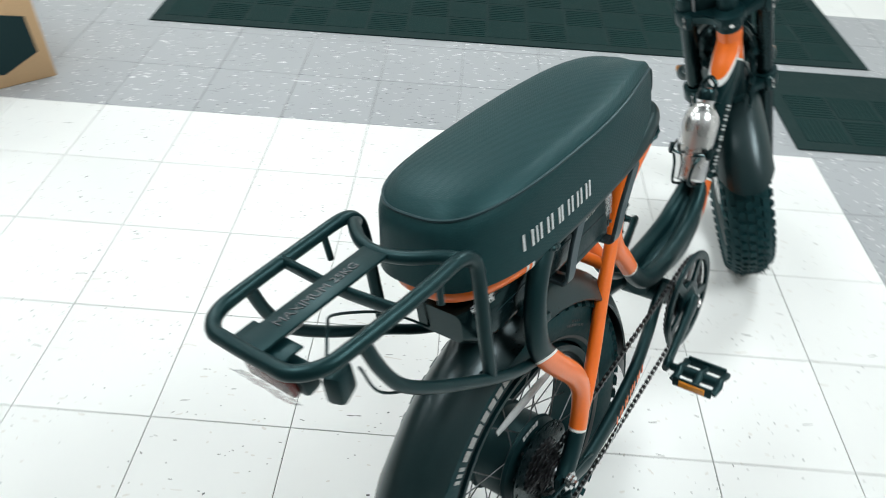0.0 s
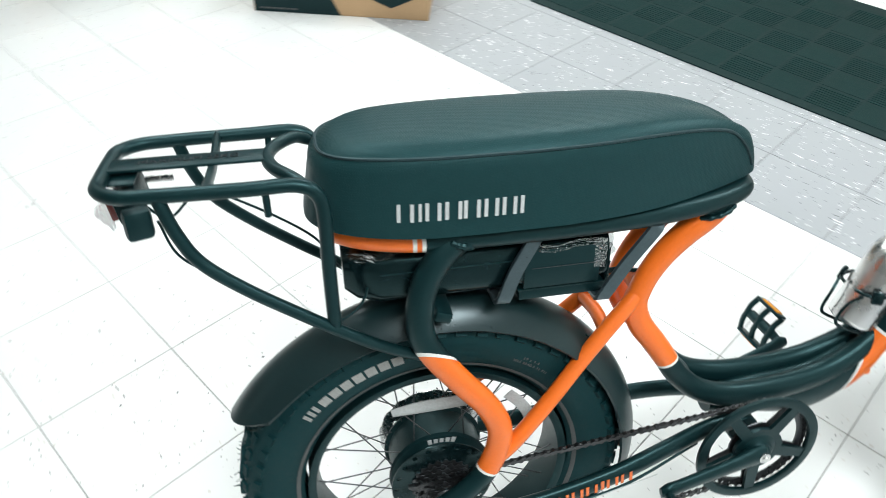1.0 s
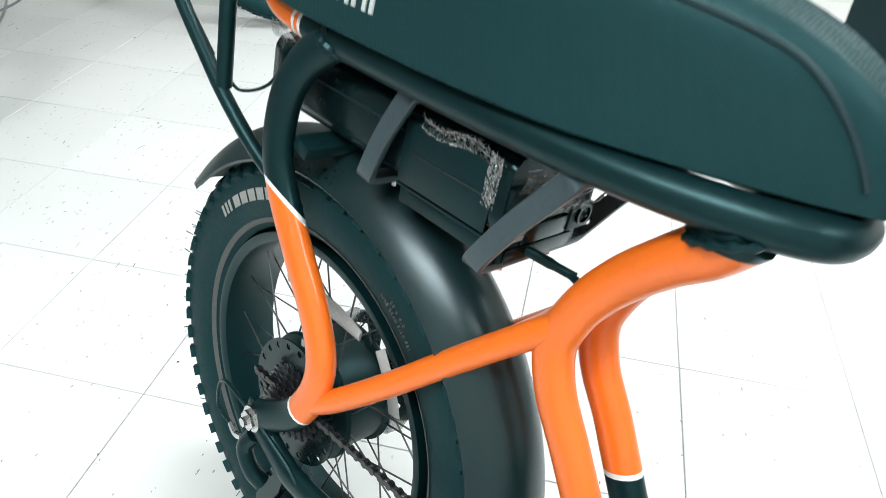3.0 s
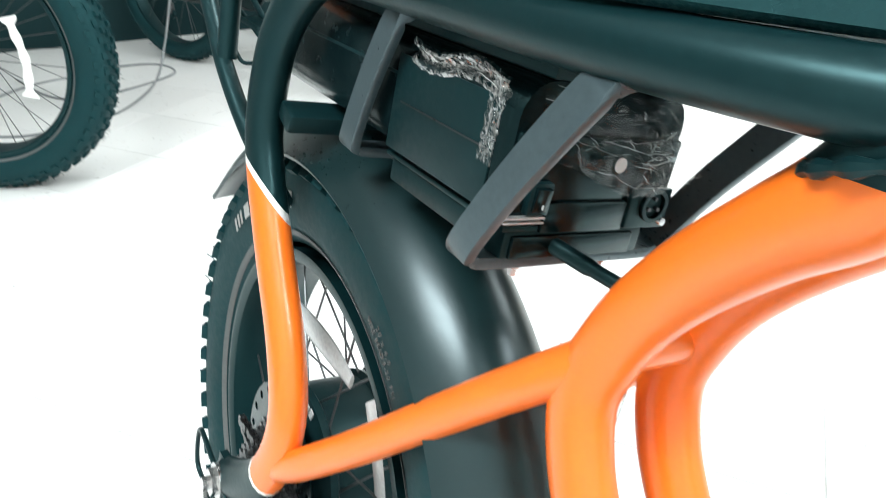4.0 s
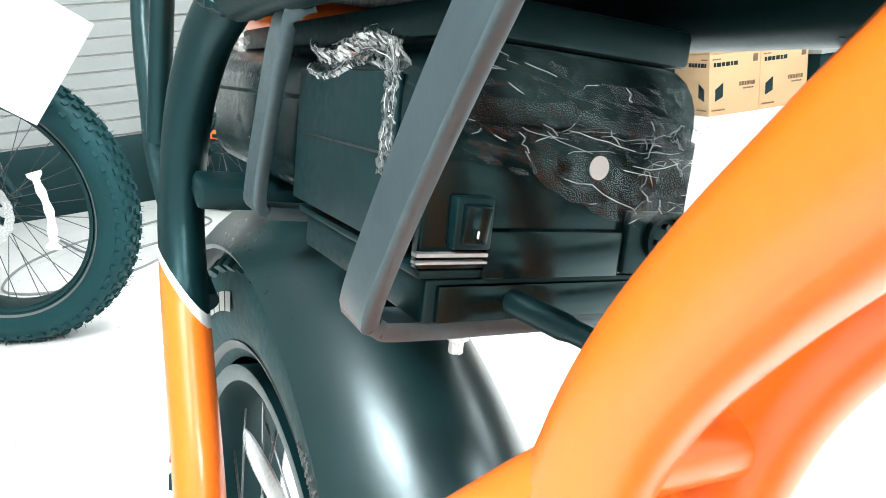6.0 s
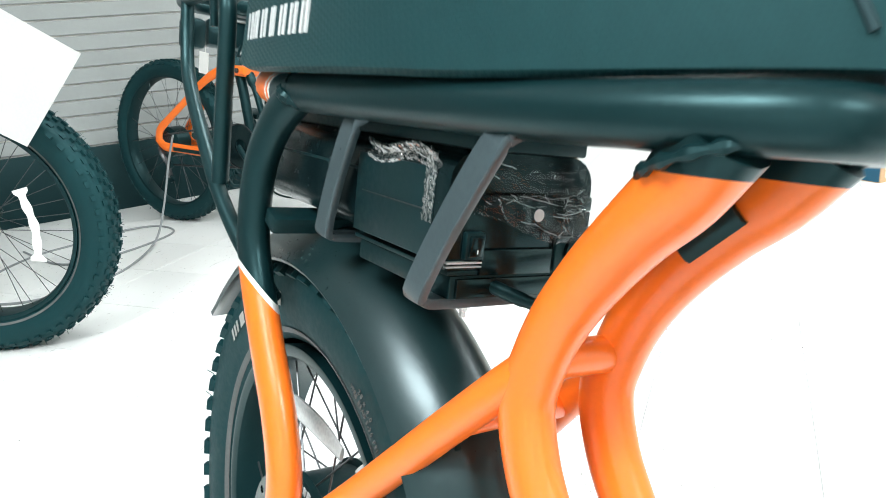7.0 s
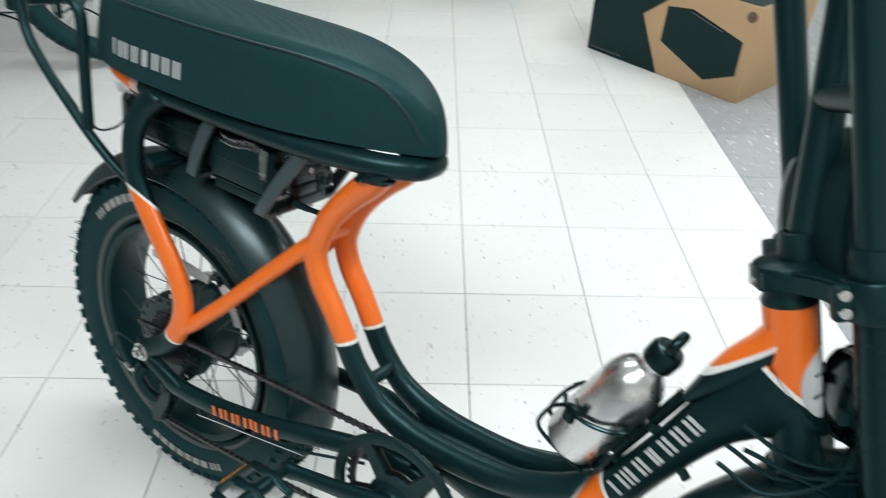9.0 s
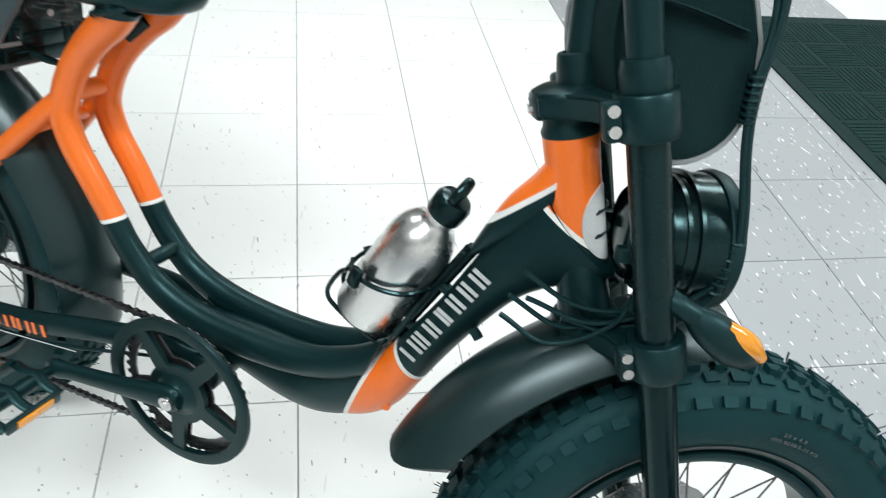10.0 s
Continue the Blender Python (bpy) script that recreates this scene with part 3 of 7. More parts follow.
def seat_top(X):
    """Height of the crown: level along the middle, falling steeply at the nose and a little at the tail."""
    u = min(1.0, max(0.0, (X - 0.19) / 0.2325))
    return 0.866 - 0.100 * (1 - (1 - u ** 2.6) ** 0.45) - 0.25 * max(0, -0.10 - X) ** 1.5


def seat_taper(X):
    return 1 - 0.58 * max(0, (X - 0.08) / 0.35) ** 1.7


def seat_point(th, lev):
    """Outline th (0 to 2 pi) at the level lev, 0 at the base and 1 at the crown."""
    c, s = math.cos(th), math.sin(th)
    x = abs(c) ** (2 / (2.5 if c > 0 else 4.2)) * (1 if c > 0 else -1)
    y = abs(s) ** (2 / 3.0) * (1 if s > 0 else -1)
    inset = max(0, lev - 0.72) / 0.28
    shrink = 1 - 0.05 * lev - 0.24 * inset ** 3.0
    front = 0.422 - 0.004 * lev - 0.012 * lev ** 4
    back = -0.191 + 0.018 * lev + 0.030 * inset ** 2
    X = (x + 1) / 2 * (front - back) + back
    Y = y * 0.101 * shrink * seat_taper(X)
    zb = 0.750 + 0.16 * max(0, -0.05 - X) ** 1.35 + 0.11 * max(0, X - 0.22) ** 1.4
    zt = seat_top(X)
    return Vector((X, Y, zb + (zt - zb) * lev))


def saddle_mesh():
    bm = bmesh.new()
    n = 72
    levels = [0.0, 0.03, 0.08, 0.2, 0.35, 0.5, 0.62, 0.72, 0.80, 0.87, 0.92, 0.96, 0.985]
    rings = []
    for lev in levels:
        ring = []
        for k in range(n):
            p = seat_point(2 * math.pi * k / n, lev)
            if lev == 0.0:
                p.y *= 0.93
                p.x = p.x * 0.985 + 0.001
            ring.append(bm.verts.new(p))
        rings.append(ring)
    for s in (0.78, 0.5, 0.22):
        ring = []
        for k in range(n):
            p = seat_point(2 * math.pi * k / n, 0.985)
            cx = 0.115
            x = cx + (p.x - cx) * s
            ring.append(bm.verts.new((x, p.y * s, seat_top(x) - 0.0018 + 0.006 * (1 - s * s))))
        rings.append(ring)
    for a, b in zip(rings, rings[1:]):
        for k in range(n):
            bm.faces.new((a[k], a[(k + 1) % n], b[(k + 1) % n], b[k]))
    bm.faces.new(rings[-1])
    bm.faces.new(rings[0][::-1])
    bmesh.ops.recalc_face_normals(bm, faces=bm.faces)
    return bm


saddle = part("saddle", saddle_mesh(), SEAT_VINYL, bike, "long black padded bench saddle in woven vinyl", angle=60)
seam = []
for k in range(1, 480):
    th = 2 * math.pi * k / 480
    xm = seat_point(th, 0.5).x
    if xm > 0.405:
        continue
    lev = 0.865 * math.sqrt(max(0.0, 1 - max(0, (xm - 0.340) / 0.0672) ** 2.6))
    p = seat_point(th, max(0.05, lev))
    seam.append(p + Vector(((p.x - 0.115) * 0.3, p.y * 3, 0.05)).normalized() * 0.0006)
part("piping", tube(bmesh.new(), seam, 0.0022, 6), SEAT_THREAD, saddle)


def seat_side(x, z, side=-1):
    """The place on the saddle's flank at x and height z, and the slope of its outline there."""
    best = None
    for k in range(120):
        th = math.pi * (1.0 + k / 120)
        lo, hi = seat_point(th, 0.0), seat_point(th, 1.0)
        p = seat_point(th, max(0, min(1, (z - lo.z) / (hi.z - lo.z))))
        if best is None or abs(p.x - x) < abs(best.x - x):
            best = p
    return best


def strokes(w, h, thin):
    """Plain bars that stand for one printed sign of the width w."""
    if w < 2.5 * thin:
        return [(0.0, 0.0, w * 0.7, h)]
    return [(-(w - thin) / 2, 0.0, thin, h), ((w - thin) / 2 - thin * 0.3, 0.0, thin, h)]


SIGNS = list(zip((0, 20, 27, 46, 64, 84, 102, 119), (17, 4, 16, 17, 17, 15, 15, 5)))
for x0, w in SIGNS:
    xm = -0.085 + 0.00121 * (x0 + w / 2)
    bm = bmesh.new()
    p, q, up = seat_side(xm - 0.004, 0.7875), seat_side(xm + 0.004, 0.7875), seat_side(xm, 0.802)
    low = seat_side(xm, 0.773)
    face = Matrix.LocRotScale((xm, (p.y + q.y) / 2 - 0.0002, 0.7875), Euler((-math.atan2(up.y - low.y, 0.029), radians(1.5), math.atan2(q.y - p.y, 0.008))), None)
    for dx, dz, bw, bh in strokes(0.00123 * w, 0.022, 0.0042):
        box(bm, (bw, 0.0016, bh), (dx, 0, dz), m=face)
    part("maker_print", bm, SILVER_PRINT, saddle, "silver bars printed on the saddle side", smooth=False)

# ---- frame ----


def hoop_points():
    out = []
    for k in range(72):
        th = 2 * math.pi * k / 72
        c, s = math.cos(th), math.sin(th)
        x = abs(c) ** (2 / 3.8) * (1 if c > 0 else -1)
        y = abs(s) ** (2 / 3.2) * (1 if s > 0 else -1)
        X = (x + 1) / 2 * (0.405 + 0.162) - 0.162
        z = 0.7365 + 0.10 * max(0, X - 0.24) ** 1.5 + 0.16 * max(0, -0.05 - X) ** 1.3
        taper = 1 - 0.34 * max(0, (X - 0.10) / 0.33) ** 1.7
        out.append((X, y * 0.073 * taper, z))
    return out


HOOP = hoop_points()


def hoop():
    return tube(bmesh.new(), HOOP, 0.0152, 16, closed=True)


split_colours(hoop, [((-0.066, 0, 0), (1, 0, 0)), ((-0.061, 0, 0), (1, 0, 0)), ((-0.055, 0, 0), (1, 0, 0)), ((-0.050, 0, 0), (1, 0, 0))], [ORANGE, WHITE_STRIPE, ORANGE, WHITE_STRIPE, BLACK],
              ["saddle_rail_tail", "stripe", "stripe_gap", "stripe", "saddle_rail"], bike,
              {"saddle_rail_tail": "orange painted tail of the saddle rail", "saddle_rail": "satin black looped saddle rail"})

FOOT_AT, FOOT_N = Vector((0.690, 0, 0.396)), Vector((0.969, 0, -0.246))
for sd in (-1, 1):
    S = [(-0.006, sd * 0.073, 0.738), (-0.036, sd * 0.080, 0.712), (-0.057, sd * 0.085, 0.672), (-0.061, sd * 0.087, 0.617), (-0.047, sd * 0.087, 0.578), (-0.010, sd * 0.087, 0.525), (0.029, sd * 0.087, 0.474),
         (0.049, sd * 0.087, 0.427), (0.044, sd * 0.088, 0.382), (0.024, sd * 0.091, 0.343), (-0.006, sd * 0.095, 0.316), (-0.032, sd * 0.098, 0.300)]

    def stay(S=S):
        return tubed(S, [(0.0138, 0.0183)] * (len(S) * 6 - 5), 6, 16, side=(0, 1, 0))
    nrm = Vector((-0.25, sd * 1.0, -1.0)).normalized()
    c0 = Vector((-0.049, sd * 0.088, 0.575))
    e0 = Vector((0.032, sd * 0.092, 0.356))
    en = Vector((-0.50, 0, -0.87)).normalized()
    split_colours(stay, [(c0, nrm), (c0 + nrm * 0.004, nrm), (e0, en), (e0 + en * 0.004, en)], [BLACK, WHITE_STRIPE, ORANGE, WHITE_STRIPE, BLACK],
                  ["seat_stay_top", "stripe", "seat_stay", "stripe", "dropout"], bike, {"seat_stay": "orange painted curved seat stay", "seat_stay_top": "black painted top of the seat stay"})
    LOW = [(0.046, sd * 0.088, 0.372), (0.076, sd * 0.083, 0.397), (0.127, sd * 0.070, 0.449), (0.172, sd * 0.057, 0.499), (0.212, sd * 0.047, 0.543), (0.242, sd * 0.040, 0.575), (0.262, sd * 0.034, 0.596)]
    part("lower_stay", tubed(LOW, [(0.0115, 0.0125)] * 37, 6, 14, side=(0, 1, 0)), ORANGE, bike, "orange painted straight stay")
    F = [(0.362, sd * 0.038, 0.735), (0.344, sd * 0.036, 0.709), (0.322, sd * 0.034, 0.687), (0.298, sd * 0.032, 0.660), (0.279, sd * 0.032, 0.632), (0.267, sd * 0.032, 0.604), (0.261, sd * 0.032, 0.574), (0.274, sd * 0.032, 0.538), (0.302, sd * 0.032, 0.500),
         (0.326, sd * 0.031, 0.465), (0.353, sd * 0.031, 0.427), (0.396, sd * 0.030, 0.389), (0.455, sd * 0.029, 0.368), (0.530, sd * 0.027, 0.366), (0.612, sd * 0.024, 0.378), (0.672, sd * 0.020, 0.405), (0.715, sd * 0.015, 0.440)]
    RF = [(0.020, 0.023), (0.0185, 0.0205), (0.0175, 0.0185), (0.0165, 0.018), (0.0155, 0.0175), (0.015, 0.0175), (0.015, 0.0185), (0.0145, 0.0185), (0.0145, 0.018), (0.0145, 0.018), (0.0145, 0.018), (0.0155, 0.019), (0.017, 0.022), (0.0175, 0.022), (0.0175, 0.021), (0.017, 0.019), (0.014, 0.016)]
    RS = [tuple(q) for q in spline(RF, 6)]

    def front(F=F, RS=RS):
        return cut(tubed(F, RS, 6, 16, side=(0, 1, 0)), FOOT_AT, FOOT_N)
    w0 = Vector((0.327, sd * 0.031, 0.463))
    wn = Vector((0.45, 0, -0.89)).normalized()
    split_colours(front, [(Vector((0, 0, 0.7165)), Vector((0, 0, -1))), (w0, wn), (w0 + wn * 0.005, wn)], [BLACK, ORANGE, WHITE_STRIPE, BLACK], ["tube_root", "main_tube_top", "stripe", "main_tube"], bike,
                  {"main_tube_top": "orange painted swept frame tube", "main_tube": "black painted swept frame tube"})
    C = [(-0.042, sd * 0.098, 0.294), (0.02, sd * 0.097, 0.268), (0.05, sd * 0.096, 0.262), (0.13, sd * 0.092, 0.268), (0.24, sd * 0.084, 0.288), (0.33, sd * 0.070, 0.310), (0.41, sd * 0.052, 0.322), (0.47, sd * 0.04, 0.318)]
    part("chain_stay", tubed(C, [(0.011, 0.017)] * 43, 6, 14, side=(0, 1, 0)), BLACK, bike)
    ring = [Vector((-0.008 + 0.017 * math.cos(2 * math.pi * k / 54), sd * (0.073 + 0.014 * math.sin(2 * math.pi * k / 54)), 0.733 - 0.006 * math.cos(2 * math.pi * k / 54))) for k in range(54)]
    part("weld", tube(bmesh.new(), ring, [(0.0050 + 0.0008 * math.sin(2 * math.pi * k / 3.6),) * 2 for k in range(54)], 8, closed=True), BLACK, bike, "rippled weld bead")
    ring = [Vector((0.354 + 0.024 * math.cos(2 * math.pi * k / 60), sd * (0.041 + 0.019 * math.sin(2 * math.pi * k / 60)), 0.722 + 0.009 * math.cos(2 * math.pi * k / 60))) for k in range(60)]
    part("weld", tube(bmesh.new(), ring, [(0.0030 + 0.0008 * math.sin(2 * math.pi * k / 5),) * 2 for k in range(60)], 8, closed=True), BLACK, bike, "rippled weld bead")
part("stay_bridge", tubed([(0.213, -0.046, 0.545), (0.216, 0, 0.548), (0.213, 0.046, 0.545)], 0.0105, 6), ORANGE, bike)
part("tube_bridge", tubed([(0.264, -0.032, 0.600), (0.265, 0, 0.601), (0.264, 0.032, 0.600)], 0.0115, 6), ORANGE, bike)
part("tube_bridge", tubed([(0.372, -0.03, 0.412), (0.376, 0, 0.414), (0.372, 0.03, 0.412)], 0.010, 6), BLACK, bike)
part("guard_bridge", boxed((0.024, 0.17, 0.016), (-0.030, 0, 0.628), (0, 20, 0), 0.004), BLACK, bike)
part("bottom_bracket", turned([(0, -0.05), (0.024, -0.05), (0.026, -0.048), (0.026, 0.048), (0.024, 0.05), (0, 0.05)], 32, "Y", (0.482, 0, 0.303)), BLACK, bike)

# lower shell that ties the two tubes together
SHELL = [(0.43, 0, 0.338), (0.52, 0, 0.336), (0.59, 0, 0.333), (0.64, 0, 0.344), (0.70, 0, 0.385)]
shell = cut(tubed(SHELL, [tuple(q) for q in spline([(0.022, 0.022), (0.028, 0.036), (0.030, 0.045), (0.030, 0.046), (0.028, 0.040)], 6)], 6, 20, side=(0, 1, 0)), FOOT_AT, FOOT_N)
part("lower_shell", shell, BLACK, bike, "black painted lower frame shell")

# down tube swelling into the head
D = [(0.650, 0, 0.350), (0.678, 0, 0.366), (0.706, 0, 0.390), (0.728, 0, 0.420), (0.768, 0, 0.500), (0.806, 0, 0.578), (0.836, 0, 0.624), (0.856, 0, 0.648), (0.864, 0, 0.659)]
DR = [(0.030, 0.046), (0.030, 0.045), (0.029, 0.038), (0.027, 0.028), (0.0265, 0.0245), (0.0275, 0.030), (0.028, 0.044), (0.027, 0.056), (0.026, 0.058)]


def down(swell=0.0):
    return tubed(D, [(q[0] + swell, q[1] + swell) for q in spline(DR, 6)], 6, 24, side=(0, 1, 0))


HEAD_AT, HEAD_UP = Vector((0.864, 0, 0.659)), Vector((-0.3665, 0, 0.930)).normalized()


def head(swell=0.0):
    pts = [HEAD_AT + HEAD_UP * d for d in (-0.085, -0.06, 0.0, 0.05, 0.082, 0.090)]
    return tube(bmesh.new(), pts, [(q + swell, q + swell) for q in (0.026, 0.0245, 0.0238, 0.0240, 0.0248, 0.0248)], 28)


B_AT, B_N = Vector((0.727, 0, 0.437)), Vector((0.62, 0, 0.78)).normalized()
foot = cut(cut(down(), FOOT_AT + FOOT_N * 0.005, FOOT_N, False), B_AT, B_N)
part("down_tube_foot", foot, ORANGE, bike, "orange painted foot of the down tube")
part("stripe", cut(cut(down(0.0004), FOOT_AT, FOOT_N, False), FOOT_AT + FOOT_N * 0.005, FOOT_N), WHITE_STRIPE, bike)
part("stripe", cut(cut(down(0.0004), B_AT, B_N, False), B_AT + B_N * 0.005, B_N), WHITE_STRIPE, bike)
part("cable_port", turned([(0, -0.006), (0.006, -0.006), (0.006, 0.006), (0, 0.006)], 12, "Y", (0.722, -0.012, 0.360)), ORANGE, bike)
part("down_tube", cut(down(), B_AT + B_N * 0.005, B_N, False), BLACK, bike, "black painted down tube")
part("head_tube_core", head(), BLACK, bike)
Q = Vector((0.821, 0, 0.680))
N1, N2 = Vector((-0.80, 0, 0.60)).normalized(), Vector((0.40, 0, 0.916)).normalized()
for make in (down, head):
    bmA = cut(make(0.0006), Q + N1 * 0.003, N1, False)
    if len(bmA.faces) > 8:
        part("head_paint", bmA, ORANGE, bike, "orange painted head of the frame")
    part("head_paint", cut(cut(make(0.0006), Q + N1 * 0.003, N1), Q + N2 * 0.003, N2, False), ORANGE, bike, "orange painted head of the frame")
    if make is down:
        part("stripe", cut(cut(cut(make(0.0009), Q - N1 * 0.002, N1, False), Q + N1 * 0.003, N1), Q + N2 * 0.003, N2), WHITE_STRIPE, bike)
    part("stripe", cut(cut(cut(make(0.0009), Q - N2 * 0.002, N2, False), Q + N2 * 0.003, N2), Q - N1 * 0.002, N1), WHITE_STRIPE, bike)


# gusset that fills the angle between head and down tube
def gusset(swell=0.0):
    rad = [(0.016, 0.006), (0.0235, 0.015), (0.0250, 0.020), (0.0250, 0.019), (0.022, 0.012)]
    return tubed([(0.776, 0, 0.598), (0.795, 0, 0.629), (0.811, 0, 0.655), (0.828, 0, 0.686), (0.834, 0, 0.720)], [(q[0] + swell, q[1] + swell) for q in spline(rad, 6)], 6, 20, side=(0, 1, 0))


N3 = Vector((-0.75, 0, 0.66)).normalized()
part("head_gusset", cut(gusset(), Q + N3 * 0.003, N3, False), ORANGE, bike, "orange painted gusset behind the head")
part("stripe", cut(cut(gusset(0.0006), Q - N3 * 0.002, N3, False), Q + N3 * 0.003, N3), WHITE_STRIPE, bike)
part("gusset_root", cut(gusset(), Q - N3 * 0.002, N3), BLACK, bike)

# ---- fork, front wheel, lamp ----
STEER = 30.0
HEAD_M = Matrix.Translation(HEAD_AT) @ Matrix(((-HEAD_UP.x * 0 + HEAD_UP.z, 0, HEAD_UP.x, 0), (0, 1, 0, 0), (-HEAD_UP.x, 0, HEAD_UP.z, 0), (0, 0, 0, 1))) @ pose(0, 0, 0, 0, 0, STEER)
fork = new("fork")
fork.parent = bike
fork.matrix_basis = HEAD_M
tagged(fork, "black double-crown suspension fork")
LEG_A, LEG_B, AXLE_H, AXLE_A = 0.042, 0.075, -0.438, 0.068

part("steerer", tube(bmesh.new(), [(0, 0, d) for d in (0.084, 0.100, 0.130)], 0.0205, 24), BLACK, fork)
part("stem_tube", tube(bmesh.new(), [(0.010, 0, 0.118), (0.082, 0, 0.46)], 0.0162, 24), BLACK, fork, "straight black stem tube")
part("headset_cup", turned([(0.0, 0.089), (0.0255, 0.089), (0.0262, 0.093), (0.0238, 0.098), (0.0228, 0.104), (0.0228, 0.112), (0, 0.112)], 32, "Z"), BLACK, fork)
part("stem_collar", turned([(0.013, 0.124), (0.0205, 0.124), (0.0210, 0.128), (0.0185, 0.154), (0.0175, 0.158), (0.0134, 0.159)], 28, "Z", (0.012, 0, 0)), BLACK_PLASTIC, fork)
part("collar_clamp", boxed((0.016, 0.028, 0.020), (-0.024, 0, 0.116), bevel=0.004), BLACK, fork)
part("clamp_bolt", turned([(0, -0.010), (0.0045, -0.010), (0.0045, 0.0), (0, 0.0)], 12, "X", (-0.026, 0.0, 0.116)), STEEL, fork)


def crown(h, thick, arm):
    """A bridge plate with a clamp round each leg, seen from above, given thickness."""
    bm = bmesh.new()
    out = []
    for sgn in (1, -1):
        pts = [(-0.030, sgn * 0.004), (-0.030, sgn * 0.018), (-0.012, sgn * 0.032), (LEG_A - 0.040, sgn * (LEG_B - 0.022)), (LEG_A - 0.034, sgn * (LEG_B - 0.004)), (LEG_A - 0.016, sgn * (LEG_B + 0.020)), (LEG_A + 0.004, sgn * (LEG_B + 0.025)),
               (LEG_A + 0.022, sgn * (LEG_B + 0.014)), (LEG_A + 0.024, sgn * (LEG_B - 0.010)), (LEG_A + 0.010, sgn * (LEG_B - 0.026)), (0.030, sgn * 0.030), (0.032, sgn * 0.006)]
        out += pts if sgn > 0 else pts[::-1]
    grow(bm, plate(out, thick, "Z", h + arm))
    bmesh.ops.bevel(bm, geom=[e for e in bm.edges if abs(e.verts[0].co.z - e.verts[1].co.z) < 1e-6], offset=0.003, segments=2, affect="EDGES")
    return bm


for h, th, lift in ((0.114, 0.021, 0.005), (-0.103, 0.022, 0.003)):
    cr = part("crown", crown(h, th, lift), BLACK, fork, "black forged fork crown", angle=30)
    part("crown_boss", turned([(0, h + 0.004), (0.033, h + 0.004), (0.034, h + 0.010), (0.031, h + 0.016), (0.024, h + 0.019), (0, h + 0.020)], 32, "Z"), BLACK, cr)
    for sgn in (-1, 1):
        part("leg_clamp", turned([(0.017, h - 0.019), (0.0245, h - 0.019), (0.026, h - 0.017), (0.026, h + 0.016), (0.0245, h + 0.018), (0.017, h + 0.018)], 32, "Z", (LEG_A, sgn * LEG_B, 0)), BLACK, cr)
        part("clamp_ear", boxed((0.022, 0.016, 0.034), (LEG_A - 0.026, sgn * (LEG_B + 0.002), h - 0.001), bevel=0.004), BLACK, cr)
        for dz in (-0.008, 0.008):
            part("crown_bolt", turned([(0, -0.004), (0.0030, -0.004), (0.0034, -0.0005), (0.0050, -0.0005), (0.0050, 0.004), (0, 0.004)], 14, "Y", (LEG_A - 0.030, sgn * (LEG_B + 0.009), h + dz)) if sgn > 0 else
                 turned([(0, 0.004), (0.0030, 0.004), (0.0034, 0.0005), (0.0050, 0.0005), (0.0050, -0.004), (0, -0.004)], 14, "Y", (LEG_A - 0.030, sgn * (LEG_B + 0.009), h + dz)), STEEL, cr, "bright socket bolt")
for sgn in (-1, 1):
    y = sgn * LEG_B
    leg = part("leg", tube(bmesh.new(), [(LEG_A, y, h) for h in (AXLE_H + 0.02, -0.13, 0.126)], [(0.0175, 0.0175)] * 3, 28), GLOSS_BLACK, fork, "glossy black fork leg")
    part("leg_top_cap", turned([(0.013, 0.158), (0.0185, 0.157), (0.0205, 0.148), (0.0208, 0.124), (0.018, 0.120)], 28, "Z", (LEG_A, y, 0)), BLACK_PLASTIC, leg)
    part("inner_tube", tube(bmesh.new(), [(LEG_A, y, 0.15), (LEG_A, y, 0.42)], 0.0146, 24), BLACK, leg)
    part("dropout", boxed((0.05, 0.012, 0.05), ((LEG_A + AXLE_A) / 2, y * 0.92, AXLE_H + 0.01), bevel=0.008), BLACK, leg)

front = wheel("front_wheel", fork, pose(AXLE_A, 0, AXLE_H), (0.022, 0.030), True, 0.281, 0.186)
part("hub", turned([(0, -0.062), (0.010, -0.062), (0.012, -0.045), (0.014, -0.034), (0.027, -0.031), (0.027, -0.027), (0.015, -0.023), (0.013, 0.0), (0.015, 0.023), (0.027, 0.027), (0.027, 0.031), (0.014, 0.034), (0.010, 0.062), (0, 0.062)], 32), BLACK, front)
rotor(front, 0.046)

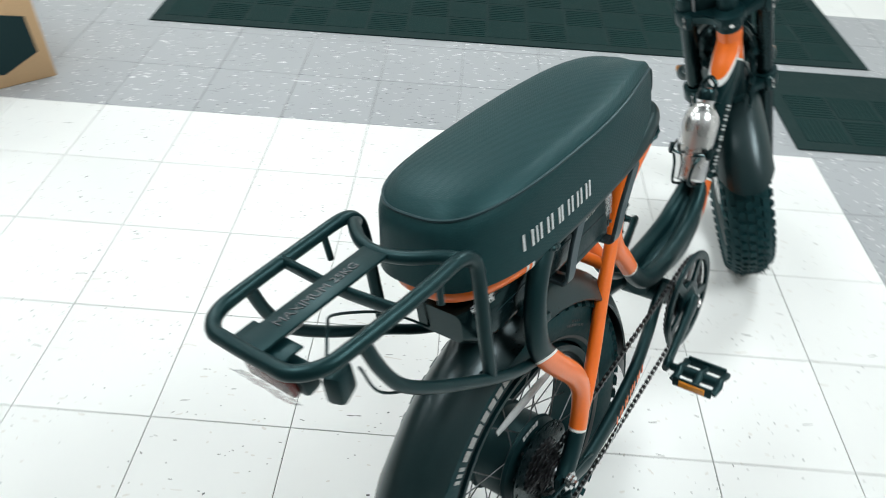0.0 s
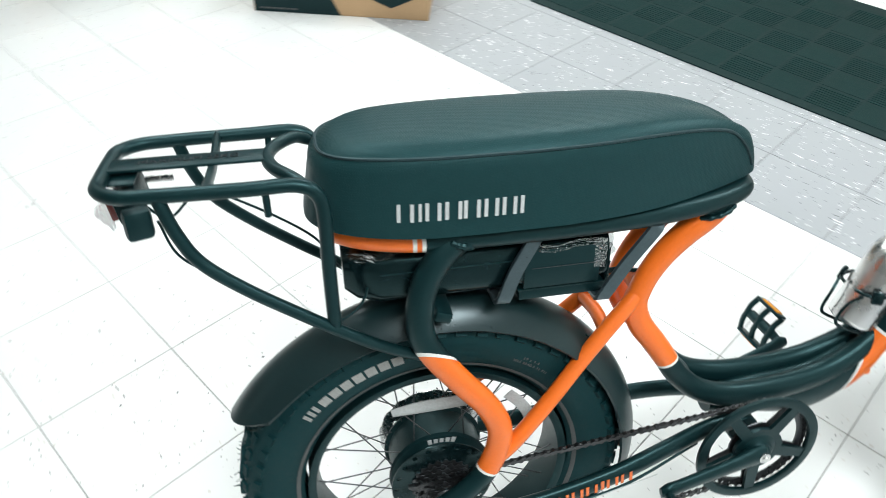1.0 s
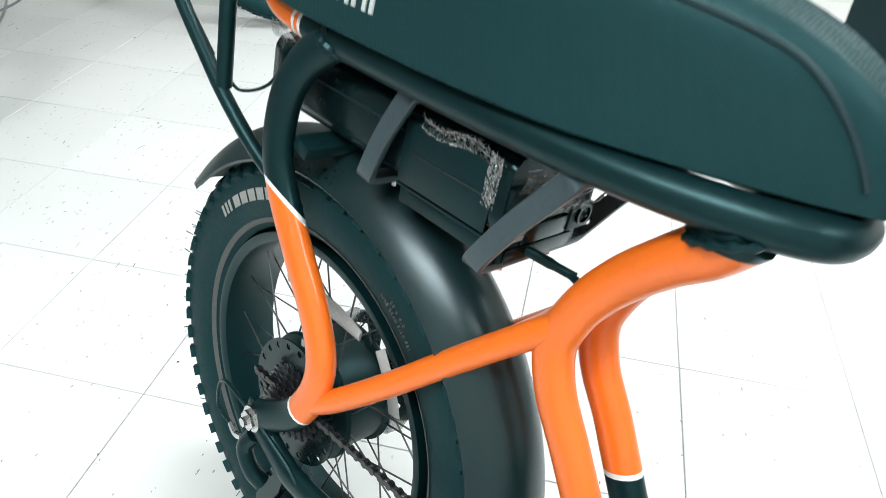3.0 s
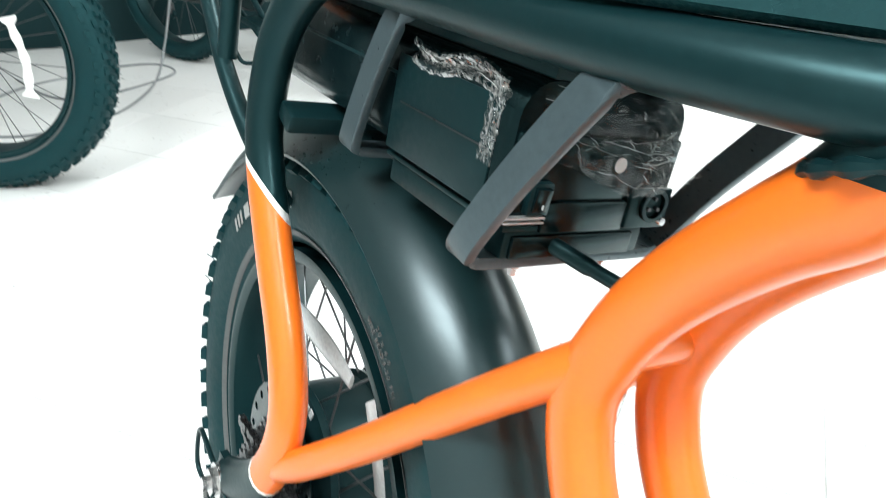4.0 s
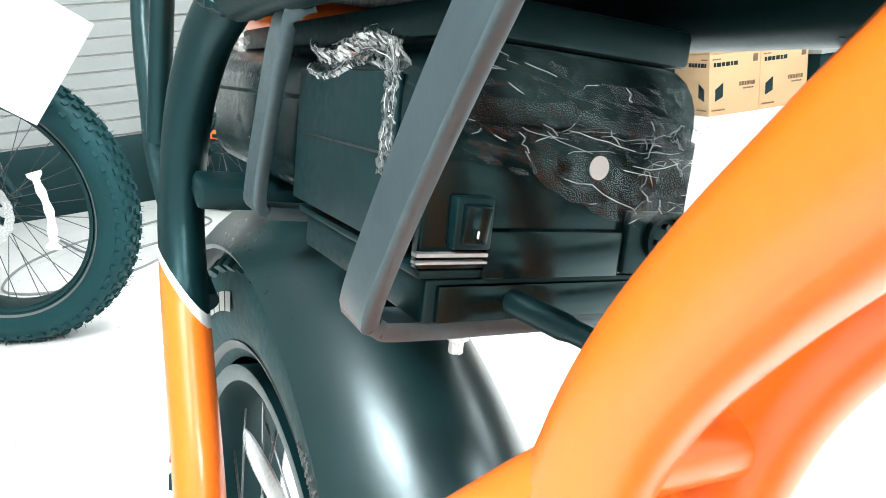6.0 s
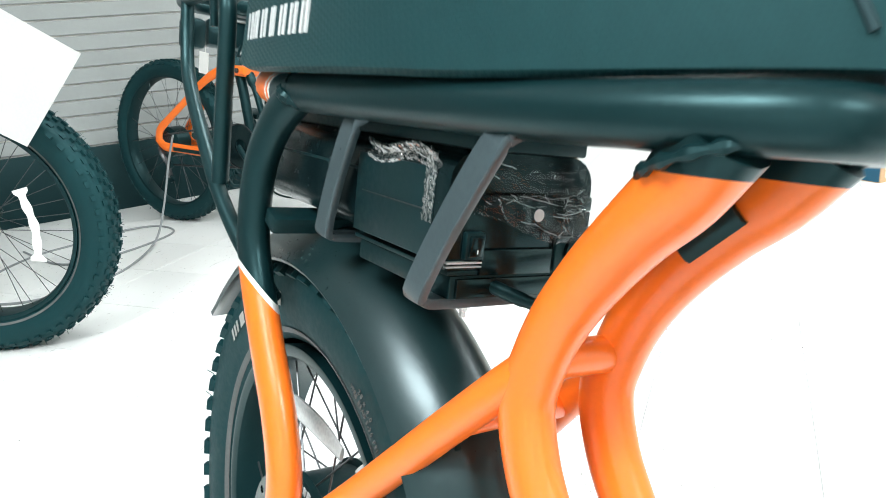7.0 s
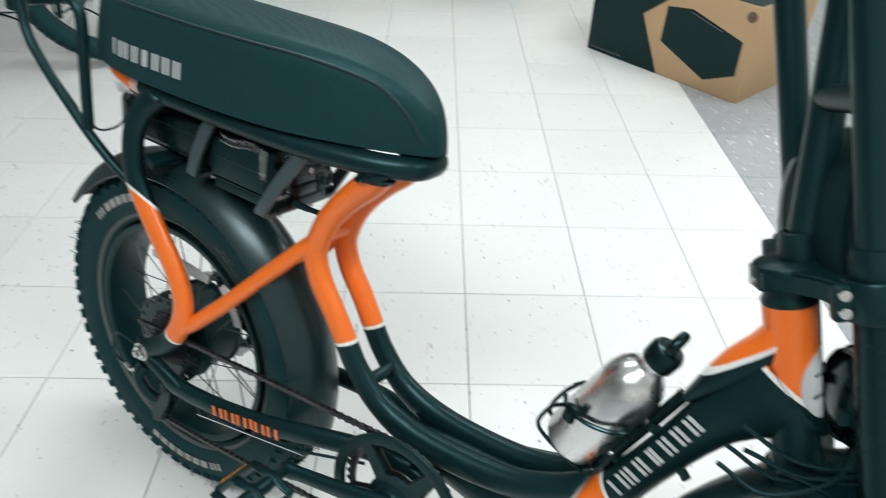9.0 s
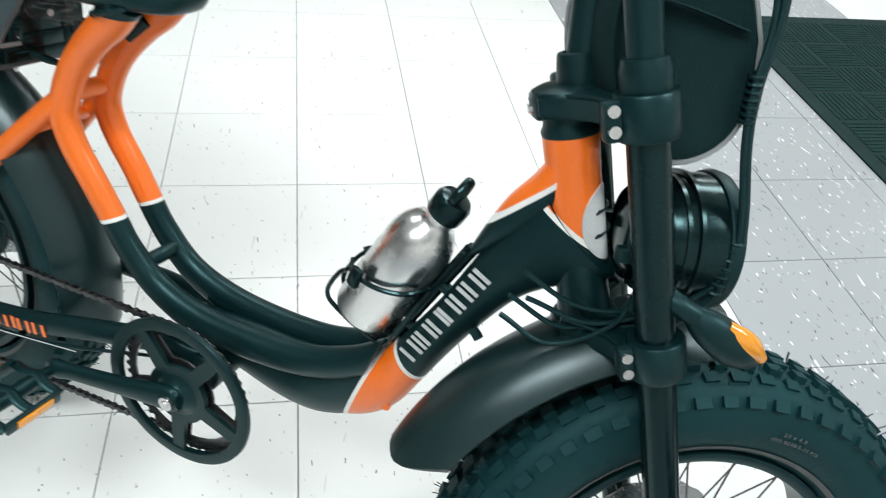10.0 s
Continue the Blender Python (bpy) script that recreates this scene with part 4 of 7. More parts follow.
fg = new("front_mudguard")
fg.parent = fork
fg.matrix_basis = pose(AXLE_A - 0.026, 0, AXLE_H + 0.005, 0, 21.5, 0)
part("guard", mudguard(96, 160, 0.341, 0.058, 0.034), FENDER_BLACK, fg, "matt black front mudguard")
for k in (-1, 1):
    part("guard_screw", turned([(0, 0), (0.004, 0), (0.003, 0.002), (0, 0.0025)], 10, "Z", (-0.119, k * 0.012, 0.3225)), DARK_STEEL, fg)
for k in (-1, 1):
    sig = part("turn_signal", tubed([(0.040, k * 0.060, -0.036), (0.060, k * 0.084, -0.053), (0.082, k * 0.090, -0.072)], 0.010, 6, 12), BLACK_PLASTIC, fork, "black stalk turn signal")
    bm = bmesh.new()
    tube(bm, spline([(0.070, k * 0.088, -0.062), (0.084, k * 0.092, -0.077), (0.106, k * 0.094, -0.101), (0.122, k * 0.092, -0.119)], 6), [tuple(q) for q in spline([(0.010, 0.008), (0.017, 0.014), (0.018, 0.015), (0.007, 0.006)], 6)], 16)
    part("signal_body", bm, BLACK_PLASTIC, sig)
    bm = bmesh.new()
    tube(bm, spline([(0.094, k * 0.098, -0.076), (0.112, k * 0.101, -0.093), (0.128, k * 0.097, -0.114)], 6), [tuple(q) for q in spline([(0.009, 0.007), (0.011, 0.009), (0.005, 0.004)], 6)], 16)
    part("signal_lens", bm, AMBER, sig, "amber signal lens")

# headlamp between the crowns
lamp = new("headlamp")
lamp.parent = fork
lamp.matrix_basis = pose(0.082, 0, -0.026, 0, 14, 0) @ Matrix.Diagonal((0.95, 0.95, 0.95, 1))
part("housing", turned([(0, -0.045), (0.022, -0.045), (0.045, -0.036), (0.060, -0.014), (0.066, 0.012), (0.067, 0.034), (0.063, 0.038)], 48, "X"), GLOSS_BLACK, lamp, "round black headlamp")
part("bezel", turned([(0.058, 0.036), (0.069, 0.034), (0.071, 0.040), (0.069, 0.048), (0.058, 0.048)], 48, "X", closed=True), BLACK_PLASTIC, lamp)
part("lens", turned([(0, 0.050), (0.03, 0.049), (0.058, 0.043)], 40, "X"), GREY_LENS, lamp)
for k in range(5):
    part("cooling_fin", turned([(0.061 - 0.004 * k, 0.010 - 0.011 * k), (0.069 - 0.005 * k, 0.009 - 0.011 * k), (0.069 - 0.005 * k, 0.005 - 0.011 * k), (0.060 - 0.004 * k, 0.004 - 0.011 * k)], 40, "X", closed=True), GLOSS_BLACK, lamp)
part("lamp_bracket", boxed((0.05, 0.012, 0.016), (-0.045, 0.055, 0.0), bevel=0.003), BLACK, lamp)
part("lamp_bracket", boxed((0.05, 0.012, 0.016), (-0.045, -0.055, 0.0), bevel=0.003), BLACK, lamp)

# cables down from the bar and into the frame
def cable(points, r=0.0028, n=8, parent=fork, name="cable", material=BLACK_PLASTIC):
    return part(name, tubed(points, r, n, 8), material, parent)


cable([(0.11, -0.060, 0.40), (0.165, -0.062, 0.28), (0.158, -0.060, 0.175), (0.139, -0.060, 0.115), (0.131, -0.060, 0.07), (0.129, -0.060, 0.0), (0.120, -0.060, -0.038), (0.092, -0.056, -0.074), (0.05, -0.05, -0.092), (0.0, -0.03, -0.088)], 0.0042)
cable([(0.12, -0.055, 0.40), (0.171, -0.055, 0.28), (0.164, -0.054, 0.175), (0.143, -0.055, 0.115), (0.135, -0.055, 0.07), (0.133, -0.055, 0.0), (0.124, -0.056, -0.040), (0.094, -0.052, -0.080), (0.03, -0.045, -0.100), (-0.03, -0.030, -0.075)], 0.0030)
cable([(0.09, -0.05, 0.38), (0.150, -0.058, 0.28), (0.152, -0.060, 0.175), (0.134, -0.062, 0.115), (0.127, -0.062, 0.07), (0.125, -0.062, 0.0), (0.116, -0.062, -0.036), (0.085, -0.055, -0.066), (0.0, -0.040, -0.082), (-0.06, -0.026, -0.05)], 0.0026)
for z0, z1, cx, lean in ((0.128, 0.088, 0.143, -0.009), (-0.012, -0.062, 0.130, -0.024)):
    coil = []
    for k in range(70):
        a = k * 2 * math.pi / 10
        f = k / 69
        coil.append((cx - 0.004 + lean * f + 0.0058 * math.cos(a), -0.059 + 0.0058 * math.sin(a), z0 + (z1 - z0) * f))
    part("cable_wrap", tube(bmesh.new(), coil, 0.0019, 6), BLACK_PLASTIC, fork)
wires = [[(0.07, -0.03, -0.06), (0.03, -0.04, -0.075), (-0.02, -0.034, -0.060), (-0.06, -0.030, -0.02)], [(0.08, 0.02, -0.05), (0.03, -0.02, -0.085), (-0.03, -0.03, -0.085), (-0.075, -0.024, -0.045)],
         [(0.06, -0.045, -0.03), (0.035, -0.048, -0.055), (0.01, -0.046, -0.085), (-0.045, -0.03, -0.10), (-0.085, -0.02, -0.065)]]
for w in wires:
    cable(w, 0.0026)
cable([(0.038, -0.052, 0.02), (0.030, -0.055, -0.01), (0.040, -0.054, -0.04), (0.03, -0.05, -0.07)], 0.0035)

# handlebar riser and bar end seen over the bag
part("bar_clamp", boxed((0.05, 0.09, 0.036), (0.058, 0, 0.44), bevel=0.008), BLACK, fork)
part("cross_bar", tubed([(0.040, 0.0, 0.278), (0.041, -0.038, 0.279), (LEG_A, -LEG_B, 0.280)], 0.0125, 6), BLACK, fork)
part("handlebar", tubed([(-0.04, 0.30, 0.50), (0.03, 0.20, 0.49), (0.058, 0.08, 0.45), (0.062, 0, 0.445), (0.058, -0.08, 0.45), (0.03, -0.20, 0.49), (-0.04, -0.30, 0.50)], 0.0125, 6), BLACK, fork)

# handlebar bag, tied to the fork in front of the stem
bag = thing("handlebar_bag", "black fabric handlebar bag with grey piping", "bag", BIKE @ HEAD_M)


def bag_outline(s):
    cx, cz = 0.082, 0.150
    pts = []
    for k in range(12):
        a = 2 * math.pi * k / 12
        c, q = math.cos(a), math.sin(a)
        pts.append((cx + 0.062 * abs(c) ** 0.9 * (1 if c > 0 else -1), cz + 0.088 * abs(q) ** 0.9 * (1 if q > 0 else -1)))
    return [(cx + (x - cx) * s, cz + (z - cz) * s) for x, z in pts]


bm = bmesh.new()
rings = []
for y, s in ((-0.050, 0.80), (-0.055, 0.93), (-0.052, 1.0), (-0.025, 1.03), (0.03, 1.03), (0.062, 1.0), (0.066, 0.93), (0.060, 0.80)):
    loop = spline(bag_outline(s) + [bag_outline(s)[0]], 4)[:-1]
    rings.append([bm.verts.new((p[0], y, p[1])) for p in loop])
for a, b in zip(rings, rings[1:]):
    for k in range(len(a)):
        bm.faces.new((a[k], a[(k + 1) % len(a)], b[(k + 1) % len(a)], b[k]))
bm.faces.new(rings[0])
bm.faces.new(rings[-1])
bmesh.ops.recalc_face_normals(bm, faces=bm.faces)
part("bag_body", bm, FABRIC, bag, angle=60)
for k in (-1, 1):
    loop = spline(bag_outline(1.0) + [bag_outline(1.0)[0]], 4)[:-1]
    if k < 0:
        loop = loop[30:] + loop[:16]
    part("piping", tube(bmesh.new(), [(p[0], 0.006 + k * 0.058, p[1]) for p in loop], 0.0028, 6, closed=k > 0), GREY_PIPING, bag, "grey reflective piping")
part("pocket_seam", tubed([(0.040, -0.0555, 0.205), (0.085, -0.0570, 0.185), (0.132, -0.0550, 0.160)], (0.0012, 0.006), 4, 6), BLACK_PLASTIC, bag)

# ---- carrier rack ----
rack = new("carrier_rack")
rack.parent = bike
rack.location = (0.011, 0, 0.001)
tagged(rack, "black tubular rear carrier rack")
ZR = 0.831
loop = [(-0.205, 0.088, ZR), (-0.26, 0.088, ZR), (-0.36, 0.084, ZR), (-0.395, 0.078, ZR), (-0.415, 0.058, ZR), (-0.418, 0.03, ZR), (-0.418, -0.03, ZR), (-0.415, -0.058, ZR), (-0.395, -0.078, ZR), (-0.36, -0.084, ZR), (-0.26, -0.088, ZR), (-0.205, -0.088, ZR)]
legs_l = [(-0.178, 0.088, 0.640), (-0.178, 0.088, 0.72), (-0.177, 0.088, 0.79), (-0.183, 0.088, 0.818)]
legs_r = [(x, -y, z) for x, y, z in legs_l]
part("rail", tubed(legs_l + loop + legs_r[::-1], 0.0085, 6, 14), BLACK, rack)
part("front_rail", tubed([(-0.186, 0.086, 0.818), (-0.205, 0.068, 0.829), (-0.228, 0.035, ZR), (-0.236, 0.0, ZR), (-0.228, -0.035, ZR), (-0.205, -0.068, 0.829), (-0.186, -0.086, 0.818)], 0.008, 6, 12), BLACK, rack)
top_plate = part("centre_plate", boxed((0.19, 0.036, 0.004), (-0.325, 0.0, ZR + 0.004), bevel=0.001), BLACK, rack, "flat black centre plate with load text")
font = bpy.data.curves.new("load_text", "FONT")
font.body, font.size, font.extrude, font.align_x, font.align_y = "MAXIMUM 25KG", 0.0155, 0.0004, "CENTER", "CENTER"
text_me = bpy.data.meshes.new_from_object(new("load_text_curve", font))
bpy.data.objects.remove(bpy.data.objects["load_text_curve"])
text_me.materials.append(DARK_STEEL)
tx = new("load_text", text_me)
tx.parent = top_plate
tx.matrix_basis = pose(-0.325, 0.0, ZR + 0.0066, 0, 0, 0)
part("cross_rail", tubed([(-0.300, 0.086, ZR), (-0.300, 0.0, ZR - 0.006), (-0.300, -0.086, ZR)], (0.0085, 0.005), 6, 12), BLACK, rack)
part("tail_plate", boxed((0.032, 0.075, 0.003), (-0.398, 0, ZR - 0.004), bevel=0.001), BLACK, rack)
for sd in (-1, 1):
    part("hook", tubed([(-0.238, sd * 0.086, ZR - 0.004), (-0.238, sd * 0.084, 0.795)], 0.0042, 0, 10), BLACK, rack)
    part("side_stay", tubed([(-0.350, sd * 0.085, 0.827), (-0.338, sd * 0.087, 0.785), (-0.318, sd * 0.089, 0.747), (-0.275, sd * 0.090, 0.707), (-0.215, sd * 0.090, 0.662), (-0.172, sd * 0.090, 0.632), (-0.118, sd * 0.084, 0.594), (-0.048, sd * 0.074, 0.556)], 0.0078, 6, 12), BLACK, rack)
tl = new("tail_light")
tl.parent = bike
tl.location = (0.023, -0.010, 0.001)
part("housing", boxed((0.022, 0.085, 0.034), (-0.406, 0, 0.800), (0, -8, 0), 0.006), BLACK_PLASTIC, tl, "black tail light housing")
part("lens", boxed((0.010, 0.070, 0.026), (-0.421, 0, 0.799), (0, -8, 0), 0.004), RED_LENS, tl, "dark red tail light lens")
part("side_lug", boxed((0.03, 0.022, 0.036), (-0.390, -0.062, 0.795), (0, 0, 20), 0.006), BLACK_PLASTIC, tl)
part("bolt", turned([(0, -0.02), (0.004, -0.02), (0.004, 0.012), (0, 0.012)], 10, "X", (-0.372, 0.02, 0.812)), STEEL, tl)


def crumple(nx, nz, fn, amp, seed, material, name, parent, label=""):
    """A creased sheet of film laid along fn(u, v)."""
    rr = random.Random(seed)
    bm = bmesh.new()
    grid = [[None] * (nz + 1) for _ in range(nx + 1)]
    for i in range(nx + 1):
        for j in range(nz + 1):
            p = Vector(fn(i / nx, j / nz))
            grid[i][j] = bm.verts.new(p + Vector((rr.gauss(0, amp), rr.gauss(0, amp), rr.gauss(0, amp))))
    for i in range(nx):
        for j in range(nz):
            q = (grid[i][j], grid[i + 1][j], grid[i + 1][j + 1], grid[i][j + 1])
            bm.faces.new(q[:3])
            bm.faces.new((q[0], q[2], q[3]))
    ob = part(name, bm, material, parent, label, smooth=False)
    ob.visible_shadow = False
    return ob


crumple(10, 18, lambda u, v: (-0.430 + 0.008 * math.cos(5 * u), -0.045 + 0.09 * v, 0.780 + 0.036 * u), 0.0005, 3, FILM, "wrapping_film", tl, "clear wrapping film left on the light")
cable([(-0.375, -0.01, 0.792), (-0.345, -0.02, 0.775), (-0.315, 0.0, 0.792), (-0.28, 0.03, 0.772), (-0.19, 0.05, 0.70), (-0.15, 0.02, 0.66)], 0.0018, 8, bike, "lamp_wire")
cable([(-0.175, -0.080, 0.648), (-0.155, -0.075, 0.640), (-0.128, -0.060, 0.655), (-0.118, -0.045, 0.690), (-0.12, -0.03, 0.715)], 0.0018, 8, bike, "lamp_wire")
cable([(-0.345, -0.078, 0.800), (-0.328, -0.080, 0.752), (-0.272, -0.083, 0.712), (-0.20, -0.083, 0.664)], 0.0016, 8, bike, "lamp_wire")

# ---- battery under the saddle ----
batt = new("battery")
batt.parent = bike
tagged(batt, "black battery case wrapped in clear film")


def rounded(w, z0, z1, r, n=5):
    pts = []
    for cx, cz, a0 in ((w - r, z1 - r, 0), (-w + r, z1 - r, 90), (-w + r, z0 + r, 180), (w - r, z0 + r, 270)):
        for k in range(n + 1):
            a = radians(a0 + 90 * k / n)
            pts.append((cx + r * math.cos(a), cz + r * math.sin(a)))
    return pts


def long_case(x0, x1, w, z0, z1, r, end=0.02):
    bm = bmesh.new()
    rings = []
    for x, s in ((x0, 0.62), (x0 + end * 0.35, 0.86), (x0 + end, 1.0), (x1 - 0.006, 1.0), (x1, 0.965)):
        zc = (z0 + z1) / 2
        rings.append([bm.verts.new((x, y * s, zc + (z - zc) * s)) for y, z in rounded(w, z0, z1, r)])
    for a, b in zip(rings, rings[1:]):
        for k in range(len(a)):
            bm.faces.new((a[k], a[(k + 1) % len(a)], b[(k + 1) % len(a)], b[k]))
    bm.faces.new(rings[0]); bm.faces.new(rings[-1])
    bmesh.ops.recalc_face_normals(bm, faces=bm.faces)
    return bm


part("case", long_case(-0.150, 0.198, 0.060, 0.640, 0.7125, 0.020, 0.045), GLOSS_BLACK, batt, "gloss black rounded battery case")
part("slide_rail", boxed((0.300, 0.092, 0.013), (0.052, 0, 0.7185), bevel=0.002), BLACK_PLASTIC, batt, "black slide rail over the battery")
part("case_groove", boxed((0.27, 0.1212, 0.0022), (0.03, 0, 0.687), bevel=0.0005), BLACK_PLASTIC, batt)
part("side_panel", boxed((0.104, 0.0014, 0.056), (0.134, -0.0604, 0.671), bevel=0.0005), BLACK_PLASTIC, batt, "flat satin panel on the battery side")
part("panel_line", boxed((0.092, 0.0010, 0.0008), (0.138, -0.0613, 0.6725)), DARK_STEEL, batt, smooth=False)
base_p = part("mount_base", boxed((0.122, 0.100, 0.0155), (0.140, -0.003, 0.6275), bevel=0.002), BLACK_PLASTIC, batt, "black controller tray under the battery")
part("base_lip", boxed((0.126, 0.112, 0.0030), (0.139, 0, 0.6370), bevel=0.0008), BLACK, base_p)
part("end_panel", boxed((0.003, 0.086, 0.0125), (0.2022, -0.006, 0.6272), bevel=0.0008), GLOSS_BLACK, base_p)
ep = part("end_plate", boxed((0.006, 0.114, 0.048), (0.1990, 0, 0.6625), bevel=0.0015), GLOSS_BLACK, batt)
part("cover_plate", boxed((0.003, 0.058, 0.0165), (0.2030, -0.0045, 0.6437), bevel=0.0008), GLOSS_BLACK, ep)
part("cover_lip", boxed((0.0036, 0.026, 0.0012), (0.2032, -0.046, 0.6440)), SILVER_PRINT, ep, smooth=False)
part("cover_lip", boxed((0.0036, 0.026, 0.0008), (0.2032, -0.046, 0.6415)), SILVER_PRINT, ep, smooth=False)
sw = part("switch", boxed((0.005, 0.0142, 0.0170), (0.2040, -0.0402, 0.6545), bevel=0.001), BLACK_PLASTIC, batt, "black rocker switch")
part("rocker", boxed((0.004, 0.0096, 0.0130), (0.2065, -0.0402, 0.6545), (0, 8, 0), 0.0008), GLOSS_BLACK, sw)
part("on_mark", boxed((0.0006, 0.0005, 0.0024), (0.2092, -0.0402, 0.6515), (0, 8, 0)), LABEL_WHITE, sw)
part("off_mark", turned([(0.0008, -0.0003), (0.0013, -0.0003), (0.0013, 0.0003), (0.0008, 0.0003)], 14, "X", (0.2085, -0.0402, 0.6578), closed=True), LABEL_WHITE, sw)
sk = part("socket_plate", boxed((0.004, 0.032, 0.0235), (0.2035, 0.0420, 0.6480), bevel=0.0015), BLACK_PLASTIC, batt)
part("socket", turned([(0.0075, 0.0), (0.0098, 0.0), (0.0098, 0.004), (0.0075, 0.004)], 24, "X", (0.2045, 0.0430, 0.6505), closed=True), GLOSS_BLACK, sk)
for k in range(3):
    a = radians(90 + 120 * k)
    part("pin", turned([(0, 0), (0.0012, 0), (0.0012, 0.003), (0, 0.003)], 8, "X", (0.2050, 0.0430 + 0.004 * math.cos(a), 0.6505 + 0.004 * math.sin(a))), DARK_STEEL, sk)
part("screw", turned([(0, 0.0), (0.0030, 0.0), (0.0023, 0.0018), (0, 0.002)], 12, "X", (0.2055, 0.0545, 0.6405)), STEEL, sk, "bright cross-head screw")
part("inspection_sticker", turned([(0, 0), (0.0040, 0.0), (0.0040, 0.0004), (0, 0.0004)], 20, "X", (0.2125, 0.0015, 0.6752)), LABEL_WHITE, batt, "small round inspection sticker")
part("power_plug", tubed([(0.202, -0.020, 0.6275), (0.224, -0.013, 0.6245), (0.246, -0.008, 0.6230)], [(0.0048, 0.0044)] * 7 + [(0.0040, 0.0036)] * 6, 6, 12), BLACK_PLASTIC, batt)
cable([(0.240, -0.009, 0.6235), (0.254, -0.012, 0.6220), (0.264, -0.020, 0.6240), (0.274, -0.030, 0.6300)], 0.0034, 8, bike, "power_cable")
part("cable_grommet", tubed([(0.308, 0.0175, 0.676), (0.321, 0.0175, 0.688), (0.336, 0.0175, 0.702)], (0.005, 0.011), 4, 12, side=(0, 1, 0)), BLACK_PLASTIC, bike, "black oblong cable grommet")

# wrinkled film round the case; pale strands drawn for the glints of its creases
def creased(name_seed, fn, sheet_material, amp, count, label, nx=14, nz=14):
    """A sheet of film along fn(u, v) with fine pale strands standing on it, drawn for glints on creases."""
    ob = crumple(nx, nz, fn, amp, name_seed, sheet_material, "wrapping_film", batt, label)
    rr = random.Random(name_seed)
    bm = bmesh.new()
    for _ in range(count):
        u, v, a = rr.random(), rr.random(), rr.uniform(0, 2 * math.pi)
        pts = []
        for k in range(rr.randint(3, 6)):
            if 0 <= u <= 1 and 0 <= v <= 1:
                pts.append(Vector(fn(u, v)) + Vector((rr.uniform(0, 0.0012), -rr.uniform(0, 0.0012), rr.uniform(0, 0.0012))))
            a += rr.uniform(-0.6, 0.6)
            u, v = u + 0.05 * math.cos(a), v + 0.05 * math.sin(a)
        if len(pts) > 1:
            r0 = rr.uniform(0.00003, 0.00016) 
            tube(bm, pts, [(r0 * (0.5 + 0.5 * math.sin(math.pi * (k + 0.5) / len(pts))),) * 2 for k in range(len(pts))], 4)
    cr = part("film_glint", bm, FILM_GLINT, batt, "pale strands drawn for glints on creases of clear film")
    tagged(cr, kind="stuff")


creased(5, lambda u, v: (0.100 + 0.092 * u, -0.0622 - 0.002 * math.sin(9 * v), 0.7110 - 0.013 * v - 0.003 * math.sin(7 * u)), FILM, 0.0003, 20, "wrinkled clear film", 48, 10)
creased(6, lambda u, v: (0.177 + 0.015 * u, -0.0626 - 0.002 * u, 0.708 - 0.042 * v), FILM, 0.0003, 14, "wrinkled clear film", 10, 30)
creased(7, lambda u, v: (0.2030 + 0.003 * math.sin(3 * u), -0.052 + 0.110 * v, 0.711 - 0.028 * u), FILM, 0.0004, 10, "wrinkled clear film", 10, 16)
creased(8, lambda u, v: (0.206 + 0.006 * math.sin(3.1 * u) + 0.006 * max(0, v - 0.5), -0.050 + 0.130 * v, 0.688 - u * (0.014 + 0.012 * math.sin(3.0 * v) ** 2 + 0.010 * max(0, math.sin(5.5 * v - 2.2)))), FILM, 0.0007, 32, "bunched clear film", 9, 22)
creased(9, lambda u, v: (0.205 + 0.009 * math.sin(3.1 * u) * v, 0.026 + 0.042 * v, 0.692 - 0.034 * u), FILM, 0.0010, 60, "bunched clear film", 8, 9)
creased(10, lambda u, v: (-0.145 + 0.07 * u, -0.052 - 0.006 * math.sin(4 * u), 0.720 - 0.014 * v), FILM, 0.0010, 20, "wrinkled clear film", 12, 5)

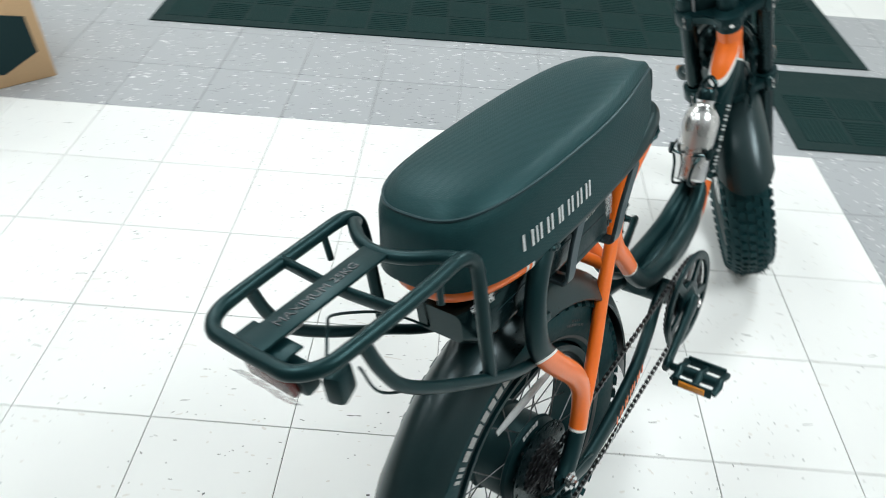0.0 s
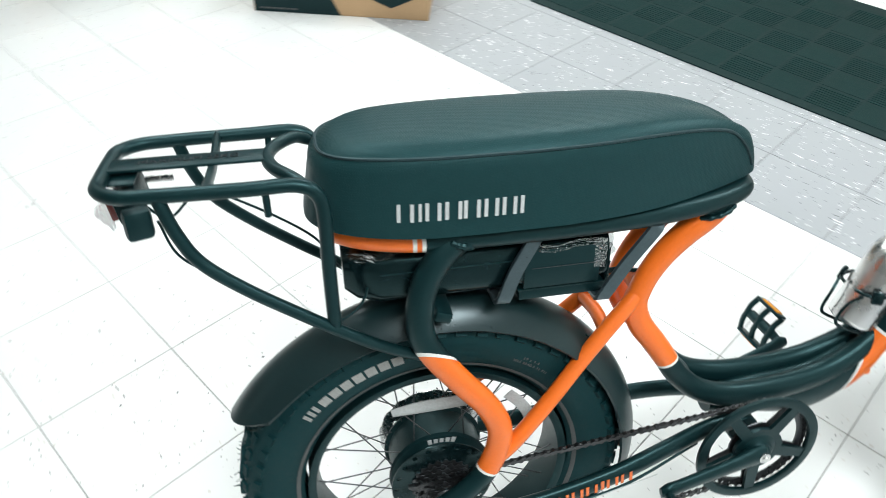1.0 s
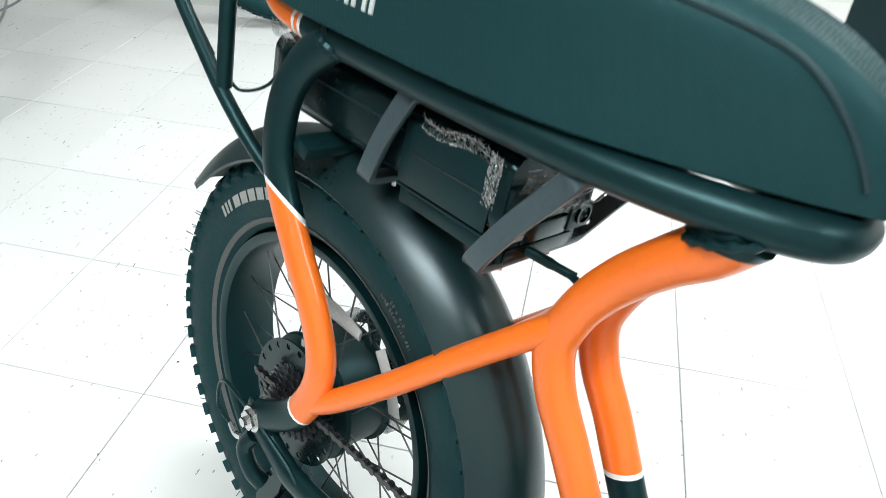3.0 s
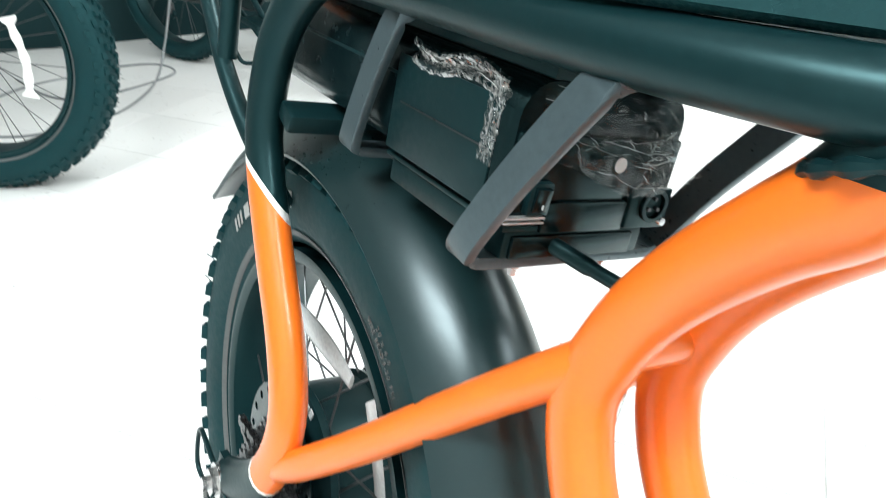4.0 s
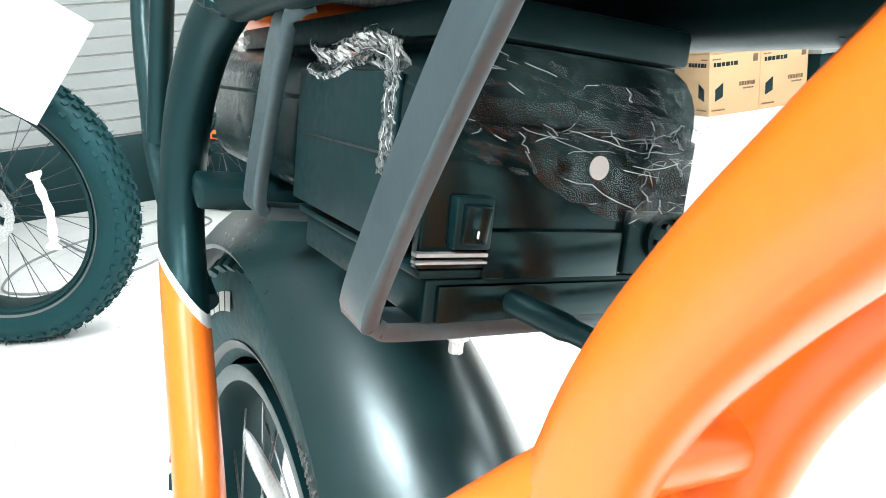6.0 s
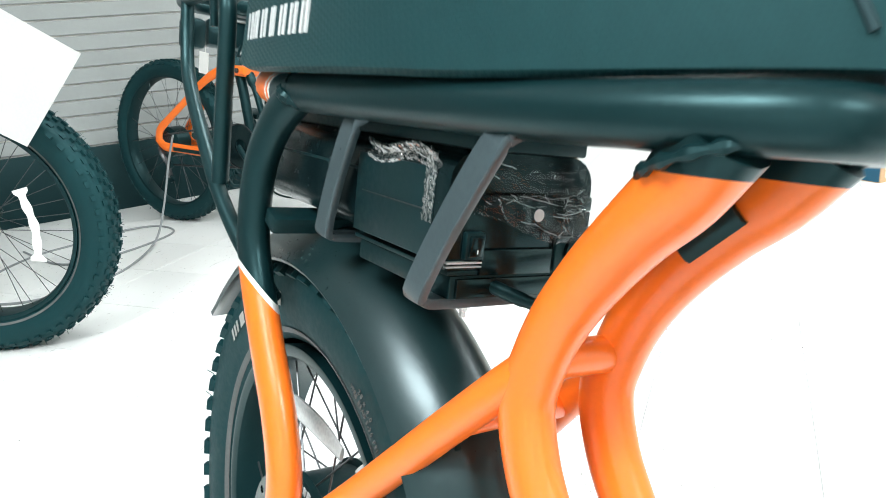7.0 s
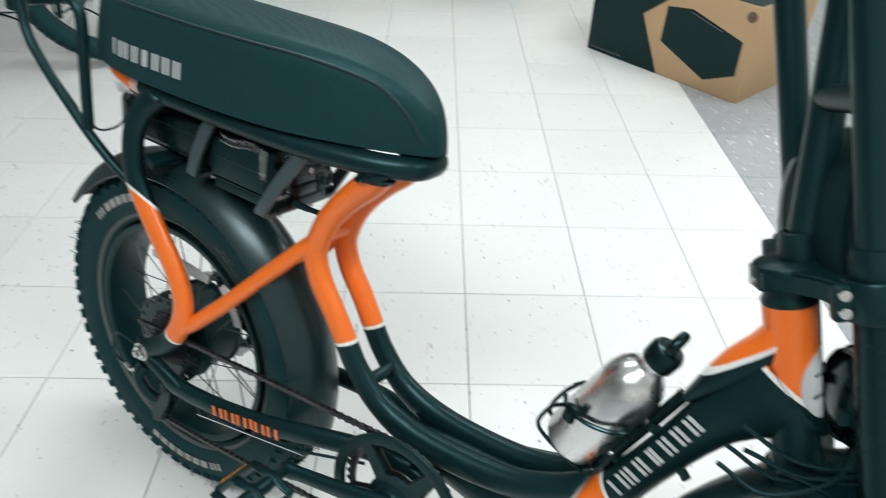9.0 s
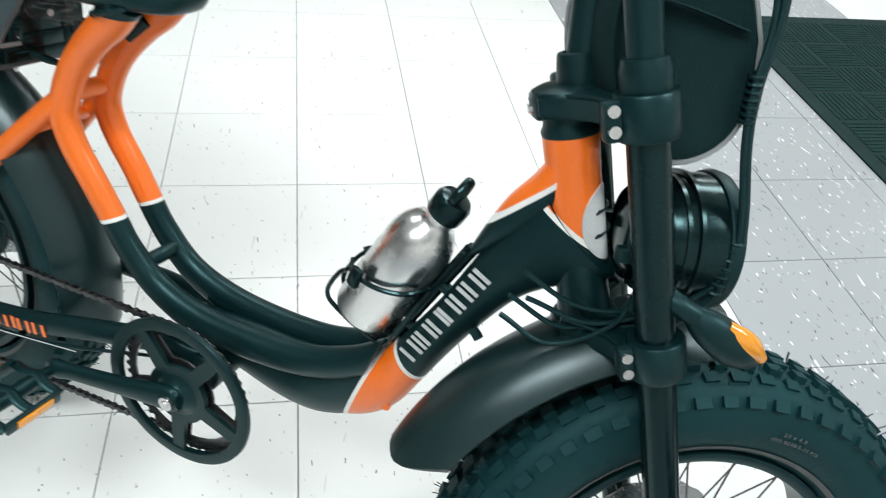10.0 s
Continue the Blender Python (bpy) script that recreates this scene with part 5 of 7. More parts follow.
# flat straps that carry the battery
for sd in (-1, 1):
    for x_top, x_bot, z_bot in ((0.083, 0.050, 0.631), (0.248, 0.190, 0.618)):
        bm = bmesh.new()
        path = spline([(x_top + 0.010, sd * 0.061, 0.7255), (x_top + 0.008, sd * 0.067, 0.7225), (x_top + 0.003, sd * 0.071, 0.715), (x_top - (x_top - x_bot) * 0.5, sd * 0.071, (0.722 + z_bot) / 2), (x_bot + 0.004, sd * 0.071, z_bot + 0.010), (x_bot, sd * 0.067, z_bot + 0.001), (x_bot, sd * 0.055, z_bot - 0.001), (x_bot, 0.0, z_bot - 0.001)], 5)
        secs = []
        for i, p in enumerate(path):
            a, b = path[max(0, i - 1)], path[min(len(path) - 1, i + 1)]
            t = Vector(b) - Vector(a)
            t.normalize()
            u = Vector((1, 0, 0)); u = (u - t * u.dot(t)).normalized()
            v = t.cross(u)
            secs.append([bm.verts.new(Vector(p) + u * su * 0.0095 + v * sv * 0.0032) for su, sv in ((-1, -0.6), (-0.93, -1), (0.93, -1), (1, -0.6), (1, 0.6), (0.93, 1), (-0.93, 1), (-1, 0.6))])
        for a, b in zip(secs, secs[1:]):
            for k in range(8):
                bm.faces.new((a[k], a[(k + 1) % 8], b[(k + 1) % 8], b[k]))
        bm.faces.new(secs[0]); bm.faces.new(secs[-1])
        bmesh.ops.recalc_face_normals(bm, faces=bm.faces)
        st = part("battery_strap", bm, GREY_BAND, bike, "flat grey metal strap welded to the rail")
        line = [Vector((x_top - 0.002 + 0.00056 * k, sd * (0.0685 - 0.00004 * k), 0.7265)) for k in range(41)]
        part("weld", tube(bmesh.new(), line, [(0.0046 + 0.0005 * math.sin(2 * math.pi * k / 8),) * 2 for k in range(41)], 10), DARK_STEEL, st, "rippled weld bead")
        for yy in (sd * 0.032,):
            part("strap_nut", turned([(0, -0.009), (0.0026, -0.009), (0.0026, -0.004), (0.0042, -0.004), (0.0042, 0), (0, 0)], 6, "Z", (x_bot, yy, z_bot - 0.004)), STEEL, st, "small bright nut")

# ---- drive ----
BB = (0.482, 0.300)
drive = new("crankset")
drive.parent = bike
tagged(drive, "black crankset with chain ring and guard")
CR_Y = -0.078
n = 44
teeth = []
for k in range(n * 4):
    a = 2 * math.pi * k / (n * 4)
    r = 0.0885 + (0.003 if k % 4 in (1, 2) else -0.002)
    teeth.append((BB[0] + r * math.cos(a), BB[1] + r * math.sin(a)))


def window(k, r0, r1, wide, c=BB, lean=0.0):
    a = 2 * math.pi * k / 5 + 0.35
    pts = []
    for s in range(7):
        q = a - wide + 2 * wide * s / 6
        pts.append((c[0] + r1 * math.cos(q), c[1] + r1 * math.sin(q)))
    for s in range(5):
        q = a + wide * 0.72 - 1.44 * wide * s / 4
        pts.append((c[0] + r0 * math.cos(q), c[1] + r0 * math.sin(q)))
    return pts


part("chain_ring", plate(teeth, 0.003, "Y", CR_Y, [window(k, 0.044, 0.077, 0.53) for k in range(5)]), DARK_STEEL, drive, smooth=False)
guard = [(BB[0] + 0.104 * math.cos(2 * math.pi * k / 72), BB[1] + 0.104 * math.sin(2 * math.pi * k / 72)) for k in range(72)]
bm = plate(guard, 0.006, "Y", CR_Y - 0.011, [window(k, 0.042, 0.089, 0.53) for k in range(5)])
part("ring_guard", bm, BLACK_PLASTIC, drive, "black five-spoke chain guard", angle=30)
part("guard_rim", turned([(0.090, -0.004), (0.0985, -0.005), (0.1045, -0.0035), (0.105, 0.0005), (0.1035, 0.003), (0.090, 0.003)], 72, "Y", (BB[0], CR_Y - 0.011, BB[1]), closed=True), BLACK_PLASTIC, drive)
part("spider_hub", turned([(0, -0.014), (0.019, -0.014), (0.024, -0.008), (0.036, -0.004), (0.036, 0.008), (0, 0.012)], 40, "Y", (BB[0], CR_Y - 0.008, BB[1])), BLACK, drive)
part("axle_bolt", turned([(0, -0.003), (0.004, -0.003), (0.005, -0.001), (0.0095, -0.001), (0.0095, 0.003), (0, 0.003)], 20, "Y", (BB[0], -0.112, BB[1])), STEEL, drive)


def crank(sd, ang, y0, y1):
    d = Vector((math.cos(radians(ang)), 0, math.sin(radians(ang))))
    a = Vector((BB[0], sd * y0, BB[1])) - d * 0.012
    e = Vector((BB[0], sd * y1, BB[1])) + d * 0.170
    pts = [a, a + d * 0.014, a.lerp(e, 0.4), a.lerp(e, 0.85), e - d * 0.004, e + d * 0.010]
    sec = [(0.008, 0.012), (0.011, 0.019), (0.009, 0.0145), (0.008, 0.0125), (0.009, 0.0145), (0.006, 0.009)]
    part("crank_arm", tubed(pts, [tuple(q) for q in spline(sec, 6)], 6, 16, side=(0, 1, 0)), BLACK, drive, "satin black crank arm")
    return e


def pedal(at, sd, tilt, name="pedal"):
    pd = new(name)
    pd.parent = drive
    pd.matrix_basis = Matrix.Translation(at) @ Euler((0, radians(tilt), 0)).to_matrix().to_4x4()
    part("spindle", tube(bmesh.new(), [(0, 0, 0), (0, sd * 0.035, 0), (0, sd * 0.088, 0)], [(0.007, 0.007), (0.011, 0.011), (0.0095, 0.0095)], 16), BLACK, pd)
    y0, y1 = sd * 0.018, sd * 0.092
    for x in (-0.037, 0.037):
        part("cage_side", boxed((0.006, 0.072, 0.019), (x, (y0 + y1) / 2, 0), bevel=0.002), BLACK, pd)
        part("reflector", boxed((0.004, 0.048, 0.012), (x * 1.10, (y0 + y1) / 2, 0), bevel=0.001), AMBER, pd, "amber pedal reflector")
    for y in (y0, (y0 + y1) / 2, y1):
        part("cage_bar", tubed([(-0.037, y, 0.0), (-0.017, y + sd * 0.003, 0.005), (0, y, 0.008), (0.017, y + sd * 0.003, 0.005), (0.037, y, 0.0)], (0.0035, 0.007), 4, 8), BLACK, pd)
    return pd


e = crank(-1, 189, 0.100, 0.120)
pedal(e + Vector((0, -0.008, 0)), -1, 8)
e = crank(1, 13, 0.075, 0.110)
pedal(e + Vector((0, 0.008, 0)), 1, -68)

# chain: outer and inner links along the runs and round the wheels
chain_path = []
r1, r0 = 0.090, 0.030
for k in range(25):
    a = radians(98 - 206 * k / 24)
    chain_path.append((BB[0] + r1 * math.cos(a), CR_Y, BB[1] + r1 * math.sin(a)))
chain_path += [(0.30, -0.0770, 0.190), (0.08, -0.0745, 0.156), (-0.029, -0.0735, 0.146), (-0.049, -0.0735, 0.156), (-0.039, -0.0735, 0.181), (-0.004, -0.0735, 0.196), (0.006, -0.0735, 0.218), (-0.011, -0.0735, 0.236), (-0.044, -0.0735, 0.258), (-0.062, -0.0735, 0.286), (-0.057, -0.0735, 0.314), (-0.035, -0.0735, 0.328)]
chain_path.append(chain_path[0])
dense = spline(chain_path, 12)
length = [0.0]
for a, b in zip(dense, dense[1:]):
    length.append(length[-1] + float(np.linalg.norm(b - a)))
count = 2 * int(length[-1] / 0.0127 / 2)
outer = bmesh.new()
for sgn in (-1, 1):
    for x in (0.0, 0.0127):
        cylinder(outer, (x, sgn * 0.0022, 0), (x, sgn * 0.0034, 0), 0.0043, 10)
    box(outer, (0.0127, 0.0011, 0.0050), (0.00635, sgn * 0.0028, 0))
for x in (0.0, 0.0127):
    cylinder(outer, (x, -0.003, 0), (x, 0.003, 0), 0.0038, 8)
link_me = finish("chain_link", outer, CHAIN_STEEL, True, 30)
chain = new("chain")
chain.parent = bike
tagged(chain, "dark oiled drive chain")
dense_np, len_np = np.array(dense), np.array(length)
for k in range(count):
    s = k / count * length[-1]
    s2 = s + length[-1] / count
    p = Vector([float(np.interp(s, len_np, dense_np[:, i])) for i in range(3)])
    q = Vector([float(np.interp(min(s2, length[-1]), len_np, dense_np[:, i])) for i in range(3)])
    ob = new("chain_link", link_me)
    ob.parent = chain
    ob.matrix_basis = Matrix.Translation(p) @ (q - p).to_track_quat("X", "Z").to_matrix().to_4x4() @ Matrix.Diagonal((1, 1.0 if k % 2 else 0.72, 1, 1))

# rear gear mechanism
mech = new("derailleur")
mech.parent = bike
mech.location = (-0.029, 0, -0.004)
tagged(mech, "black rear derailleur with two jockey wheels")
part("body", tubed([(-0.006, -0.100, 0.272), (-0.012, -0.108, 0.250), (0.002, -0.106, 0.225), (0.016, -0.098, 0.210)], [(0.010, 0.013)] * 19, 6, 12), BLACK_PLASTIC, mech)
part("cage", plate([(0.024, 0.232), (0.036, 0.222), (0.030, 0.195), (0.004, 0.142), (-0.012, 0.140), (-0.014, 0.156), (0.006, 0.196)], 0.002, "Y", -0.083), BLACK, mech)
part("cage", plate([(0.024, 0.232), (0.036, 0.222), (0.030, 0.195), (0.004, 0.142), (-0.012, 0.140), (-0.014, 0.156), (0.006, 0.196)], 0.002, "Y", -0.066), BLACK, mech)
for c in ((0.020, 0.215), (-0.003, 0.160)):
    jw = [(c[0] + (0.017 + (0.003 if k % 4 < 2 else 0)) * math.cos(2 * math.pi * k / 44), c[1] + (0.017 + (0.003 if k % 4 < 2 else 0)) * math.sin(2 * math.pi * k / 44)) for k in range(44)]
    part("jockey_wheel", plate(jw, 0.006, "Y", -0.0745), BLACK_PLASTIC, mech, smooth=False)
part("barrel", tubed([(-0.022, -0.106, 0.256), (-0.040, -0.104, 0.246), (-0.058, -0.100, 0.246)], 0.004, 4, 8), STEEL, mech)
part("gear_hanger", plate([(-0.049, 0.316), (-0.011, 0.320), (0.001, 0.298), (-0.015, 0.274), (-0.029, 0.260), (-0.043, 0.264), (-0.053, 0.288)], 0.007, "Y", -0.099), BLACK, bike)
part("axle_nut", turned([(0, -0.016), (0.006, -0.016), (0.006, -0.010), (0.0125, -0.010), (0.0125, 0), (0, 0)], 6, "Y", (-0.030, -0.106, 0.300)), STEEL, bike, "bright axle nut")
part("nut_washer", turned([(0.006, -0.002), (0.016, -0.002), (0.016, 0.002), (0.006, 0.002)], 24, "Y", (-0.030, -0.1085, 0.300), closed=True), STEEL, bike)
cable([(-0.087, -0.100, 0.242), (-0.114, -0.102, 0.251), (-0.108, -0.104, 0.296), (-0.062, -0.108, 0.308), (0.03, -0.104, 0.285), (0.10, -0.100, 0.254), (0.25, -0.088, 0.262), (0.40, -0.05, 0.29)], 0.0024, 8, bike, "gear_cable")
bm = bmesh.new()
for k, w in enumerate((17, 17, 17, 6, 17, 17)):
    x = 0.140 + sum((17, 17, 17, 6, 17, 17)[:k]) * 0.00122 + k * 0.0034
    face = Matrix.LocRotScale((x + w * 0.0006, -0.1045 + 0.10 * (x - 0.14), 0.2735 + 0.14 * (x - 0.14)), Euler((radians(3), radians(-7), radians(5))), None)
    for dx, dz, bw, bh in strokes(w * 0.00122, 0.019, 0.0046):
        box(bm, (bw, 0.0012, bh), (dx, 0, dz), m=face)
part("model_print", bm, ORANGE, bike, "orange bars printed on the chain stay", smooth=False)
bm = boxed((0.21, 0.0010, 0.0012), (0.21, -0.0985, 0.262), (0, -8, 6))
part("stay_line", bm, SILVER_PRINT, bike, smooth=False)

# maker's print on the down tube
bm = bmesh.new()
dd = Vector((0.066, 0, 0.150)).normalized()
for x0, w in SIGNS:
    p = Vector((0.742, -0.0282, 0.452)) + dd * 0.00118 * (x0 + w / 2) + Vector((-dd.z, 0, dd.x)) * 0.005
    face = Matrix.LocRotScale((p.x, p.y, p.z), Euler((0, -math.atan2(dd.z, dd.x), 0)), None)
    for dx, dz, bw, bh in strokes(0.0012 * w, 0.0215, 0.0038):
        box(bm, (bw, 0.0016, bh), (dx, 0, dz), m=face)
part("maker_print", bm, SILVER_PRINT, bike, "silver bars printed on the down tube", smooth=False)
HEAD_FWD = Vector((HEAD_UP.z, 0, -HEAD_UP.x))
bm = bmesh.new()
rings = []
for q in (1.0, 0.66, 0.33):
    ring = []
    for k in range(36):
        a = 2 * math.pi * k / 36
        turn, up = 1.15 * q * math.cos(a), 0.036 * q * math.sin(a) + 0.006
        ring.append(bm.verts.new(HEAD_AT + HEAD_UP * up + (HEAD_FWD * math.cos(turn) + Vector((0, 1, 0)) * math.sin(turn)) * 0.0258))
    rings.append(ring)
for a, b in zip(rings, rings[1:]):
    for k in range(36):
        bm.faces.new((a[k], a[(k + 1) % 36], b[(k + 1) % 36], b[k]))
bm.faces.new(rings[-1])
bmesh.ops.recalc_face_normals(bm, faces=bm.faces)
bmesh.ops.solidify(bm, geom=list(bm.faces), thickness=0.0012)
badge = part("head_badge", bm, SILVER_PRINT, bike, "silver oval head badge")
for up, wide_bar in ((0.018, 0.5), (-0.004, 0.62)):
    bm = bmesh.new()
    for k in range(7):
        turn = -wide_bar + 2 * wide_bar * k / 6
        box(bm, (0.0012, 0.0035, 0.008), HEAD_AT + HEAD_UP * up + (HEAD_FWD * math.cos(turn) + Vector((0, 1, 0)) * math.sin(turn)) * 0.0266, (0, 21.5, math.degrees(turn)))
    part("badge_print", bm, BLACK_PLASTIC, badge, "dark bars printed on the badge", smooth=False)
part("cable_stop", tubed([(0.792, -0.010, 0.512), (0.800, -0.011, 0.507), (0.806, -0.012, 0.502)], 0.0055, 4, 10), BLACK_PLASTIC, bike)
part("kick_stand", tubed([(0.055, 0.104, 0.262), (0.050, 0.120, 0.240), (0.035, 0.150, 0.150), (0.022, 0.178, 0.052)], 0.008, 6, 12), BLACK, bike, "black kick stand holding the leaning bicycle")

# ---- bottle in its cage ----
BOT_DIR = Vector((0.066, 0, 0.150)).normalized()
BOT_OUT = Vector((-BOT_DIR.z, 0, BOT_DIR.x))
bottle_at = Vector((0.734, 0, 0.434)) + BOT_OUT * 0.0748
BM = Matrix(((BOT_OUT.x, 0, BOT_DIR.x, bottle_at.x), (0, -1 * -1, 0, 0), (BOT_OUT.z, 0, BOT_DIR.z, bottle_at.z), (0, 0, 0, 1)))
bottle = thing("water_bottle", "brushed aluminium drinking bottle with black cap", "bottle", BIKE @ BM @ Matrix.Diagonal((1.06, 1.06, 1.06, 1)))
part("flask", turned([(0, 0.0), (0.028, 0.0), (0.033, 0.003), (0.035, 0.008), (0.0355, 0.108), (0.035, 0.120), (0.031, 0.133), (0.024, 0.143), (0.019, 0.147), (0.0165, 0.151), (0.0165, 0.156), (0.0175, 0.158), (0.0175, 0.161), (0, 0.161)], 56, "Z"), ALUMINIUM, bottle)
cap = part("cap", turned([(0, 0.160), (0.0185, 0.160), (0.0190, 0.164), (0.0190, 0.177), (0.016, 0.182), (0.009, 0.184), (0, 0.184)], 32, "Z"), GLOSS_BLACK, bottle, "gloss black screw cap")
part("cap_loop", tubed([(0.0, -0.010, 0.178), (0.0, -0.012, 0.192), (0.0, 0.0, 0.204), (0.0, 0.012, 0.192), (0.0, 0.010, 0.178)], (0.0055, 0.0040), 6, 10), GLOSS_BLACK, cap)
bm = bmesh.new()
for k in range(8):
    box(bm, (0.0008, 0.005, 0.004 if k != 3 else 0.002), (0.0349 * math.cos(radians(150)), 0, 0.045 + 0.008 * k))
part("flask_print", bm, BLACK_PLASTIC, bottle, "small dark bars printed along the flask", smooth=False)
cage = new("bottle_cage")
cage.parent = bike
cage.matrix_basis = BM @ Matrix.Diagonal((1.09, 1.09, 1.09, 1))
tagged(cage, "black wire bottle cage on the down tube")
for sd in (-1, 1):
    part("cage_wire", tubed([(-0.038, sd * 0.010, 0.145), (-0.040, sd * 0.012, 0.05), (-0.040, sd * 0.012, 0.002), (-0.030, sd * 0.014, -0.008), (0.020, sd * 0.016, -0.008), (0.040, sd * 0.016, 0.0), (0.042, sd * 0.018, 0.030), (0.036, sd * 0.026, 0.050)], 0.0026, 6, 8), GLOSS_BLACK, cage)
    part("cage_arm", tubed([(-0.038, sd * 0.010, 0.09), (-0.022, sd * 0.034, 0.08), (0.004, sd * 0.039, 0.066), (0.030, sd * 0.030, 0.055), (0.040, sd * 0.012, 0.052)], 0.0026, 6, 8), GLOSS_BLACK, cage)
    part("cage_clip", boxed((0.016, 0.008, 0.020), (0.024, sd * 0.037, 0.058), (0, 20, sd * -35), 0.003), GLOSS_BLACK, cage)
part("cage_spine", tubed([(-0.041, 0, -0.004), (-0.041, 0, 0.148)], (0.007, 0.0025), 0, 10), GLOSS_BLACK, cage)
for h in (0.03, 0.094):
    part("cage_bolt", turned([(0, 0), (0.0045, 0), (0.004, 0.003), (0, 0.0035)], 12, "X", (-0.0395, 0, h)), STEEL, cage)
    part("boss", turned([(0, 0.0), (0.006, 0.0), (0.006, 0.016), (0, 0.016)], 12, "X", (-0.058, 0, h)), BLACK, cage)

# ---- the shop round it ----


def rubber_mat(label, corner, turn, sx, sy, edge=0.045):
    """A ribbed entrance mat with a plain bevelled border."""
    m = pose(corner[0], corner[1], 0.0, 0, 0, turn)
    mat_thing = thing("entrance_mat", label, "mat", m)
    prof = bmesh.new()
    box(prof, (sx, sy, 0.005), (sx / 2, sy / 2, 0.0035))
    part("border", prof, MAT_EDGE, mat_thing)
    bm = bmesh.new()
    cell = 0.17
    nx, ny = int((sx - 2 * edge) / cell), int((sy - 2 * edge) / cell)
    for i in range(nx):
        for j in range(ny):
            x0, y0 = edge + i * cell, edge + j * cell
            for k in range(9):
                o = 0.012 + k * 0.018
                if (i + j) % 2:
                    box(bm, (cell - 0.016, 0.011, 0.0022), (x0 + cell / 2, y0 + o, 0.0068))
                else:
                    box(bm, (0.011, cell - 0.016, 0.0022), (x0 + o, y0 + cell / 2, 0.0068))
    ob = part("rib", bm, MAT_RUBBER, mat_thing, "raised ribs in squares", smooth=False)
    tagged(ob, kind="stuff")
    return mat_thing


rubber_mat("long dark green-black ribbed rubber entrance mat", (-0.70, 1.575), 0.4, 2.98, 1.15)
rubber_mat("dark ribbed rubber mat across the end of the aisle", (1.79, 0.955), 0, 1.75, 0.575)


def carton(name, label, category, m, size, material, flaps=True):
    """A taped carton, base at z 0, one bottom corner at the origin and its two near sides along -x and -y of its own frame."""
    sx, sy, sz = size
    c = thing(name, label, category, m)
    part("body", boxed((sx, sy, sz), (sx / 2, sy / 2, sz / 2), bevel=0.004), material, c)
    if flaps:
        part("tape", boxed((0.05, sy + 0.001, 0.0008), (sx / 2, sy / 2, sz + 0.0005)), FILM, c)
        part("flap_joint", boxed((0.0025, sy - 0.01, 0.001), (sx / 2, sy / 2, sz + 0.0004)), CARD_PRINT, c)
    return c


def decal(parent, name, size, at, material, face, label=""):
    """A print lying 1 mm proud on a face: x- (plane x = 0) or y- (plane y = 0)."""
    w, h = size
    u, z = at
    bm = boxed((w, 0.001, h), (u, -0.0006, z)) if face == "y" else boxed((0.001, w, h), (-0.0006, u, z))
    return part(name, bm, material, parent, label, smooth=False)


def sheet(parent, name, outline, material, face, off=0.0008, label=""):
    bm = plate(outline, 0.0008, "Y" if face == "y" else "X", -off)
    return part(name, bm, material, parent, label, smooth=False)




def writing(parent, at, size, text, m, material, name="writing", label=""):
    """Flat raised letters on a face; m turns the text's x and y into the face."""
    cu = bpy.data.curves.new(name, "FONT")
    cu.body, cu.size, cu.extrude = text, size, 0.0005
    tmp = new("writing_curve", cu)
    me = bpy.data.meshes.new_from_object(tmp)
    bpy.data.objects.remove(tmp)
    me.materials.append(material)
    ob = new(name, me)
    ob.parent = parent
    ob.matrix_basis = Matrix.Translation(at) @ m
    if label:
        tagged(ob, label)
    return ob


def bars(parent, name, face, u0, u1, z, h, material, cuts, label=""):
    """A line of print as plain bars between u0 and u1."""
    bm = bmesh.new()
    total = sum(cuts)
    pos = 0.0
    for k, w in enumerate(cuts):
        if k % 2 == 0:
            a, b = u0 + (u1 - u0) * pos / total, u0 + (u1 - u0) * (pos + w) / total
            if face == "y":
                box(bm, (abs(b - a), 0.0008, h), ((a + b) / 2, -0.0014, z))
            else:
                box(bm, (0.0008, abs(b - a), h), (-0.0014, (a + b) / 2, z))
        pos += w
    return part(name, bm, material, parent, label, smooth=False)


WORD = (3, 1, 5, 1, 4, 1, 5, 1, 3, 1, 5)
# open speaker carton with the blue print; the black speaker stands in it
kc = thing("speaker_carton", "brown speaker carton with a blue printed panel", "box", pose(-2.112, 0.378, 0, 0, 0, 139))
KX, KY, KZ = 0.50, 0.54, 0.45
bm = bmesh.new()
for size, at in (((KX, 0.005, KZ), (KX / 2, 0.0025, KZ / 2)), ((KX, 0.005, KZ), (KX / 2, KY - 0.0025, KZ / 2)), ((0.005, KY - 0.011, KZ), (0.0025, KY / 2, KZ / 2)), ((0.005, KY - 0.011, KZ), (KX - 0.0025, KY / 2, KZ / 2)),
                 ((KX - 0.012, KY - 0.012, 0.005), (KX / 2, KY / 2, 0.003)), ((KX - 0.012, KY - 0.012, 0.004), (KX / 2, KY / 2, KZ - 0.003))):
    box(bm, size, at, bevel=0.001, seg=1)
part("body", bm, CARD, kc, "brown corrugated board")
sheet(kc, "blue_panel", [(0.004, KZ - 0.003), (0.19, KZ - 0.003), (0.41, 0.245), (0.27, 0.004), (0.004, 0.004)], CARD_BLUE, "x", label="blue printed panel")
sheet(kc, "printed_picture", [(0.19, 0.325), (0.05, 0.30), (0.05, 0.13), (0.17, 0.095), (0.32, 0.15), (0.31, 0.29)], CARD_SHOP, "x", 0.0018, "dark printed picture of a box")
sheet(kc, "printed_picture", [(0.17, 0.25), (0.07, 0.24), (0.07, 0.15), (0.165, 0.13)], CARD_PRINT, "x", 0.0028)
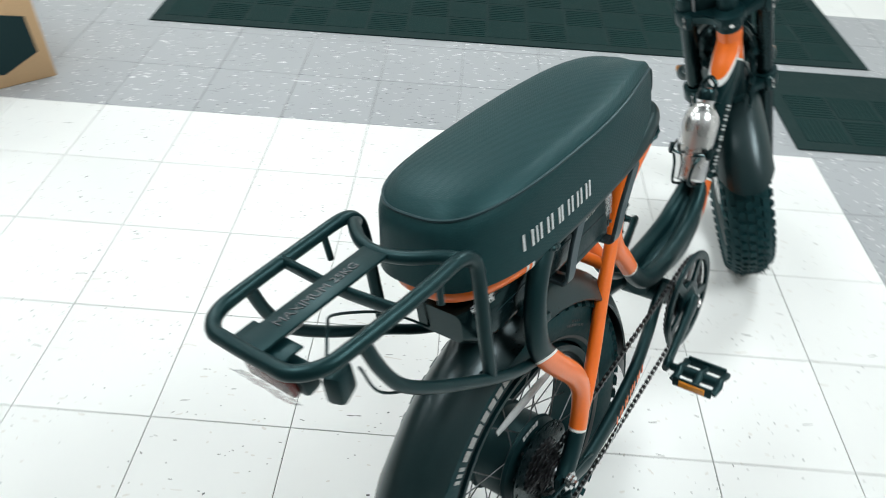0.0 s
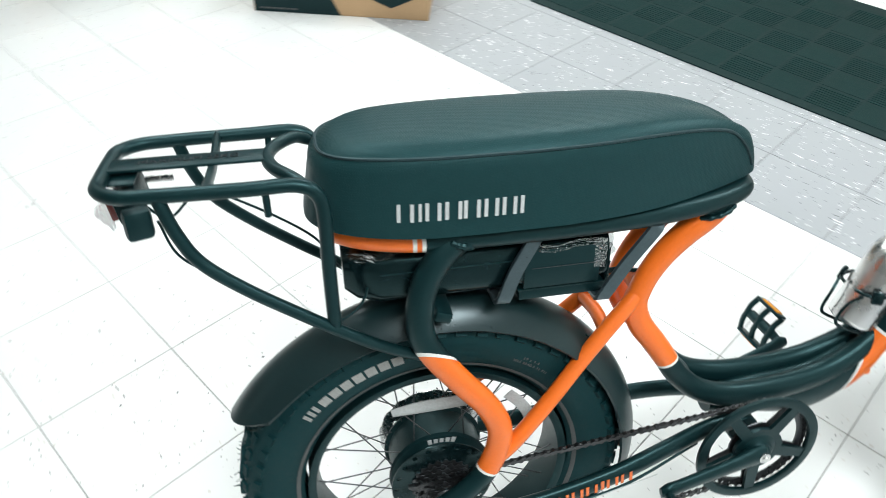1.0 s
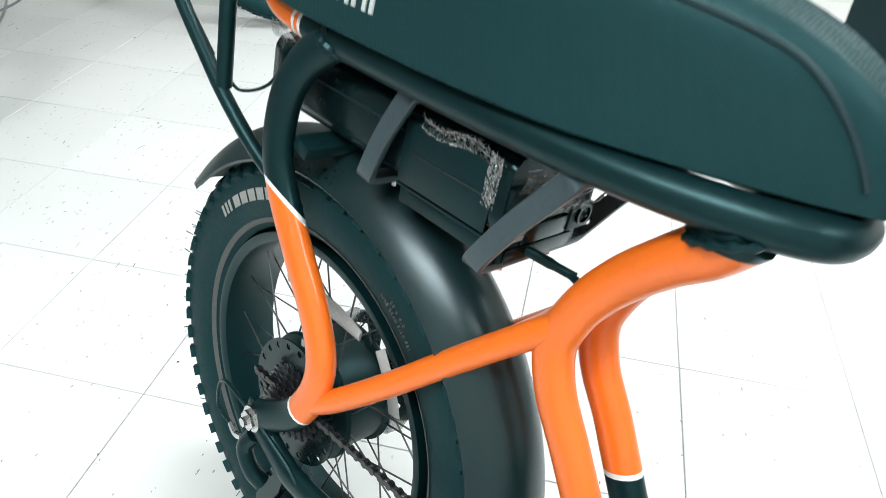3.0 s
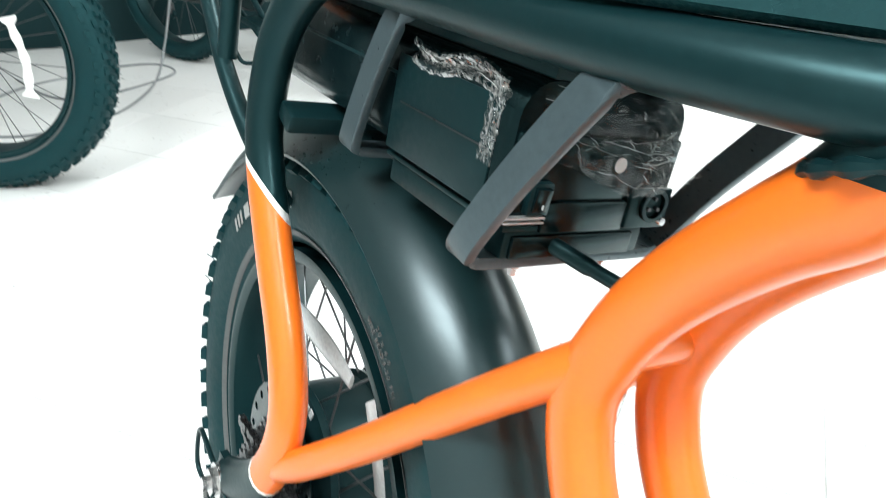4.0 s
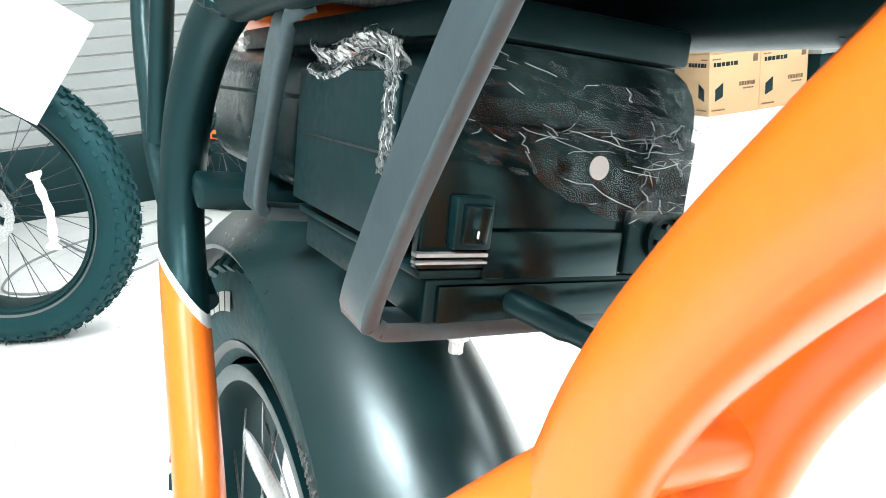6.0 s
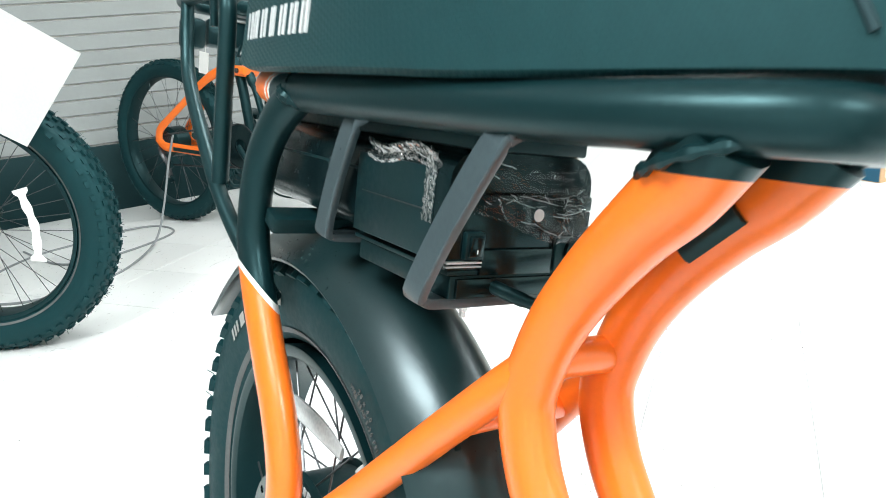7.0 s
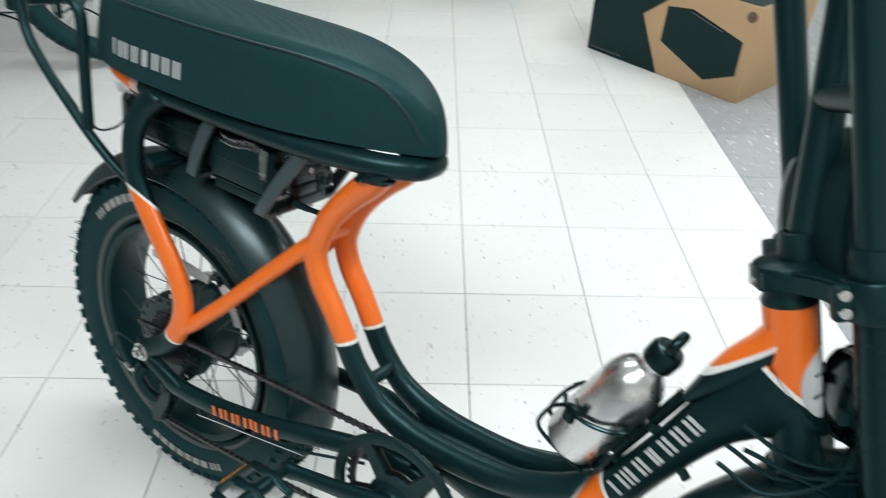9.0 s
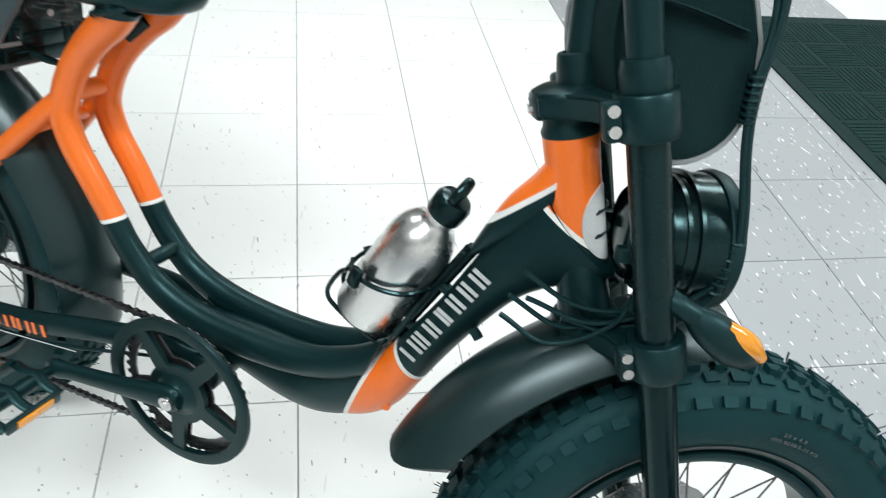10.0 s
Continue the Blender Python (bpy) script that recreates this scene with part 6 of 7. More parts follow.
sheet(kc, "orange_mark", [(0.445, 0.175), (0.52, 0.175), (0.52, 0.26), (0.445, 0.26)], CARD_ORANGE, "x", label="orange printed square")
bars(kc, "maker_print", "x", 0.51, 0.33, 0.408, 0.030, CARD_DARK, (1, 1, 4, 1, 4, 1, 4, 1, 4, 1, 4), "dark printed bars")
bars(kc, "small_print", "x", 0.52, 0.31, 0.030, 0.012, CARD_PRINT, WORD)
bars(kc, "maker_print", "y", 0.03, 0.19, 0.408, 0.028, CARD_DARK, (1, 1, 4, 1, 4, 1, 4, 1, 4, 1, 4), "dark printed bars")
for k in range(5):
    bars(kc, "small_print", "y", 0.03, 0.30 - 0.03 * (k % 3), 0.355 - 0.018 * k, 0.005, CARD_PRINT, WORD)
part("round_print", turned([(0.030, -0.0004), (0.042, -0.0004), (0.042, 0.0004), (0.030, 0.0004)], 28, "Y", (0.41, -0.0014, 0.345), closed=True), CARD_PRINT, kc)
sheet(kc, "shipping_label", [(0.03, 0.02), (0.11, 0.02), (0.11, 0.085), (0.03, 0.085)], LABEL_WHITE, "y", label="white shipping label")
bars(kc, "label_print", "y", 0.038, 0.10, 0.06, 0.008, CARD_DARK, (1, 1, 2, 1, 1, 1, 3, 1, 1, 1, 2))
bars(kc, "small_print", "y", 0.16, 0.30, 0.022, 0.010, CARD_PRINT, WORD)

sp = thing("loudspeaker_box", "large black loudspeaker box standing on a carton", "speaker", Matrix.Translation((0, 0, KZ + 0.001)) @ kc.matrix_basis)
part("cabinet", boxed((0.46, 0.42, 0.50), (0.252, 0.235, 0.25), bevel=0.012, seg=3), CARD_DARK, sp, "black carpeted cabinet")


def square_ring(u, z, half, r, wide, face_x):
    out, inner = [], []
    for cu, cz, a0 in ((1, 1, 0), (-1, 1, 90), (-1, -1, 180), (1, -1, 270)):
        for k in range(6):
            a = radians(a0 + 18 * k)
            out.append((u + cu * (half - r) + r * math.cos(a), z + cz * (half - r) + r * math.sin(a)))
            inner.append((u + cu * (half - r) + (r - wide) * math.cos(a), z + cz * (half - r) + (r - wide) * math.sin(a)))
    return plate(out, 0.010, "X", face_x, [inner])


part("driver_frame", square_ring(0.22, 0.255, 0.165, 0.045, 0.014, 0.0175), GLOSS_BLACK, sp, "square black driver frame", smooth=False)
part("driver_cone", turned([(0.0, 0.012), (0.05, 0.016), (0.11, 0.004), (0.128, -0.004), (0.142, -0.006), (0.15, 0.004)], 44, "X", (0.012, 0.22, 0.255)), BLACK_PLASTIC, sp, "ribbed square-set speaker cone")
for k in range(4):
    a = radians(45 + 90 * k)
    part("cone_rib", tubed([(0.004, 0.22 + 0.05 * math.cos(a), 0.255 + 0.05 * math.sin(a)), (0.002, 0.22 + 0.15 * math.cos(a), 0.255 + 0.15 * math.sin(a))], 0.004, 2, 8), GLOSS_BLACK, sp)
tag = part("label", boxed((0.001, 0.060, 0.115), (0.0205, 0.065, 0.235)), LABEL_BLUE, sp, "blue paper label", smooth=False)
for z, w in ((0.272, 0.04), (0.26, 0.03), (0.248, 0.045), (0.2, 0.02)):
    part("label_print", boxed((0.001, w, 0.006), (0.0194, 0.065, z)), LABEL_WHITE, tag, smooth=False)
part("label_print", boxed((0.001, 0.006, 0.02), (0.0190, 0.065, 0.2)), LABEL_WHITE, tag, smooth=False)

# dark and tan speaker carton beside the grey aisle
dc = thing("speaker_carton", "dark printed speaker carton with a tan panel", "box", pose(-0.855, 1.082, 0, 0, 0, 130.5))
DX, DY, DZ = 0.45, 0.745, 0.372
part("body", boxed((DX, DY, DZ), (DX / 2, DY / 2, DZ / 2), bevel=0.004), CARD, dc)
sheet(dc, "dark_panel", [(0.374, 0.002), (0.742, 0.002), (0.742, DZ - 0.002), (0.30, DZ - 0.002), (0.486, 0.222)], CARD_DARK, "x", label="blue-black printed panel")
sheet(dc, "printed_picture", [(0.38, 0.28), (0.27, 0.297), (0.038, 0.233), (0.035, 0.103), (0.16, 0.046), (0.382, 0.139)], CARD_DARK, "x", label="dark six-sided printed picture")
part("picture_line", tubed([(-0.0018, 0.272, 0.285), (-0.0018, 0.13, 0.248)], 0.0022, 2, 6), GREY_LINE, dc)
part("top_panel", boxed((DX - 0.01, DY - 0.01, 0.0012), (DX / 2, DY / 2, DZ + 0.0004)), CARD_DARK, dc, "dark printed top")
bars(dc, "small_print", "x", 0.72, 0.56, 0.018, 0.007, GREY_LINE, WORD)
bars(dc, "maker_print", "x", 0.73, 0.60, 0.345, 0.022, CARD, WORD)
part("round_print", turned([(0.0, -0.0004), (0.02, -0.0004), (0.02, 0.0004), (0.0, 0.0004)], 20, "X", (-0.0014, 0.03, 0.33)), CARD_PRINT, dc)

# stacked brown cartons against the black wall base
m0 = pose(-3.762, -0.812, 0, 0, 0, 134.5)


def stacked(m, label):
    c = thing("shipping_carton", label, "box", m, "stacked cartons")
    s = 0.383
    part("body", boxed((s, s, s), (s / 2, s / 2, s / 2), bevel=0.004), CARD, c)
    for face in "xy":
        bars(c, "maker_print", face, 0.03, 0.21, 0.318, 0.026, CARD_DARK, WORD, "dark printed bars")
        sheet(c, "corner_mark", [(0.325, 0.315), (0.362, 0.315), (0.362, 0.362), (0.325, 0.362)], CARD_PRINT, face)
        sheet(c, "printed_picture", [(0.045, 0.09), (0.105, 0.115), (0.105, 0.205), (0.045, 0.165)], CARD_DARK, face, label="dark printed picture")
        bars(c, "side_print", face, 0.225, 0.345, 0.185, 0.026, CARD_PRINT, WORD)
        bars(c, "side_print", face, 0.255, 0.335, 0.155, 0.010, CARD_PRINT, WORD)
        bars(c, "small_print", face, 0.02, 0.12, 0.035, 0.010, CARD_PRINT, WORD)
        bars(c, "small_print", face, 0.02, 0.08, 0.352, 0.008, CARD_PRINT, WORD)
    return c


first = stacked(m0, "brown printed shipping carton in a stack")
for dx, dy, lv, turn in ((0.394, 0.012, 0, 1.0), (0.002, 0.004, 1, -0.8), (0.398, 0.01, 1, 0.6)):
    copy_thing(first, m0 @ pose(dx, dy, 0.3842 * lv, 0, 0, turn))
slip = m0 @ pose(0.09, -0.0022, 0.384 + 0.19, 0, 0, -0.8)
tagged(solid("packing_slip", boxed((0.075, 0.0015, 0.11)), LABEL_WHITE, "white packing slip in a shiny sleeve on a carton", "label", slip), kind="")

# low black cabinet with a white top board beyond the stack
low = thing("low_cabinet", "low black cabinet with a white top board", "cabinet", pose(-4.45, -0.20, 0, 0, 0, 142))
part("body", boxed((0.95, 0.40, 0.30), (0.475, 0.20, 0.15), bevel=0.004), WALL_BLACK, low)
part("top_board", boxed((0.97, 0.42, 0.030), (0.475, 0.195, 0.316), bevel=0.003), WALL_SLAT, low, "white top board")

# shelf with a boxed speaker set behind the carton
sh = thing("display_shelf", "black display shelf with white shelf edges", "shelf", pose(-3.30, 0.585, 0, 0, 0, 58))
part("back", boxed((1.30, 0.02, 1.10), (0.65, 0.40, 0.55)), WALL_BLACK, sh)
part("plinth", boxed((1.30, 0.39, 0.034), (0.65, 0.195, 0.017), bevel=0.002), WALL_SLAT, sh, "white plinth")
part("shelf_board", boxed((1.30, 0.39, 0.034), (0.65, 0.195, 0.405), bevel=0.002), WALL_SLAT, sh, "white shelf board")
for x in (0.01, 1.29):
    part("side", boxed((0.02, 0.388, 1.05), (x, 0.196, 0.56)), WALL_BLACK, sh)
sb = thing("boxed_speaker_set", "black boxed speaker set with white lettering", "box", sh.matrix_basis @ pose(0.06, 0.02, 0.0345))
part("body", boxed((0.62, 0.33, 0.335), (0.31, 0.165, 0.1675), bevel=0.003), CARD_DARK, sb)
sheet(sb, "orange_band", [(0.01, 0.125), (0.61, 0.125), (0.61, 0.137), (0.01, 0.137)], CARD_ORANGE, "y", label="orange printed band")
sheet(sb, "grey_band", [(0.01, 0.015), (0.20, 0.015), (0.20, 0.045), (0.01, 0.045)], GREY_LINE, "y")
sheet(sb, "red_badge", [(0.335, 0.02), (0.385, 0.02), (0.385, 0.062), (0.335, 0.062)], CARD_ORANGE, "y", 0.0012)
writing(sb, (0.02, -0.0016, 0.072), 0.058, "Subwoofer System", pose(0, 0, 0, 90, 0, 0), LABEL_WHITE, label="white printed lettering")
part("printed_picture", turned([(0.0, -0.0004), (0.045, -0.0004), (0.045, 0.0004), (0.0, 0.0004)], 28, "Y", (0.37, -0.0012, 0.275)), GREY_LINE, sb, "grey printed speaker picture")
part("printed_picture", turned([(0.0, -0.0004), (0.028, -0.0004), (0.028, 0.0004), (0.0, 0.0004)], 28, "Y", (0.37, -0.0022, 0.275)), CARD_DARK, sb)
sheet(sb, "printed_picture", [(0.34, 0.15), (0.40, 0.15), (0.40, 0.20), (0.37, 0.225), (0.34, 0.20)], LABEL_WHITE, "y")
sb2 = thing("boxed_speaker", "black boxed speaker on the upper shelf", "box", sh.matrix_basis @ pose(0.12, 0.02, 0.4225))
part("body", boxed((0.70, 0.33, 0.40), (0.35, 0.165, 0.20), bevel=0.003), CARD_DARK, sb2)
part("printed_picture", turned([(0.05, -0.0004), (0.066, -0.0004), (0.066, 0.0004), (0.05, 0.0004)], 28, "Y", (0.42, -0.0012, 0.13), closed=True), GREY_LINE, sb2)

# ---- the mountain bicycle by the slatted wall ----
MR = 0.368
MTB = Matrix.Translation((-1.26, -2.579, 0)) @ Euler((0, 0, radians(83.1))).to_matrix().to_4x4() @ Euler((radians(-5.3), 0, 0)).to_matrix().to_4x4()
mtb = thing("mountain_bicycle", "black and orange full-suspension electric bicycle by the wall", "bicycle", MTB)
mrear = wheel("rear_wheel", mtb, pose(0, 0, MR), (0.060, 0.030), False, MR, MR - 0.066, 32, 0.78)
part("hub_motor", turned([(0, -0.05), (0.045, -0.05), (0.068, -0.035), (0.070, 0.035), (0.045, 0.05), (0, 0.05)], 36), BLACK, mrear)
for i in range(5):
    part("sprocket", turned([(0.02, -0.056 - 0.005 * i), (0.052 - 0.006 * i, -0.056 - 0.005 * i), (0.052 - 0.006 * i, -0.054 - 0.005 * i), (0.02, -0.054 - 0.005 * i)], 30, closed=True), DARK_STEEL, mrear)
for sd in (-1, 1):
    part("seat_stay", tubed([(-0.004, sd * 0.082, 0.372), (0.010, sd * 0.080, 0.425), (0.07, sd * 0.072, 0.475), (0.16, sd * 0.060, 0.540), (0.26, sd * 0.052, 0.610), (0.34, sd * 0.046, 0.652), (0.42, sd * 0.04, 0.672), (0.52, sd * 0.032, 0.655)],
                            [tuple(q) for q in spline([(0.009, 0.022), (0.010, 0.020), (0.010, 0.017), (0.010, 0.016), (0.010, 0.017), (0.011, 0.020), (0.011, 0.022), (0.010, 0.018)], 6)], 6, 12, side=(0, 1, 0)), ORANGE, mtb, "orange painted rear arm")
    part("chain_stay", tubed([(-0.006, sd * 0.082, 0.385), (0.03, sd * 0.080, 0.352), (0.10, sd * 0.076, 0.345), (0.25, sd * 0.068, 0.328), (0.385, sd * 0.058, 0.316)], [(0.009, 0.020)] * 25, 6, 12, side=(0, 1, 0)), ORANGE, mtb, "orange painted rear arm")
    part("stay_inset", tubed([(0.09, sd * 0.0865, 0.342), (0.20, sd * 0.0805, 0.330), (0.32, sd * 0.073, 0.319)], (0.001, 0.008), 4, 8, side=(0, 1, 0)), BLACK, mtb)
part("seat_tube", tubed([(0.36, 0, 0.92), (0.41, 0, 0.78), (0.455, 0, 0.64), (0.475, 0, 0.50), (0.49, 0, 0.38)], 0.021, 6, 14), BLACK, mtb)
part("shock", tubed([(0.50, 0, 0.665), (0.535, 0, 0.58), (0.565, 0, 0.47)], [(0.020, 0.020)] * 5 + [(0.014, 0.014)] * 8, 6, 14), BLACK, mtb, "black rear shock")
part("shock_link", boxed((0.11, 0.10, 0.035), (0.47, 0, 0.668), (0, 8, 0), 0.01), ORANGE, mtb, "orange rocker link")
part("link_bolt", turned([(0, -0.004), (0.010, -0.004), (0.010, 0.004), (0, 0.004)], 14, "Y", (0.49, -0.053, 0.665)), DARK_STEEL, mtb)
part("motor_shell", tubed([(0.45, 0, 0.36), (0.52, 0, 0.35), (0.60, 0, 0.40)], [(0.055, 0.055)] * 7 + [(0.045, 0.045)] * 6, 6, 16), BLACK, mtb)
part("down_tube", tubed([(0.59, 0, 0.41), (0.75, 0, 0.585), (0.90, 0, 0.755), (0.965, 0, 0.84)], [(0.040, 0.042)] * 19, 6, 16, side=(0, 1, 0)), BLACK, mtb)
dm = Vector((0.24, 0, 0.28)).normalized()
dn = Vector((-dm.z, 0, dm.x))
panel_o = [(0.62, 0.415), (0.645, 0.405), (0.90, 0.695), (0.905, 0.735), (0.885, 0.735), (0.635, 0.455)]
part("tube_panel", plate(panel_o, 0.084, "Y", 0.0), ORANGE, mtb, "orange panel with dark bars on the down tube", smooth=False)
for k in range(8):
    p = Vector((0.655, -0.0432, 0.452)) + dm * 0.040 * k
    part("maker_print", boxed((0.006 if k in (1, 7) else 0.026, 0.0014, 0.022), tuple(p), (0, -math.degrees(math.atan2(dm.z, dm.x)), 0)), CARD_DARK, mtb, smooth=False)
bat = part("battery_pack", tubed([tuple(Vector((0.640, 0, 0.50)) + dn * 0.018), tuple(Vector((0.72, 0, 0.595)) + dn * 0.026), tuple(Vector((0.86, 0, 0.755)) + dn * 0.026), tuple(Vector((0.90, 0, 0.80)) + dn * 0.02)], [(0.036, 0.042)] * 19, 6, 16, side=(0, 1, 0)), GLOSS_BLACK, mtb, "black battery pack on the down tube")
for k in range(8):
    p = Vector((0.665, -0.0365, 0.545)) + dn * 0.02 + dm * 0.022 * k
    part("maker_print", boxed((0.004 if k in (1, 7) else 0.014, 0.0014, 0.013), tuple(p), (0, -math.degrees(math.atan2(dm.z, dm.x)), 0)), ORANGE, bat, smooth=False)
part("top_tube", tubed([(0.40, 0, 0.80), (0.56, 0, 0.785), (0.70, 0, 0.83), (0.85, 0, 0.885), (0.955, 0, 0.90)], [(0.022, 0.020)] * 25, 6, 14), BLACK, mtb)
part("head_tube", tubed([(0.985, 0, 0.80), (0.945, 0, 0.93)], 0.028, 0, 18), BLACK, mtb)
part("seat_post", tubed([(0.36, 0, 0.92), (0.325, 0, 1.02)], 0.0145, 0, 14), BLACK, mtb)
part("saddle", tubed([(0.18, 0, 1.045), (0.24, 0, 1.055), (0.33, 0, 1.045), (0.46, 0, 1.05)], [tuple(q) for q in spline([(0.06, 0.018), (0.07, 0.02), (0.035, 0.018), (0.018, 0.012)], 6)], 6, 16, side=(0, 1, 0)), BLACK_PLASTIC, mtb, "black narrow saddle")
# fork turned towards the room
mfork = new("fork")
mfork.parent = mtb
FA = Vector((-0.30, 0, 0.954)).normalized()
mfork.matrix_basis = Matrix.Translation((0.985, 0, 0.80)) @ Matrix(((FA.z, 0, FA.x, 0), (0, 1, 0, 0), (-FA.x, 0, FA.z, 0), (0, 0, 0, 1))) @ pose(0, 0, 0, 0, 0, 32)
tagged(mfork, "suspension fork with silver stanchions")
AX = Vector((0.10, 0, -0.47))
for sd in (-1, 1):
    part("stanchion", tubed([(0.05, sd * 0.062, 0.02), (0.05, sd * 0.062, -0.16)], 0.0155, 0, 16), STEEL, mfork, "bright steel stanchion")
    part("lower_leg", tubed([(0.05, sd * 0.062, -0.14), (0.052, sd * 0.064, -0.30), (0.07, sd * 0.066, -0.43), (0.10, sd * 0.066, -0.475)], [(0.022, 0.022)] * 7 + [(0.018, 0.018)] * 12, 6, 16), BLACK, mfork, "black lower fork leg")
    part("leg_print", boxed((0.006, 0.0014, 0.16), (0.058, sd * 0.0868, -0.26), (0, 3, 0)), SILVER_PRINT, mfork, smooth=False)
part("crown", boxed((0.05, 0.16, 0.034), (0.04, 0, 0.02), bevel=0.010), BLACK, mfork)
part("arch", tubed([(0.075, -0.06, -0.15), (0.10, -0.045, -0.085), (0.105, 0, -0.065), (0.10, 0.045, -0.085), (0.075, 0.06, -0.15)], (0.012, 0.009), 6, 10), BLACK, mfork)
part("stem", tubed([(0, 0, 0.02), (0, 0, 0.16), (0.05, 0, 0.19)], 0.018, 6, 14), BLACK, mfork)
part("handlebar", tubed([(-0.02, 0.34, 0.21), (0.03, 0.15, 0.205), (0.05, 0, 0.19), (0.03, -0.15, 0.205), (-0.02, -0.34, 0.21)], 0.0125, 6, 12), BLACK, mfork)
mfront = wheel("front_wheel", mfork, pose(AX.x, 0, AX.z, 0, 0, 0), (0.022, 0.028), False, MR, MR - 0.066, 32, 0.78)
part("hub", turned([(0, -0.05), (0.012, -0.05), (0.025, -0.028), (0.015, -0.02), (0.015, 0.02), (0.025, 0.028), (0.012, 0.05), (0, 0.05)], 24), BLACK, mfront)
rotor(mfront, 0.042, 0.085)
# drive parts
mdrive = new("crankset")
mdrive.parent = mtb
part("chain_ring", turned([(0.03, -0.074), (0.088, -0.075), (0.094, -0.073), (0.088, -0.071), (0.03, -0.070)], 48, "Y", (0.49, 0, 0.355), closed=True), GLOSS_BLACK, mdrive, "black chain ring with steel edge")
part("ring_edge", turned([(0.092, -0.0775), (0.096, -0.0775), (0.096, -0.0745), (0.092, -0.0745)], 48, "Y", (0.49, 0, 0.355), closed=True), DARK_STEEL, mdrive)
for sd, a in ((-1, -48), (1, 132)):
    d = Vector((math.cos(radians(a)), 0, math.sin(radians(a))))
    c0 = Vector((0.49, sd * 0.085, 0.355))
    part("crank_arm", tubed([tuple(c0), tuple(c0 + d * 0.17 + Vector((0, sd * 0.02, 0)))], (0.009, 0.014), 0, 12, side=(0, 1, 0)), BLACK, mdrive)
    part("pedal", boxed((0.09, 0.08, 0.022), tuple(c0 + d * 0.17 + Vector((0, sd * 0.065, 0))), (0, 20, 0), 0.005), BLACK_PLASTIC, mdrive)
mm = part("derailleur", tubed([(0.0, -0.085, 0.345), (0.03, -0.10, 0.315), (0.045, -0.088, 0.27), (0.04, -0.082, 0.21)], [(0.006, 0.011)] * 19, 6, 10), DARK_STEEL, mtb, "rear derailleur")
part("jockey_wheel", turned([(0, -0.006), (0.018, -0.006), (0.018, 0.006), (0, 0.006)], 16, "Y", (0.04, -0.080, 0.205)), BLACK_PLASTIC, mm)
part("jockey_wheel", turned([(0, -0.006), (0.018, -0.006), (0.018, 0.006), (0, 0.006)], 16, "Y", (0.05, -0.080, 0.27)), BLACK_PLASTIC, mm)
part("chain", tubed([(0.05, -0.075, 0.27), (0.25, -0.073, 0.265), (0.47, -0.073, 0.265)], 0.004, 4, 8), CHAIN_STEEL, mtb)
part("chain", tubed([(0.0, -0.072, 0.40), (0.25, -0.073, 0.425), (0.47, -0.073, 0.445)], 0.004, 4, 8), CHAIN_STEEL, mtb)
part("kick_stand", tubed([(0.22, 0.06, 0.31), (0.29, 0.10, 0.20), (0.40, 0.165, 0.020)], 0.010, 6, 12), BLACK, mtb, "black kick stand")
part("stand_foot", boxed((0.05, 0.03, 0.014), (0.41, 0.168, 0.020), bevel=0.004), BLACK_PLASTIC, mtb)
hang = thing("hanging_tag", "white swing tag hanging from the bicycle", "tag", MTB @ pose(0.29, -0.04, 0.66))
part("card", boxed((0.055, 0.001, 0.09), (0, 0, 0.045), (0, 12, 0)), LABEL_WHITE, hang, smooth=False)
part("string", tubed([(0.018, 0, 0.085), (0.03, 0.0, 0.13), (0.06, 0.02, 0.18)], 0.0012, 4, 6), LABEL_WHITE, hang)
cl = thing("seat_clamp_lever", "bright aluminium clamp with a lever", "clamp", MTB @ pose(0.305, -0.03, 0.78))
part("block", boxed((0.055, 0.04, 0.075), (0, 0, 0.037), (0, 18, 0), 0.006), ALUMINIUM, cl)
part("lever", tubed([(-0.02, -0.025, 0.07), (-0.05, -0.03, 0.10), (-0.085, -0.03, 0.14)], (0.008, 0.004), 4, 10), ALUMINIUM, cl)
# clear plastic bag over the handlebar end
bm = bmesh.new()
rr = random.Random(8)
bmesh.ops.create_icosphere(bm, subdivisions=4, radius=0.13)
for v in bm.verts:
    n3 = v.co.normalized()
    v.co *= 1 + 0.14 * math.sin(7 * n3.x + 3 * n3.z) * math.sin(5 * n3.y + 2) + rr.uniform(-0.02, 0.02)
    v.co.z *= 1.15
solid("plastic_bag", bm, BLUE_PAINT, "milky plastic bag tied over the handlebar", "bag", MTB @ pose(1.22, -0.26, 0.93), smooth=True)

# ---- the fat-tyre bicycle standing across the aisle ----
FR = 0.371
FB = Matrix.Translation((0.02, -2.045, 0)) @ Euler((0, 0, radians(-66))).to_matrix().to_4x4()
fat = thing("fat_tyre_bicycle", "black fat-tyre bicycle with a pale tyre line", "bicycle", FB)
frw = wheel("rear_wheel", fat, pose(0, 0, FR), (0.030, 0.032), True, FR, FR - 0.094, 36)
part("hub", turned([(0, -0.075), (0.012, -0.075), (0.03, -0.032), (0.02, -0.02), (0.02, 0.02), (0.033, 0.032), (0.024, 0.05), (0.012, 0.085), (0, 0.085)], 28), BLACK, frw)
rotor(frw, 0.060, 0.090)
strip = []
for k in range(22):
    f = k / 21
    strip.append((-0.150 - 0.012 * math.sin(3 * f), 0.036 + 0.003 * math.sin(9 * f), 0.085 - 0.20 * f))
